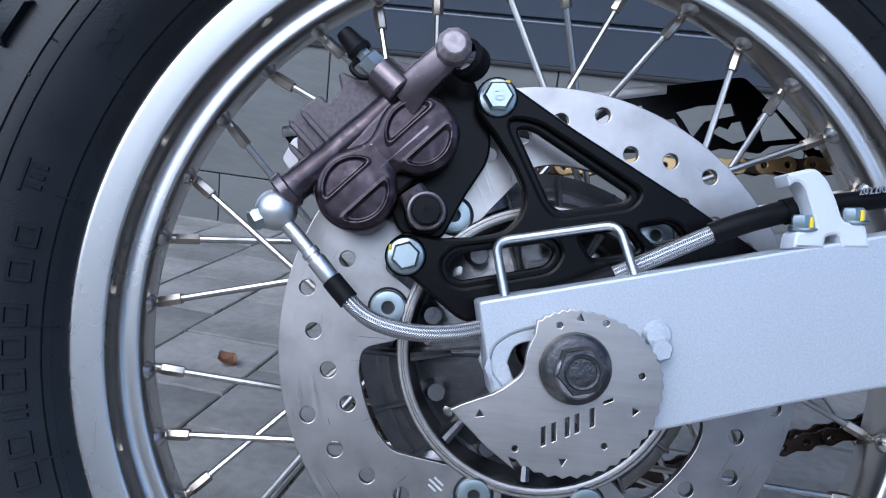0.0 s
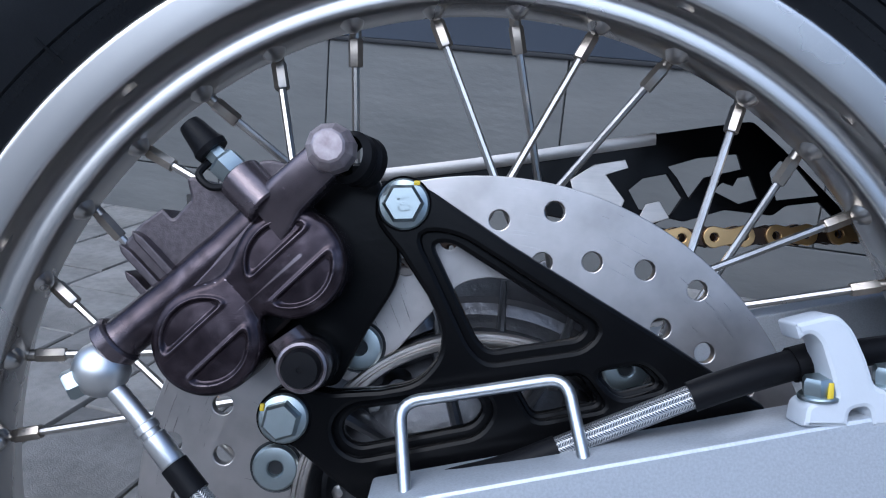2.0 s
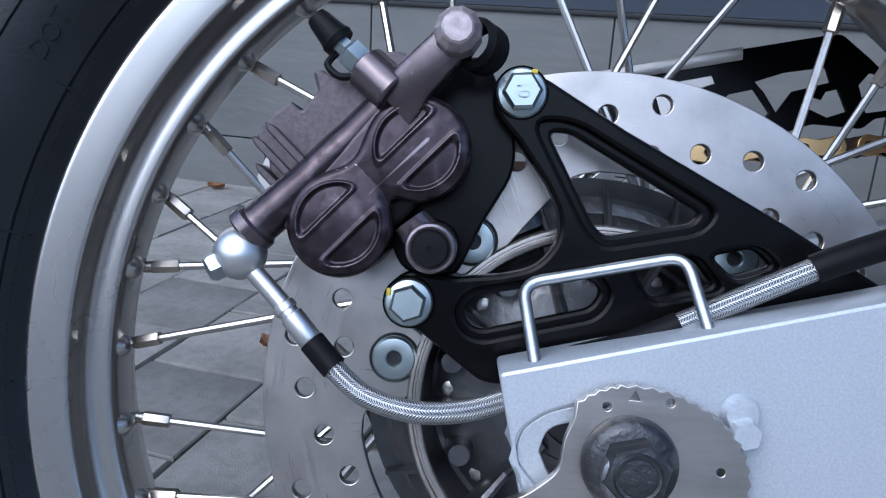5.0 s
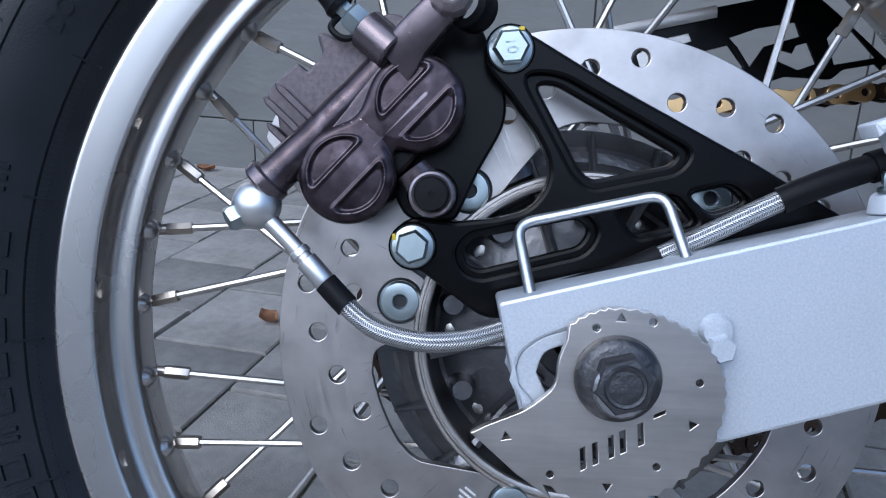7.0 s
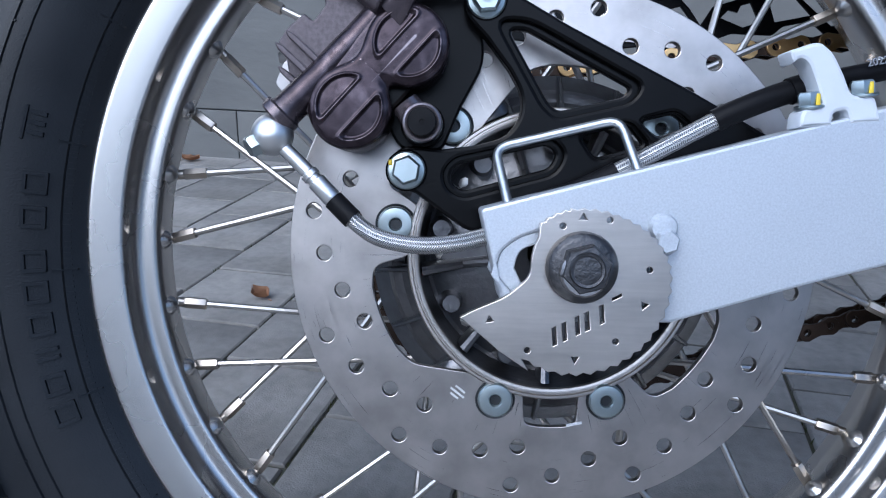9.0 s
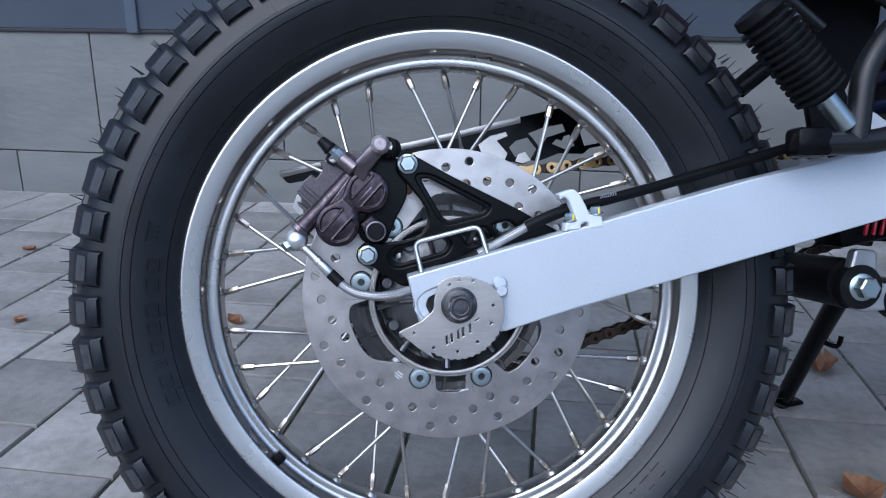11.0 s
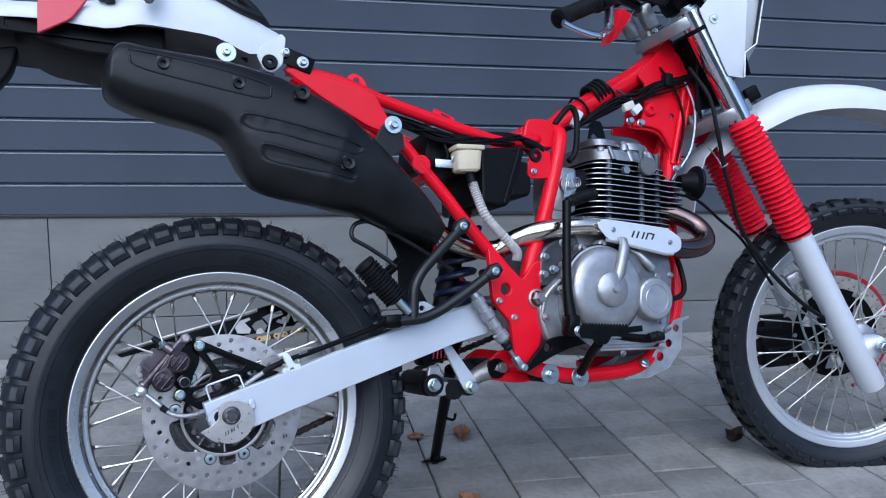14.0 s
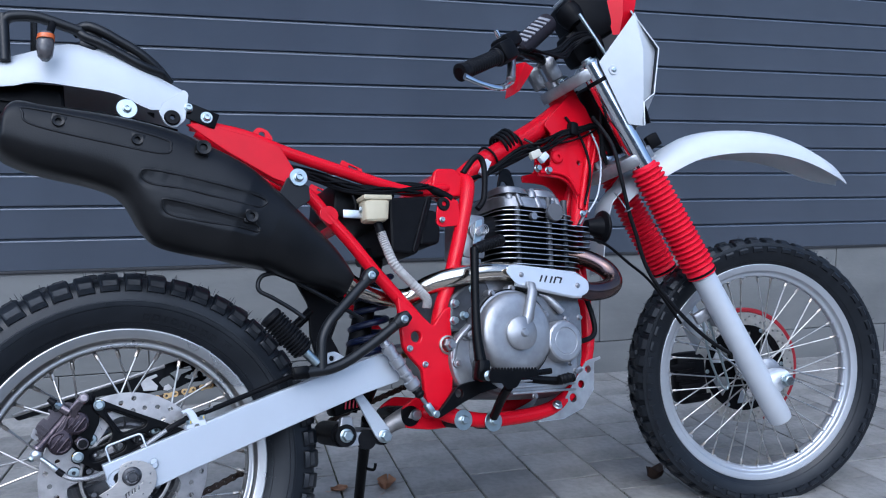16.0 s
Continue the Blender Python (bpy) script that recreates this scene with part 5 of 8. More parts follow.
    part("grommet", spin([(0.005, -0.003), (0.013, -0.003), (0.0145, 0), (0.013, 0.004), (0.006, 0.005), (0.005, 0.003)], 24, None, along((0.632, y - 0.002 * sgn, 0.434), (0, -sgn, 0))), rubber_old, frame_main, "black rubber grommet")
part("seat_bracket", loft([((0.590, 0, 0.462), (0, 0.060, 0), (0.004, 0, 0.012)), ((0.640, 0, 0.496), (0, 0.085, 0), (0.004, 0, 0.014)), ((0.690, 0, 0.502), (0, 0.085, 0), (0.003, 0, 0.018)), ((0.722, 0, 0.488), (0, 0.060, 0), (0.002, 0, 0.024))], 24, power=3.5), red_paint, frame_main, "pressed red seat bracket")
part("bracket_ear", sheet([[(0.580, 0.462), (0.618, 0.472, 0.008), (0.6300, 0.508, 0.008), (0.6400, 0.515, 0.005), (0.6800, 0.515, 0.008), (0.7040, 0.488, 0.006), (0.718, 0.470, 0.004), (0.714, 0.4560), (0.635, 0.452)]], -0.092, -0.080, 0.004), red_paint, frame_main)
HEAD_A, HEAD_B = Vector((1.062, 0, 0.742)), Vector((1.148, 0, 0.560))
part("head_tube", rod(HEAD_A, HEAD_B, 0.036, seg=32, edge=0.003), red_paint, frame_main, "red steering head tube")
for y in (-0.033, 0.033):
    part("head_gusset", sheet([[(0.975, 0.640, 0.01), (1.005, 0.668), (1.075, 0.728, 0.01), (1.110, 0.690), (1.147, 0.604, 0.01), (1.131, 0.585), (1.1026, 0.531), (1.068, 0.435, 0.006), (1.050, 0.395, 0.006), (1.032, 0.412, 0.008), (1.0457, 0.4605, 0.02), (1.018, 0.505, 0.03), (0.965, 0.512), (0.938, 0.514, 0.004), (0.938, 0.530, 0.004), (0.978, 0.538, 0.012), (0.985, 0.575, 0.014), (0.995, 0.590, 0.008), (0.992, 0.620)], circle(1.064, 0.545, 0.006), circle(1.075, 0.620, 0.007)], y - 0.003, y + 0.003, 0.0015), red_paint, frame_main, "pressed red head gusset")
part("gusset_fold", tube([(1.108, -0.038, 0.620), (1.090, -0.040, 0.560), (1.062, -0.040, 0.480), (1.046, -0.038, 0.430)], 0.0070, 12, 4), red_paint, frame_main, "folded gusset edge")
part("gusset_fold", tube([(1.128, -0.036, 0.600), (1.104, -0.038, 0.545), (1.076, -0.038, 0.470), (1.058, -0.036, 0.410)], 0.0050, 12, 4), red_paint, frame_main)
part("gusset_fold", tube([(0.944, -0.036, 0.521), (0.990, -0.039, 0.520), (1.024, -0.040, 0.506), (1.046, -0.039, 0.466)], 0.0045, 12, 4), red_paint, frame_main)
part("tank_rubber", spin([(0.004, 0), (0.015, 0), (0.0165, 0.004), (0.0165, 0.018), (0.013, 0.022), (0.005, 0.023), (0.005, 0.018), (0, 0.018)], 24, None, along((0.9985, -0.022, 0.5585), (0, -1, 0))), red_paint, frame_main, "red tank peg")
part("cross_tube", rod((0.56, -0.11, 0.02), (0.56, -0.02, 0.02), 0.014), red_paint, frame_main)
part("cross_tube", rod((0.585, -0.11, 0.150), (0.585, 0.11, 0.150), 0.012), zinc_dark, frame_main, "swingarm pivot shaft")
part("cross_tube", rod((0.400, -0.10, 0.395), (0.400, 0.10, 0.395), 0.011), red_paint, frame_main)
part("lower_web", sheet([[(0.512, 0.036, 0.012), (0.545, 0.052, 0.010), (0.604, 0.040, 0.004), (0.648, 0.000, 0.006), (0.640, -0.020, 0.006), (0.568, -0.018, 0.010), (0.512, -0.006, 0.014), (0.506, 0.016, 0.012)]], -0.062, -0.050, 0.003), red_paint, frame_main, "red linkage web below the pivot")
part("lower_web", sheet([[(0.512, 0.036, 0.012), (0.545, 0.052, 0.010), (0.604, 0.040, 0.004), (0.648, 0.000, 0.006), (0.640, -0.020, 0.006), (0.568, -0.018, 0.010), (0.512, -0.006, 0.014), (0.506, 0.016, 0.012)]], 0.050, 0.062, 0.003), red_paint, frame_main)
part("lug_bush", rod((0.524, -0.066, 0.016), (0.524, 0.066, 0.016), 0.020, seg=28), black_paint, frame_main, "black linkage bush")
part("lug_pin", spin([(0, 0.006), (0.0085, 0.006), (0.0105, 0.004), (0.0115, 0), (0.0115, -0.004)], 20, None, along((0.536, -0.066, 0.017), (0, -1, 0))), zinc, frame_main, "bright linkage pin end")
# pivot nut, small bolts, foot peg mounts
part("pivot_nut", spin([(0, 0), (0.019, 0), (0.019, 0.004), (0.015, 0.005)], 28, None, along((0.592, -0.1265, 0.146), (0, -1, 0))), nickel, frame_main, "brassy pivot washer")
part("pivot_nut", spin([(0, 0.003), (0.0135, 0.003), (0.0135, 0.014), (0.0115, 0.016), (0.008, 0.016), (0.008, 0.024), (0, 0.024)], 6, None, along((0.592, -0.1265, 0.146), (0, -1, 0))), zinc_dark, frame_main, "swingarm pivot nut")
for x, y, z in ((0.509, -0.1275, 0.148), (0.538, -0.1275, 0.114), (0.6225, -0.113, 0.4005)):
    part("frame_bolt", hexbolt((x, y, z), (0, -1, 0), 0.0062, 0.0045, 0.007, socket=True), zinc, frame_main)
for x, z in ((0.609, -0.003), (0.677, -0.016)):
    part("peg_bush", rod((x, -0.060, z), (x, -0.121, z), 0.0165, seg=24), rubber_old, frame_main, "black rubber bush")
    part("peg_washer", rod((x, -0.1215, z), (x, -0.1250, z), 0.0200, seg=32), zinc, frame_main, "bright peg mount washer")
    part("peg_bolt", hexbolt((x, -0.1250, z), (0, -1, 0), 0.0095, 0.0075, 0.010), zinc, frame_main, "peg mount bolt")

# black pannier-peg bracket on the near side, three tubes joined
sub = part("peg_bracket", tube([(0.438, -0.139, 0.290), (0.345, -0.150, 0.212), (0.328, -0.150, 0.185), (0.322, -0.150, 0.130)], 0.0098, 16, fillet=0.03), satin_grey, motorcycle, "black tubular passenger peg bracket")
part("bracket_tube", tube([(0.286, -0.150, 0.127), (0.340, -0.150, 0.128), (0.372, -0.151, 0.138), (0.430, -0.154, 0.168), (0.484, -0.158, 0.202)], 0.0098, 16, fillet=0.03), satin_grey, sub)
for x, y, z, sx, sz in ((0.438, -0.139, 0.292, 0.76, 0.65), (0.486, -0.158, 0.203, 0.86, 0.51)):
    part("bracket_end", loft([((x - 0.018 * sx, y, z - 0.018 * sz), (0.009 * sz, 0, -0.009 * sx), (0, 0.010, 0)), ((x, y, z), (0.015 * sz, 0, -0.015 * sx), (0, 0.012, 0)), ((x + 0.015 * sx, y, z + 0.015 * sz), (0.010 * sz, 0, -0.010 * sx), (0, 0.011, 0))], 16, power=3), satin_grey, sub)
    part("bracket_bolt", hexbolt((x, y - 0.011, z), (0, -1, 0), 0.0078, 0.0055, 0.005, socket=True), zinc, sub, "bright socket bolt")
    part("bracket_spacer", rod((x, y + 0.010, z), (x, -0.112, z), 0.008), black_paint, sub)
# folded passenger peg with a ribbed rubber
pa, pb = Vector((0.2985, -0.150, 0.1600)), Vector((0.2385, -0.150, 0.2310))
rib = []
for k in range(12):
    t = 0.010 + 0.0064 * k
    rib += [(0.0170, t), (0.0215, t + 0.0008), (0.0215, t + 0.0032), (0.0170, t + 0.0040)]
part("peg_rubber", spin([(0, 0.006), (0.013, 0.006)] + rib + [(0.0205, 0.089), (0.0195, 0.096), (0, 0.097)], 28, None, along(pa, pb - pa)), rubber_old, sub, "ribbed black rubber foot peg")
part("peg_shaft", rod(pa - (pb - pa).normalized() * 0.026, pa + (pb - pa).normalized() * 0.01, 0.0085, seg=20), zinc, sub, "zinc peg shaft")
part("peg_joint", block((0.03, 0.024, 0.024), Matrix.Translation((0.283, -0.148, 0.128)), edge=0.005), black_paint, sub)
# black wire loop above
part("wire_loop", tube([(0.3084, -0.124, 0.2246), (0.2909, -0.122, 0.2405), (0.255, -0.122, 0.266), (0.2267, -0.120, 0.282), (0.2340, -0.120, 0.307), (0.262, -0.120, 0.3125), (0.299, -0.118, 0.294), (0.361, -0.114, 0.256), (0.430, -0.100, 0.214)], 0.0040, 12, fillet=0.018), satin_grey, motorcycle, "bent black wire loop")
# rear master cylinder on the pivot plate, push rod, brake pedal
mc = part("master_cylinder", spin([(0, 0), (0.0080, 0), (0.0092, 0.003), (0.0092, 0.012), (0.0125, 0.013), (0.0125, 0.026), (0.0102, 0.027), (0.0102, 0.040), (0.0136, 0.041), (0.0136, 0.058), (0.0108, 0.060), (0.0108, 0.074), (0.0122, 0.075), (0.0122, 0.080), (0.0108, 0.081), (0.0108, 0.090), (0.0142, 0.092), (0.0142, 0.106), (0.009, 0.112), (0, 0.112)], 24, None, along((0.449, -0.140, 0.168), (0.50, -0.02, -0.86))), cast_alu, motorcycle, "dull cast rear brake master cylinder")
part("cylinder_boot", spin([(0, 0), (0.009, 0), (0.0105, 0.004), (0.0085, 0.009), (0.0100, 0.013), (0.007, 0.018), (0.005, 0.020)], 20, None, along((0.505, -0.142, 0.072), (0.50, -0.02, -0.86))), rubber_old, mc)
part("push_rod", rod((0.512, -0.142, 0.058), (0.536, -0.142, 0.020), 0.0040), zinc, mc)
part("clevis", block((0.012, 0.016, 0.026), Matrix.Translation((0.530, -0.142, 0.029)) @ Matrix.Rotation(radians(-30), 4, "Y"), edge=0.002), zinc, mc, "zinc clevis")
part("clevis_bolt", hexbolt((0.539, -0.149, 0.019), (0, -1, 0), 0.007, 0.005, 0.006), zinc, mc)
part("inlet", tube([(0.449, -0.140, 0.168), (0.440, -0.138, 0.176)], 0.0055, 12), zinc, mc)
pedal = part("brake_pedal", sheet([[(0.532, 0.012, 0.006), (0.545, 0.010, 0.006), (0.600, 0.032, 0.006), (0.640, 0.044), (0.690, 0.050), (0.690, 0.068, 0.004), (0.625, 0.070, 0.01), (0.590, 0.066, 0.012), (0.575, 0.050, 0.01)], circle(0.593, 0.051, 0.0085)], -0.150, -0.140, 0.0015), black_paint, motorcycle, "black-painted brake pedal")
part("pedal_arm", tube([(0.690, -0.146, 0.060), (0.760, -0.150, 0.056), (0.820, -0.158, 0.046), (0.860, -0.165, 0.048)], 0.0085, 14, 4, flat=0.7), black_paint, pedal)
part("pedal_tip", spin([(0, 0), (0.009, 0), (0.0105, 0.003), (0.0075, 0.007), (0.0105, 0.011), (0.0105, 0.018), (0.0075, 0.021), (0.0105, 0.025), (0.008, 0.032), (0, 0.033)], 16, None, along((0.818, -0.170, 0.047), (0.96, 0, 0.1))), rubber_old, pedal)
# rider's peg: a toothed black platform
peg = part("foot_peg", sheet([[(0.620, 0.075), (0.622, 0.088)] + [q for k in range(15) for q in ((0.626 + 0.0068 * k, 0.0875 - 0.0008 * k), (0.6285 + 0.0068 * k, 0.0935 - 0.0008 * k), (0.6315 + 0.0068 * k, 0.0935 - 0.0008 * k))] + [(0.730, 0.072), (0.730, 0.064, 0.004), (0.690, 0.064), (0.678, 0.050, 0.006), (0.655, 0.048, 0.006), (0.646, 0.062), (0.622, 0.066)]], -0.225, -0.222, 0.0006), black_paint, motorcycle, "toothed black steel foot peg")
part("peg_wall", sheet([[(0.622, 0.070), (0.622, 0.086)] + [q for k in range(15) for q in ((0.626 + 0.0068 * k, 0.0845 - 0.0008 * k), (0.6285 + 0.0068 * k, 0.0905 - 0.0008 * k), (0.6315 + 0.0068 * k, 0.0905 - 0.0008 * k))] + [(0.730, 0.070)]], -0.175, -0.172, 0.0006), black_paint, peg)
part("peg_arm", tube([(0.664, -0.216, 0.052), (0.668, -0.180, 0.030), (0.672, -0.135, -0.006)], 0.0090, 14, 4), black_paint, peg)
part("peg_arm", block((0.105, 0.006, 0.012), pose(0.728, -0.200, 0.070), edge=0.002), black_paint, peg)
dark_pull = material("dull_link_casting", (0.30, 0.29, 0.285), 0.45, 0.6, (0.2, 0.19, 0.185), 60, 0.7, 0.2, 500, stain=0.4, stain_scale=30)
# linkage under the arm: bell crank, dog bones, lower shock eye
link = part("linkage", loft([((0.384, -0.052, 0.002), (0.024, 0, 0), (0, 0, 0.024)), ((0.384, 0.052, 0.002), (0.024, 0, 0), (0, 0, 0.024))], 24), black_plastic, motorcycle, "suspension linkage under the swingarm")
part("shock_foot", loft([((0.455, 0, 0.120), (0.030, 0, 0), (0, 0.034, 0)), ((0.450, 0, 0.075), (0.034, 0, 0), (0, 0.036, 0)), ((0.440, 0, 0.040), (0.022, 0, 0), (0, 0.026, 0))], 24), black_paint, link, "black shock foot")
part("crank", sheet([[(0.372, 0.004, 0.010), (0.380, 0.036, 0.005), (0.403, 0.034, 0.005), (0.404, 0.004, 0.004), (0.444, -0.002, 0.008), (0.446, -0.022, 0.008), (0.384, -0.024, 0.016), (0.370, -0.012, 0.012)]], -0.064, -0.052, 0.003), cast_alu, link, "cast aluminium bell crank")
part("dog_bone", sheet([[(0.402, 0.082, 0.004), (0.418, 0.082, 0.004), (0.470, 0.002), (0.474, -0.018, 0.008), (0.458, -0.026, 0.01), (0.444, -0.016, 0.01)]], -0.076, -0.069, 0.001), silver_paint, link, "silver link arm")
for x, z, y in ((0.459, -0.012, -0.078), (0.386, 0.000, -0.066)):
    part("link_bolt", hexbolt((x, y, z), (0, -1, 0), 0.013, 0.0095, 0.014), zinc, link, "bright link bolt")
part("link_pivot", rod((0.459, -0.070, -0.012), (0.459, 0.070, -0.012), 0.013), zinc_dark, link)
for k in range(4):
    part("red_fin", block((0.003, 0.004, 0.016), pose(0.392 + 0.008 * k, -0.062, 0.056, 0, 12), edge=0.001), red_lens, link)
part("shock_eye", block((0.062, 0.05, 0.030), pose(0.400, -0.030, 0.055, 0, -10), edge=0.008), black_plastic, link)
for x, z, r in ((0.428, -0.014, 0.019), (0.386, 0.000, 0.021), (0.459, -0.012, 0.0175)):
    part("link_bush", rod((x, -0.0655, z), (x, -0.050, z), r, seg=24), rubber_old, link, "black rubber bush")
part("link_rod", tube([(0.462, -0.040, -0.010), (0.490, -0.046, 0.006), (0.530, -0.046, 0.017)], [0.014, 0.016, 0.022], 20, 4), dark_pull, link, "cast pull rod")
# shock with its blue spring, mostly hidden
coil = []
for k in range(140):
    a = 2 * math.pi * k / 20
    coil.append((0.455 + 0.036 * math.cos(a) + 0.00035 * k, 0.036 * math.sin(a) - 0.005, 0.10 + 0.00145 * k))
shock = part("shock_spring", sweep(bmesh.new(), coil, 0.0068, 10), blue_spring, motorcycle, "dark blue shock absorber spring")
part("shock_body", rod((0.415, 0, 0.04), (0.515, 0, 0.36), 0.022), black_plastic, shock)
# side stand on the far side
stand = part("side_stand", tube([(0.505, 0.115, 0.010), (0.532, 0.250, -0.110), (0.560, 0.385, -0.232)], [0.014, 0.0125, 0.0125], 16), black_paint, motorcycle, "black steel side stand touching the paving")
part("stand_foot", loft([((0.530, 0.385, -0.229), (0.004, 0, 0), (0, 0.018, -0.004)), ((0.556, 0.388, -0.233), (0.0, 0.0, 0.006), (0, 0.024, 0)), ((0.586, 0.388, -0.231), (0, 0, 0.004), (0, 0.020, 0))], 14, power=3), black_paint, stand)
part("stand_hook", tube([(0.532, 0.243, -0.108), (0.556, 0.240, -0.118), (0.562, 0.238, -0.104)], 0.0035, 10, 4), black_paint, stand)

# casting darkened in its colour: shade on the upper crankcase, dull head studs
dark_case = material("darkened_casting", (0.09, 0.09, 0.095), 0.5, 0.6, (0.05, 0.05, 0.052), 40, 0.8, 0.4, 300, 0.1, stain=0.5, stain_scale=14)
# ---- engine: crankcase, round clutch cover, finned barrel and head ----
engine = part("engine", loft([((0.780, -0.120, 0.150), (0.150, 0, -0.02), (0.02, 0, 0.120), 3.5), ((0.780, -0.080, 0.150), (0.165, 0, -0.02), (0.02, 0, 0.135), 3.5), ((0.780, 0.110, 0.150), (0.165, 0, -0.02), (0.02, 0, 0.135), 3.5)], 40), fin_alu, motorcycle, "grey cast single-cylinder engine")
part("lower_case", sheet([[(0.628, 0.120, 0.02), (0.640, 0.060, 0.02), (0.700, 0.030, 0.02), (0.850, 0.020, 0.02), (0.890, 0.055, 0.02), (0.900, 0.150, 0.03), (0.862, 0.200, 0.02), (0.815, 0.238, 0.02), (0.700, 0.248, 0.03), (0.645, 0.205, 0.02)]], -0.144, -0.10, 0.010), fin_alu, engine, "cast side cover")
for z in (0.028, 0.040, 0.052):
    part("case_rib", block((0.16, 0.012, 0.005), pose(0.790, -0.150, z, 0, 4), edge=0.002), cast_alu, engine)
CX, CZ = 0.7310, 0.1515
clutch = part("clutch_cover", spin([(0, 0.036), (0.026, 0.036), (0.0300, 0.0368), (0.0330, 0.0350), (0.0345, 0.0310), (0.060, 0.0300), (0.074, 0.0275), (0.081, 0.0225), (0.0850, 0.0150), (0.0862, 0.0060), (0.0900, 0.0050), (0.0910, 0.0030), (0.0910, 0.0)], 96, None, along((CX, -0.150, CZ), (0, -1, 0))), cast_alu, engine, "round satin clutch cover")
part("cover_edge", spin([(0.0905, 0.0), (0.0925, 0.0005), (0.0925, -0.018), (0.080, -0.018)], 72, None, along((CX, -0.150, CZ), (0, -1, 0))), fin_alu, engine, "dull rim of the clutch cover")
part("lower_cover", sheet([[(0.655, 0.070, 0.02), (0.700, 0.034, 0.02), (0.845, 0.024, 0.02), (0.884, 0.060, 0.02), (0.886, 0.120, 0.02), (0.790, 0.100, 0.02), (0.700, 0.090, 0.02)]], -0.1535, -0.140, 0.005), cast_alu, engine, "cast lower side cover")
part("release_arm", loft([((CX + 0.000, -0.186, CZ - 0.004), (0.014, 0, 0.008), (0, 0.008, 0)), ((CX + 0.022, -0.186, CZ + 0.032), (0.010, 0, -0.007), (0, 0.009, 0)), ((CX + 0.042, -0.182, CZ + 0.082), (0.0095, 0, -0.005), (0, 0.010, 0)), ((CX + 0.048, -0.172, CZ + 0.100), (0.009, 0, -0.003), (0, 0.009, 0))], 20), cast_alu, engine, "cast clutch release boss")
part("release_cap", spin([(0, 0.012), (0.006, 0.0115), (0.009, 0.006), (0.030, 0.003), (0.034, 0)], 32, None, along((CX, -0.190, CZ), (0, -1, 0))), cast_alu, engine)
SX, SZ = 0.8425, 0.1245
# cast casing behind the clutch cover, with its row of screws
rear_case = part("rear_case", sheet([[(0.588, 0.105, 0.02), (0.600, 0.062, 0.02), (0.640, 0.038, 0.02), (0.690, 0.060, 0.02), (0.690, 0.200, 0.02), (0.640, 0.185, 0.02), (0.615, 0.165, 0.02), (0.592, 0.140, 0.02)]], -0.138, -0.10, 0.008), cast_alu, engine, "cast rear crankcase half")
for x, z in ((0.603, 0.108), (0.628, 0.160), (0.626, 0.058)):
    part("screw_boss", rod((x, -0.120, z), (x, -0.1425, z), 0.0095), cast_alu, engine)
    part("case_screw", hexbolt((x, -0.1425, z), (0, -1, 0), 0.0062, 0.0048, 0.006), zinc_dark, engine)
part("upper_case", sheet([[(0.600, 0.170, 0.01), (0.610, 0.240, 0.02), (0.650, 0.262, 0.02), (0.700, 0.268, 0.01), (0.720, 0.200, 0.01), (0.660, 0.170, 0.01)]], -0.128, -0.09, 0.006), dark_case, engine, "upper crankcase coloured dark for shade")
for x, z in ((0.618, 0.226), (0.636, 0.200), (0.665, 0.252), (0.612, 0.192)):
    part("case_stud", hexbolt((x, -0.128, z), (0, -1, 0), 0.0088, 0.0068, 0.012), zinc, engine, "bright crankcase nut")
part("casting_rib", tube([(0.596, -0.138, 0.118), (0.606, -0.142, 0.150), (0.640, -0.143, 0.178)], 0.0045, 10, 4), cast_alu, engine)
part("oil_filter_cover", spin([(0, 0.0285), (0.0255, 0.0285), (0.0265, 0.0275), (0.0280, 0.0275), (0.0290, 0.0290), (0.0385, 0.0285), (0.0420, 0.0260), (0.0435, 0.0220), (0.0440, 0.0)], 48, None, along((SX, -0.150, SZ), (0, -1, 0))), cast_alu, engine, "round oil filter cover")
letters = bmesh.new()
for k in range(7):
    a = radians(150 - 20 * k)
    block((0.006, 0.0012, 0.005), Matrix.Translation((SX + 0.0375 * math.cos(a), -0.1775, SZ + 0.0375 * math.sin(a))) @ Matrix.Rotation(-(a - math.pi / 2), 4, "Y"), letters, 0)
part("raised_mark", letters, cast_alu, engine, "unreadable raised bars")
for a in (70, 165, 285):
    part("cover_bolt", hexbolt((SX + 0.048 * math.cos(radians(a)), -0.166, SZ + 0.048 * math.sin(radians(a))), (0, -1, 0), 0.0065, 0.005, 0.007), zinc_dark, engine)
for x, z in ((0.690, 0.028), (0.765, 0.022), (0.640, 0.09), (0.875, 0.06), (0.905, 0.170), (0.800, 0.238), (0.850, 0.235)):
    part("case_bolt", hexbolt((x, -0.152, z), (0, -1, 0), 0.0068, 0.005, 0.006), zinc_dark, engine)
for k in range(11):
    a = radians(20 + 31 * k)
    part("cover_bolt", hexbolt((CX + 0.094 * math.cos(a), -0.1500, CZ + 0.094 * math.sin(a)), (0, -1, 0), 0.0062, 0.0048, 0.008), zinc_dark, engine)
    part("bolt_boss", rod((CX + 0.094 * math.cos(a), -0.130, CZ + 0.094 * math.sin(a)), (CX + 0.094 * math.cos(a), -0.1515, CZ + 0.094 * math.sin(a)), 0.0085), cast_alu, engine)
# black ring: gasket line plus the shade band left by the proud cover
part("gasket", spin([(0.0905, 0.0), (0.0925, 0.001), (0.0925, 0.004), (0.0905, 0.005)], 60, None, along((CX, -0.1515, CZ), (0, -1, 0))), black_paint, engine, "dark gasket line with the cover's shade put into it")
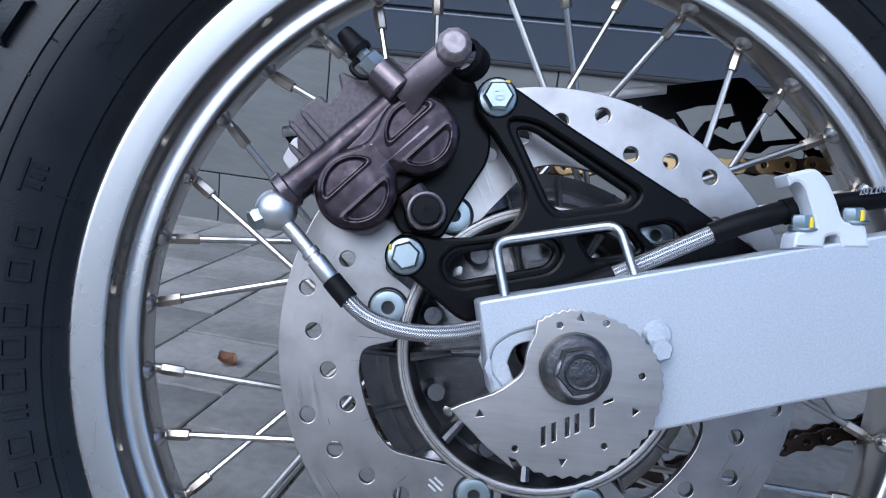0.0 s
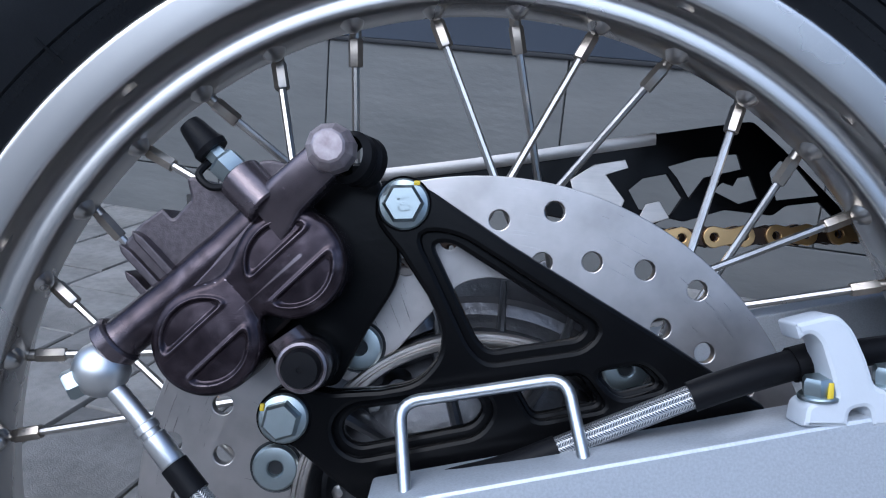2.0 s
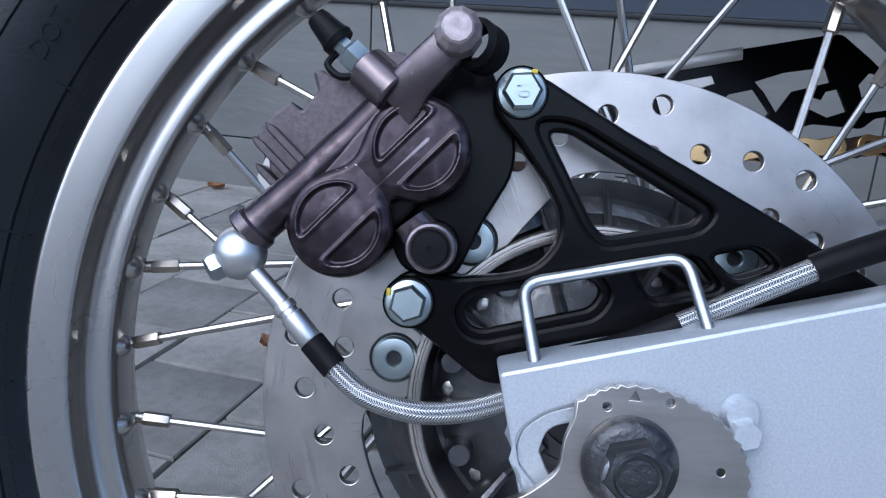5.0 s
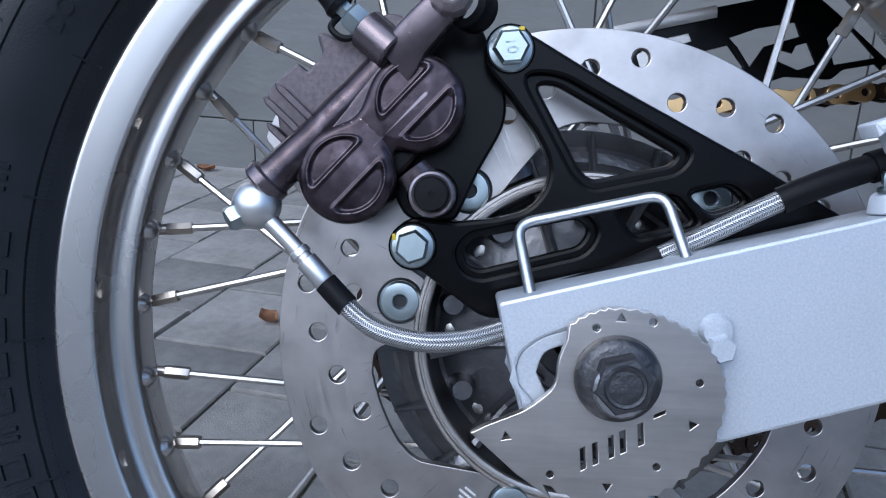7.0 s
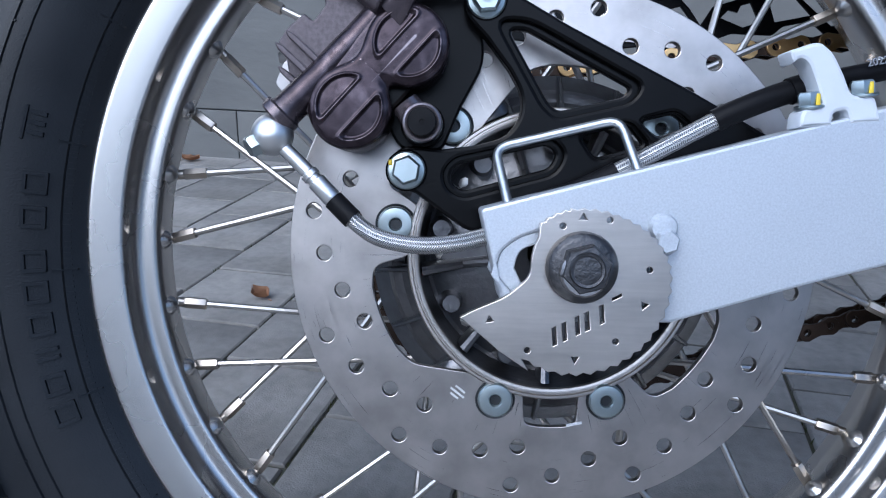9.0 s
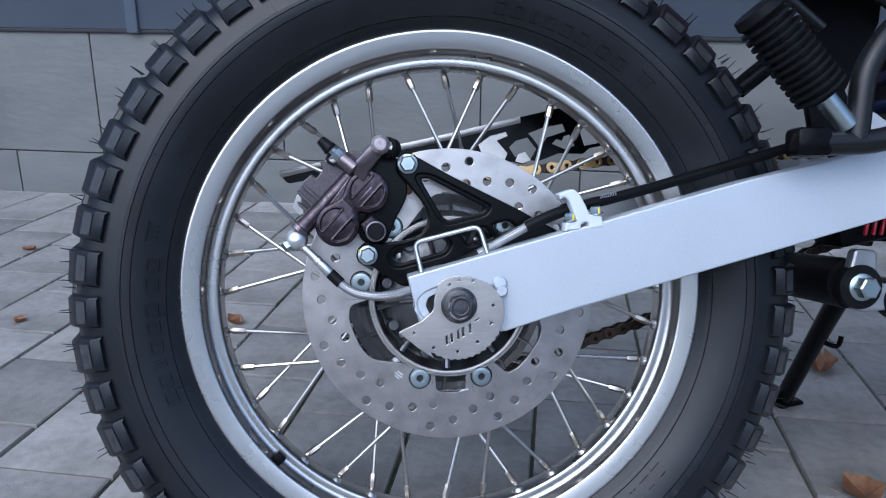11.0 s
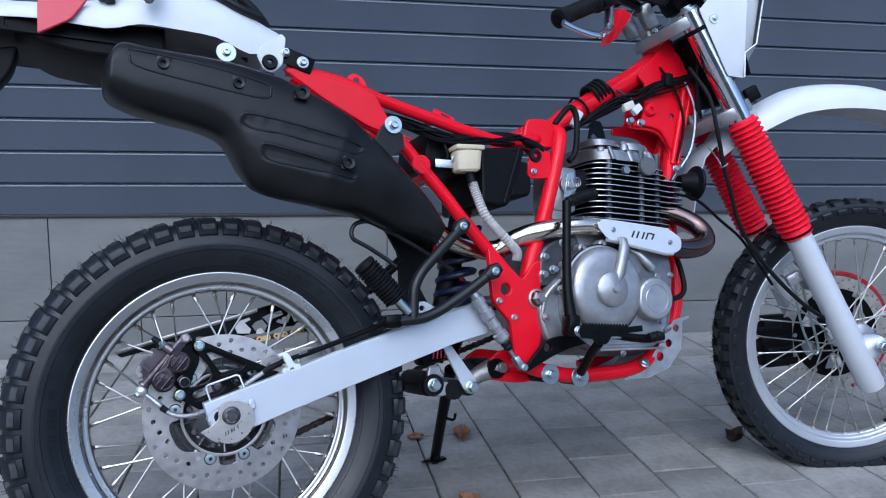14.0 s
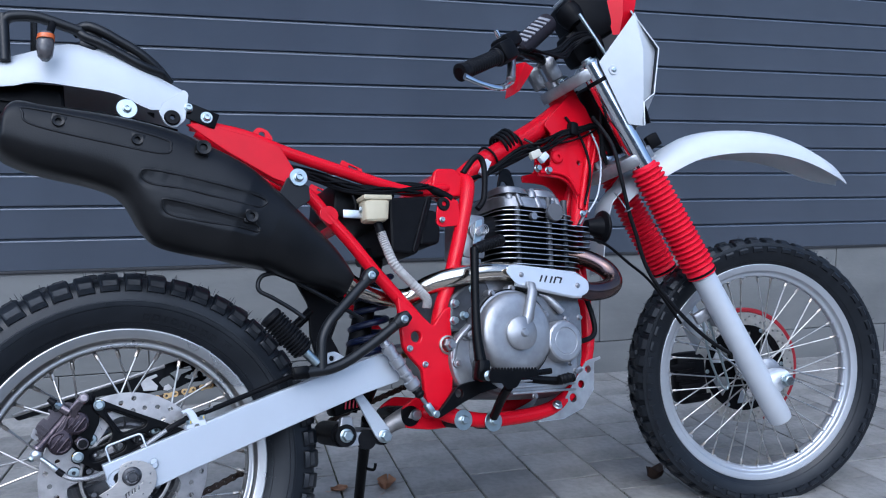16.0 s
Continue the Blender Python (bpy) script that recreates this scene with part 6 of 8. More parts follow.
# barrel: tilted slightly forward, fins as plates
ax = Vector((0.12, 0, 1)).normalized()
base = Vector((0.868, 0.0, 0.255))
TILT_M = Matrix.Translation(base) @ Matrix.Rotation(math.atan2(ax.x, ax.z), 4, "Y")
part("barrel", loft([((0, 0, 0), (0.070, 0, 0), (0, 0.075, 0), 3), ((0, 0, 0.160), (0.070, 0, 0), (0, 0.075, 0), 3)], 32), black_satin, engine, "dark cylinder barrel", at=TILT_M)
fin_edge = material("bright_fin_edge", (0.5, 0.5, 0.51), 0.38, 0.9, (0.3, 0.3, 0.31), 60, 0.7)
fin_big = mesh_of(loft([((0, 0, 0), (0.102, 0, 0), (0, 0.108, 0), 5), ((0, 0, 0.0017), (0.102, 0, 0), (0, 0.108, 0), 5)], 36), 30)
fin_big.materials.append(black_satin)
fin_big.materials.append(fin_edge)
for f in fin_big.polygons:
    f.material_index = 0 if abs(f.normal.z) > 0.7 else 1
for k in range(13):
    w = 1.0 if k < 10 else 1.0 - 0.03 * (k - 9)
    part("fin", fin_big, fin_alu, engine, at=TILT_M @ pose(0.000, 0, 0.012 + 0.0122 * k) @ Matrix.Diagonal((w * 1.12, w, 1, 1)))
for k in range(6):
    part("front_fin", fin_big, fin_alu, engine, at=TILT_M @ pose(0.108, -0.030, 0.075 + 0.0122 * k) @ Matrix.Diagonal((0.36, 0.62, 1, 1)))
part("head_cover", loft([((-0.005, 0, 0.168), (0.092, 0, 0), (0, 0.100, 0), 4), ((-0.012, 0, 0.190), (0.090, 0, 0), (0, 0.096, 0), 4), ((-0.018, 0, 0.205), (0.075, 0, 0), (0, 0.080, 0), 3.5), ((-0.022, 0, 0.212), (0.045, 0, 0), (0, 0.05, 0), 3)], 36), fin_alu, engine, "cast cylinder head cover", at=TILT_M)
for x, y in ((-0.06, -0.088), (0.02, -0.094), (0.07, -0.085)):
    part("head_stud", rod((x, y, 0.02), (x, y, 0.196), 0.0075, seg=18), dark_case, engine, at=TILT_M)
for x, y, z in ((-0.075, -0.080, 0.200), (-0.020, -0.088, 0.206), (0.040, -0.082, 0.200), (0.060, -0.050, 0.212)):
    part("head_boss", spin([(0, 0.0), (0.011, 0.0), (0.010, 0.012), (0.0085, 0.014), (0, 0.014)], 18, None, Matrix.Translation((x, y, z - 0.014)) @ Matrix.Rotation(math.pi / 2, 4, "X")), fin_alu, engine, at=TILT_M)
    part("head_bolt", hexbolt((x, y, z), (0, 0, 1), 0.0075, 0.0058, 0.008), zinc_dark, engine, at=TILT_M)
for x, w in ((-0.055, 0.006), (-0.005, 0.008), (0.050, 0.007)):
    part("head_rib", loft([((x, -0.099, 0.168), (w, 0, 0), (0, 0.006, 0), 3), ((x - 0.006, -0.090, 0.196), (w * 0.9, 0, 0), (0, 0.006, 0), 3), ((x - 0.012, -0.060, 0.212), (w * 0.8, 0, 0), (0, 0.006, 0), 3)], 14), fin_alu, engine, at=TILT_M)
part("rocker_box", loft([((-0.058, -0.045, 0.198), (0.040, 0, 0), (0, 0.052, 0), 3), ((-0.062, -0.045, 0.212), (0.037, 0, 0), (0, 0.046, 0), 3), ((-0.064, -0.043, 0.218), (0.026, 0, 0), (0, 0.034, 0), 3)], 28), fin_alu, engine, "cast rocker box", at=TILT_M)
part("rocker_box", loft([((0.022, -0.040, 0.198), (0.040, 0, 0), (0, 0.052, 0), 3), ((0.018, -0.040, 0.214), (0.036, 0, 0), (0, 0.046, 0), 3), ((0.016, -0.038, 0.221), (0.025, 0, 0), (0, 0.034, 0), 3)], 28), fin_alu, engine, "cast rocker box", at=TILT_M)
part("plug", spin([(0, 0.010), (0.019, 0.010), (0.0205, 0.008), (0.0205, 0)], 32, None, along((0.9105, -0.108, 0.4090), (0, -1, 0))), material("grey_plug", (0.1, 0.1, 0.105), 0.55, 0.2, None, 60, 0.5, 0.2, 400), engine, "round grey inspection plug")
part("plug", spin([(0, 0.010), (0.008, 0.010), (0.009, 0.008), (0.009, 0)], 20, None, along((0.853, -0.106, 0.4020), (0, -1, 0))), zinc_dark, engine)
# carburettor and inlet
carb = part("carburettor", block((0.055, 0.09, 0.095), pose(0.700, -0.060, 0.365, 0, 8), edge=0.008), cast_alu, engine, "cast carburettor")
part("float_bowl", block((0.050, 0.075, 0.040), pose(0.690, -0.062, 0.318, 0, 8), edge=0.008), cast_alu, engine, "float bowl")
part("inlet_boot", loft([((0.725, -0.05, 0.375), (0, 0.036, 0), (0, 0, 0.038)), ((0.760, -0.045, 0.380), (0, 0.032, 0), (0, 0, 0.034)), ((0.800, -0.04, 0.385), (0, 0.034, 0), (0, 0, 0.036))], 24), rubber_old, engine, "black rubber inlet boot")
part("carb_cap", rod((0.704, -0.106, 0.372), (0.704, -0.114, 0.372), 0.019, seg=28), zinc_dark, engine, "round carburettor cap")
part("throttle_arm", sheet([[(0.686, 0.345, 0.003), (0.700, 0.395, 0.004), (0.716, 0.398, 0.004), (0.712, 0.366, 0.006), (0.700, 0.342, 0.003)]], -0.118, -0.115, 0.0004), zinc, engine, "zinc throttle arm")
part("throttle_spring", sweep(bmesh.new(), [(0.704 + 0.010 * math.cos(0.7 * k), -0.116 - 0.0007 * k, 0.372 + 0.010 * math.sin(0.7 * k)) for k in range(40)], 0.0009, 6), steel, engine)
part("overflow_pipe", tube([(0.690, -0.085, 0.300), (0.676, -0.100, 0.250), (0.650, -0.125, 0.180), (0.640, -0.135, 0.120)], 0.0035, 10, 5), rubber_old, engine, "black overflow hose")
for k in range(3):
    part("carb_screw", hexbolt((0.690 + 0.012 * k, -0.106, 0.400 - 0.03 * k), (0, -1, 0), 0.005, 0.004, 0.005), zinc, engine)
# kick-start lever: folded black arm with its pivot
kick = part("kick_starter", tube([(0.655, -0.172, 0.330), (0.643, -0.176, 0.255), (0.631, -0.180, 0.165), (0.630, -0.182, 0.110)], [0.009, 0.0085, 0.0095, 0.012], 16, 4), black_paint, motorcycle, "folded black kick-start lever")
part("kick_knee", block((0.028, 0.034, 0.044), pose(0.630, -0.180, 0.090, 0, 10), edge=0.009), black_paint, kick)
part("kick_bolt", hexbolt((0.634, -0.199, 0.078), (0, -1, 0), 0.010, 0.0075, 0.006), zinc, kick)
foot_a, foot_b = Vector((0.656, -0.172, 0.3275)), Vector((0.7263, -0.166, 0.3450))
ribs = [q for k in range(8) for q in ((0.0100, 0.012 + 0.0068 * k), (0.0118, 0.0135 + 0.0068 * k), (0.0118, 0.0165 + 0.0068 * k), (0.0100, 0.018 + 0.0068 * k))]
part("kick_foot", spin([(0, 0), (0.0090, 0), (0.0105, 0.003), (0.0105, 0.009)] + ribs + [(0.0122, 0.068), (0.0118, 0.072), (0, 0.073)], 24, None, along(foot_a, foot_b - foot_a)), rubber_old, kick, "ribbed black kick-start rubber")
# exhaust: header from the head's front, round and back past the barrel, heat shield
pipe = part("exhaust_header", tube([(0.945, -0.050, 0.325), (1.000, -0.080, 0.306), (1.036, -0.105, 0.276), (1.038, -0.125, 0.246), (1.010, -0.136, 0.228), (0.960, -0.140, 0.224), (0.90, -0.140, 0.238), (0.82, -0.140, 0.262), (0.753, -0.137, 0.280), (0.684, -0.133, 0.2845), (0.617, -0.120, 0.278), (0.580, -0.095, 0.268), (0.545, -0.070, 0.250), (0.50, -0.065, 0.256), (0.44, -0.070, 0.275), (0.40, -0.085, 0.30)], 0.0200, 24, 6), header_steel, motorcycle, "heat-tinted steel exhaust header")
part("header_bend", tube([(0.940, -0.049, 0.326), (1.000, -0.080, 0.3061), (1.036, -0.105, 0.2761), (1.0382, -0.125, 0.2460), (1.0102, -0.136, 0.2279), (0.9600, -0.140, 0.2238), (0.9200, -0.140, 0.2330)], 0.0210, 24, 6), header_blue, pipe, "blue and brown heat-tinted bend")
shield = part("heat_shield", sheet([[(0.7260, 0.2780, 0.006), (0.7330, 0.2900, 0.006), (0.7540, 0.2890, 0.01), (0.9060, 0.2640, 0.008), (0.9340, 0.2450, 0.010), (0.9310, 0.2230, 0.008), (0.9110, 0.2140, 0.010), (0.8900, 0.2150), (0.7480, 0.2510, 0.008)]], -0.1665, -0.1640, 0.0008), material("shield_alu", (0.72, 0.73, 0.75), 0.4, 0.6, (0.66, 0.67, 0.69), 40, 0.4, 0.05, 300), pipe, "pale aluminium heat shield with a dark mark")
for d in (0, 1):
    part("shield_fold", tube([(0.7400, -0.1610, 0.2885), (0.7560, -0.1610, 0.2880), (0.9050, -0.1610, 0.2635)] if d == 0 else [(0.7480, -0.1610, 0.2520), (0.8900, -0.1610, 0.2160), (0.9110, -0.1610, 0.2150)], 0.0045, 10), bpy.data.materials["shield_alu"], pipe)
for x, z in ((0.7620, 0.2700), (0.9020, 0.2380)):
    part("shield_bolt", hexbolt((x, -0.1665, z), (0, -1, 0), 0.0055, 0.004, 0.005), zinc_dark, pipe)
mk = bmesh.new()
for k, (dx, w, h) in enumerate(((0.0, 0.004, 0.015), (0.011, 0.004, 0.015), (0.024, 0.004, 0.015), (0.033, 0.004, 0.015), (0.047, 0.004, 0.012), (0.045, 0.014, 0.0032))):
    u = Matrix.Translation((0.810 + dx * 1.05, -0.1668, 0.2590 - 0.17 * dx + (0.006 if k == 5 else 0))) @ Matrix.Rotation(radians(14), 4, "Y") @ Matrix(((1, 0, 0.3, 0), (0, 1, 0, 0), (0, 0, 1, 0), (0, 0, 0, 1)))
    block((w, 0.0008, h), u, mk, 0)
part("printed_bars", mk, dark_ink, pipe, "plain dark slanted bars")
# silver skid plate with three red-framed holes
skid_alu = material("dull_skid_aluminium", (0.42, 0.425, 0.43), 0.42, 0.6, (0.30, 0.30, 0.305), 60, 0.6, 0.15, 500, 0.1, stain=0.4, stain_scale=20)
skid = part("skid_plate", sheet([[(0.806, -0.036, 0.008), (0.826, -0.020, 0.008), (0.866, -0.012, 0.006), (0.905, 0.028), (0.950, 0.075, 0.010), (0.992, 0.080, 0.003), (0.992, 0.074, 0.003), (0.972, 0.070, 0.006), (0.962, 0.012, 0.02), (0.925, -0.024, 0.02), (0.870, -0.040, 0.02)], circle(0.9010, 0.0000, 0.0095), circle(0.9280, 0.0260, 0.0085), circle(0.9520, 0.0560, 0.0080)], -0.098, -0.095, 0.0008), skid_alu, motorcycle, "silver skid plate with round holes")
part("skid_belly", skin([[(x, y, z) for y in (-0.095, -0.04, 0.04, 0.095)] for x, z in ((0.806, -0.038), (0.870, -0.041), (0.925, -0.026), (0.962, 0.010), (0.974, 0.072))], 0.003), silver_paint, skid)
part("skid_bolt", hexbolt((0.846, -0.112, -0.008), (0, -0.7, 0.7), 0.011, 0.008, 0.008), zinc, skid)
part("far_side_plate", sheet([[(0.806, -0.036, 0.008), (0.866, -0.012, 0.006), (0.950, 0.075, 0.010), (0.972, 0.070, 0.006), (0.962, 0.012, 0.02), (0.925, -0.024, 0.02), (0.870, -0.040, 0.02)]], 0.095, 0.098, 0.0008), silver_paint, skid)
part("oil_hose", tube([(0.885, -0.10, 0.125), (0.925, -0.105, 0.118), (0.985, -0.095, 0.130), (0.995, -0.085, 0.180), (0.985, -0.07, 0.250)], 0.0058, 12, 6), rubber_old, motorcycle, "black rubber oil hose")
part("breather_pipe", tube([(0.800, -0.120, 0.236), (0.830, -0.140, 0.224), (0.850, -0.150, 0.200), (0.862, -0.152, 0.186)], 0.0085, 14, 5), cast_alu, motorcycle, "short bright oil pipe above the filter cover")
part("drain_spout", tube([(0.850, -0.120, 0.050), (0.885, -0.130, 0.056), (0.905, -0.130, 0.062)], 0.008, 12, 3), zinc_dark, motorcycle, "small metal drain spout")
mount = part("engine_mount", sheet([[(0.9136, 0.2223, 0.004), (0.9558, 0.2212, 0.004), (0.9473, 0.1640, 0.004), (0.9140, 0.1740, 0.004)], circle(0.928, 0.195, 0.005, 12)], -0.092, -0.088, 0.0008), black_paint, motorcycle, "black engine mounting plate")
for x, z in ((0.9447, 0.2135), (0.9383, 0.1779)):
    part("mount_bolt", hexbolt((x, -0.092, z), (0, -1, 0), 0.009, 0.007, 0.009), zinc, mount)
# horn on a bracket in front of the head
horn = part("horn", spin([(0, 0.016), (0.012, 0.016), (0.020, 0.010), (0.030, 0.004), (0.0385, 0.001), (0.040, -0.003), (0.0385, -0.006), (0.026, -0.010), (0.020, -0.030), (0.015, -0.045), (0, -0.046)], 36, None, along((1.062, -0.090, 0.374), (0.97, -0.14, -0.12))), black_plastic, motorcycle, "round black horn")
part("horn_bracket", block((0.045, 0.012, 0.005), pose(1.010, -0.085, 0.400, 0, -50), edge=0.002), zinc_dark, horn)
part("horn_bolt", hexbolt((1.005, -0.093, 0.408), (0, -1, 0), 0.008, 0.006, 0.007), zinc, horn)

# ---- front end, turned about 20 degrees to its right: fork frame w forward, y to the left, u up along the steering axis ----
STEER_AT, RAKE, STEER = Vector((1.4518, 0, -0.0657)), radians(26.3), radians(-20.5)
axis_u = Vector((-math.sin(RAKE), 0, math.cos(RAKE)))
FORK = Matrix.Translation(STEER_AT) @ Matrix.Rotation(STEER, 4, axis_u) @ Matrix.Rotation(-RAKE, 4, "Y")


def fk(w, y, u):
    return FORK @ Vector((w, y, u))


WHEEL_F = FORK @ Matrix.Translation((0.115, 0, 0)) @ Matrix.Rotation(RAKE, 4, "Y")


def front_blocks(at, hub, R, T, w):
    count = 50
    step = 2 * math.pi / count
    side = [mesh_of(shoulder_block(T, w, 0.027, 0.0, s), 30) for s in (-1, 1)]
    mid = mesh_of(tyre_block(-0.015, 0.015, 0.024, T - 0.016, T), 30)
    for k in range(count):
        turn = at @ Matrix.Rotation(-k * step, 4, "Y")
        part("tread_block", side[0], rubber, hub, at=turn)
        part("tread_block", side[1], rubber, hub, at=turn @ Matrix.Rotation(step * 0.5, 4, "Y"))
        part("tread_block", mid, rubber, hub, at=turn @ Matrix.Rotation(step * 0.25, 4, "Y") @ Matrix.Rotation(radians(10 if k % 2 else -10), 4, "Z"))
    hair = bmesh.new()
    rnd = random.Random(9)
    for k in range(220):
        a = rnd.uniform(0, 2 * math.pi)
        y = rnd.choice((-1, 1)) * rnd.uniform(w * 0.35, w * 0.95)
        r0 = T - 0.004 - 0.012 * (abs(y) / w) ** 3
        sweep(hair, [at @ Vector((r0 * math.cos(a), y, r0 * math.sin(a))), at @ Vector(((r0 + 0.010) * math.cos(a + 0.004), y * 1.04, (r0 + 0.010) * math.sin(a + 0.004)))], [0.0006, 0.0003], 4)
    tagged(part("rubber_hair", hair, rubber, hub), kind="stuff")


front_rim = material("satin_front_rim", (0.62, 0.63, 0.65), 0.42, 0.85, (0.56, 0.57, 0.59), 30, 0.5, 0.05, 400)
front_wheel = wheel("front_wheel", "cast hub of the spoked front wheel", WHEEL_F, 0.2835, 0.352, 0.0270, 0.045, 36, 86, 0.034, 0.036, front_rim, front_blocks, 0.030)
front_wheel.data.materials[0] = fork_alu
holes = []
for k in range(18):
    a = 20 * k
    for da, r in ((0, 0.138), (5, 0.129), (10, 0.120), (13, 0.142)):
        holes.append(circle(r * math.cos(radians(a + da)), r * math.sin(radians(a + da)), 0.0032, 8))
front_disc = material("front_disc_steel", (0.42, 0.4, 0.36), 0.45, 0.7, (0.3, 0.285, 0.26), 60, 0.6, 0.1, 300)
fdisc = part("brake_disc", sheet([arc(0, 0, 0.148, 0, 357.5, 120), arc(0, 0, 0.112, 0, 357, 90)] + holes, 0.0515, 0.0560, 0.0004, m=WHEEL_F), front_disc, front_wheel, "drilled front brake disc", smooth=25)
slots = []
for k in range(6):
    c = 60 * k + 30
    slots.append([(r * math.cos(radians(c + a)), r * math.sin(radians(c + a)), 0.008) for r, a in ((0.060, -13), (0.100, -17), (0.100, 17), (0.060, 13))])
part("disc_carrier", sheet([arc(0, 0, 0.116, 0, 357, 90), arc(0, 0, 0.030, 0, 350, 30)] + slots, 0.0505, 0.0575, 0.001, m=WHEEL_F), black_paint, front_wheel, "black disc carrier with six openings")
for k in range(6):
    a = radians(60 * k)
    part("disc_bobbin", rod(WHEEL_F @ Vector((0.110 * math.cos(a), 0.050, 0.110 * math.sin(a))), WHEEL_F @ Vector((0.110 * math.cos(a), 0.0585, 0.110 * math.sin(a))), 0.006), zinc, front_wheel)
part("disc_guard", sheet([arc(0, 0, 0.162, -70, 105, 50) + arc(0, 0, 0.149, 105, -70, 50)], 0.058, 0.066, 0.003, m=WHEEL_F), red_trim, front_wheel, "dark red disc guard")
part("valve", rod(WHEEL_F @ Vector((0.100, -0.004, -0.222)), WHEEL_F @ Vector((0.108, -0.004, -0.244)), 0.0048), rubber_old, front_wheel, "black valve cap")
part("speed_drive", spin([(0, 0.01), (0.030, 0.010), (0.040, 0.004), (0.042, -0.004), (0.030, -0.012)], 36, m=WHEEL_F @ Matrix.Translation((0, -0.050, 0)) @ Matrix.Rotation(math.pi, 4, "X")), cast_alu, front_wheel, "cast speedometer drive")
part("front_axle", rod(fk(0.113, -0.150, 0), fk(0.113, 0.140, 0), 0.010), zinc_dark, motorcycle, "front axle")
part("axle_nut", hexbolt(fk(0.113, -0.136, 0), FORK.to_3x3() @ Vector((0, -1, 0)), 0.016, 0.012, 0.014), zinc, motorcycle, "front axle nut")

fork = part("fork", rod(fk(0.0, 0, 0.640), fk(0.0, 0, 0.930), 0.015), zinc_dark, motorcycle, "telescopic front fork with red gaiters")
for y in (-0.100, 0.100):
    part("stanchion", rod(fk(0.066, y, 0.30), fk(0.066, y, 0.915), 0.0262, seg=32), chrome, fork, "bright fork stanchion")
    part("fork_leg", spin([(0.0, -0.098), (0.022, -0.098), (0.028, -0.094), (0.0300, -0.085), (0.0305, 0.0), (0.0295, 0.20), (0.0295, 0.325), (0.0, 0.325)], 36, None, FORK @ Matrix.Translation((0.066, y, 0)) @ Matrix.Rotation(math.pi / 2, 4, "X")), fork_alu, fork, "silver fork lower leg")
    part("axle_lug", loft([(fk(0.075, y, 0.0), FORK.to_3x3() @ Vector((0, 0, 0.034)), FORK.to_3x3() @ Vector((0, 0.026, 0))), (fk(0.113, y, 0.0), FORK.to_3x3() @ Vector((0, 0, 0.026)), FORK.to_3x3() @ Vector((0, 0.026, 0))), (fk(0.134, y, 0.0), FORK.to_3x3() @ Vector((0, 0, 0.014)), FORK.to_3x3() @ Vector((0, 0.022, 0)))], 20, power=2.6), fork_alu, fork, "cast axle lug")
    prof = [(0.024, 0.640), (0.030, 0.636)]
    for k in range(22):
        u = 0.630 - 0.0128 * k
        big = 0.0375 + 0.0025 * k / 22
        prof += [(0.0305, u), (big - 0.002, u - 0.0022), (big, u - 0.005), (big - 0.002, u - 0.0078), (0.0305, u - 0.0105)]
    prof += [(0.036, 0.343), (0.036, 0.330), (0.030, 0.328)]
    part("gaiter", spin([(r, -u) for r, u in prof], 36, None, FORK @ Matrix.Translation((0.066, y, 0)) @ Matrix.Rotation(math.pi / 2, 4, "X") @ Matrix.Diagonal((1, -1, 1, 1))), red_rubber, fork, "ribbed red rubber fork gaiter", smooth=60)
    part("gaiter_clip", spin([(0.0362, -0.003), (0.0368, 0), (0.0362, 0.003)], 36, None, FORK @ Matrix.Translation((0.066, y, 0.336)) @ Matrix.Rotation(math.pi / 2, 4, "X")), black_plastic, fork)
    part("fork_cap", spin([(0, 0.006), (0.012, 0.006), (0.0135, 0.004), (0.0135, 0.0), (0.022, -0.001), (0.022, -0.006)], 6 if y > 9 else 24, None, FORK @ Matrix.Translation((0.066, y, 0.922)) @ Matrix.Rotation(math.pi / 2, 4, "X")), zinc, fork, "fork top cap")
    part("clamp_bolt", hexbolt(fk(0.105, y, 0.905), FORK.to_3x3() @ Vector((0.3, -1, 0)), 0.007, 0.0055, 0.007, socket=True), zinc, fork)
    part("wiring_band", spin([(0.0266, -0.005), (0.0276, 0), (0.0266, 0.005)], 28, None, FORK @ Matrix.Translation((0.066, y, 0.868)) @ Matrix.Rotation(math.pi / 2, 4, "X")), black_plastic, fork)


def yoke(u, thick, wide):
    pts = [(-0.035, 0.030, 0.02), (-0.035, -0.030, 0.02), (0.025, -wide, 0.02), (0.060, -wide - 0.012, 0.02), (0.105, -wide + 0.004, 0.016), (0.105, -0.072, 0.012), (0.050, -0.035, 0.02), (0.050, 0.035, 0.02), (0.105, 0.072, 0.012), (0.105, wide - 0.004, 0.016), (0.060, wide + 0.012, 0.02), (0.025, wide, 0.02)]
    return sheet([pts], -thick, thick, 0.004, m=FORK @ Matrix.Translation((0, 0, u)) @ Matrix.Rotation(math.pi / 2, 4, "X") @ Matrix.Diagonal((1, 1, -1, 1)))


part("top_yoke", yoke(0.895, 0.014, 0.112), cast_alu, fork, "cast top yoke")
part("lower_yoke", yoke(0.660, 0.015, 0.114), cast_alu, fork, "cast lower yoke")
part("yoke_block", block((0.032, 0.02, 0.034), FORK @ Matrix.Translation((0.124, -0.085, 0.675)), edge=0.004), black_plastic, fork, "black connector block")

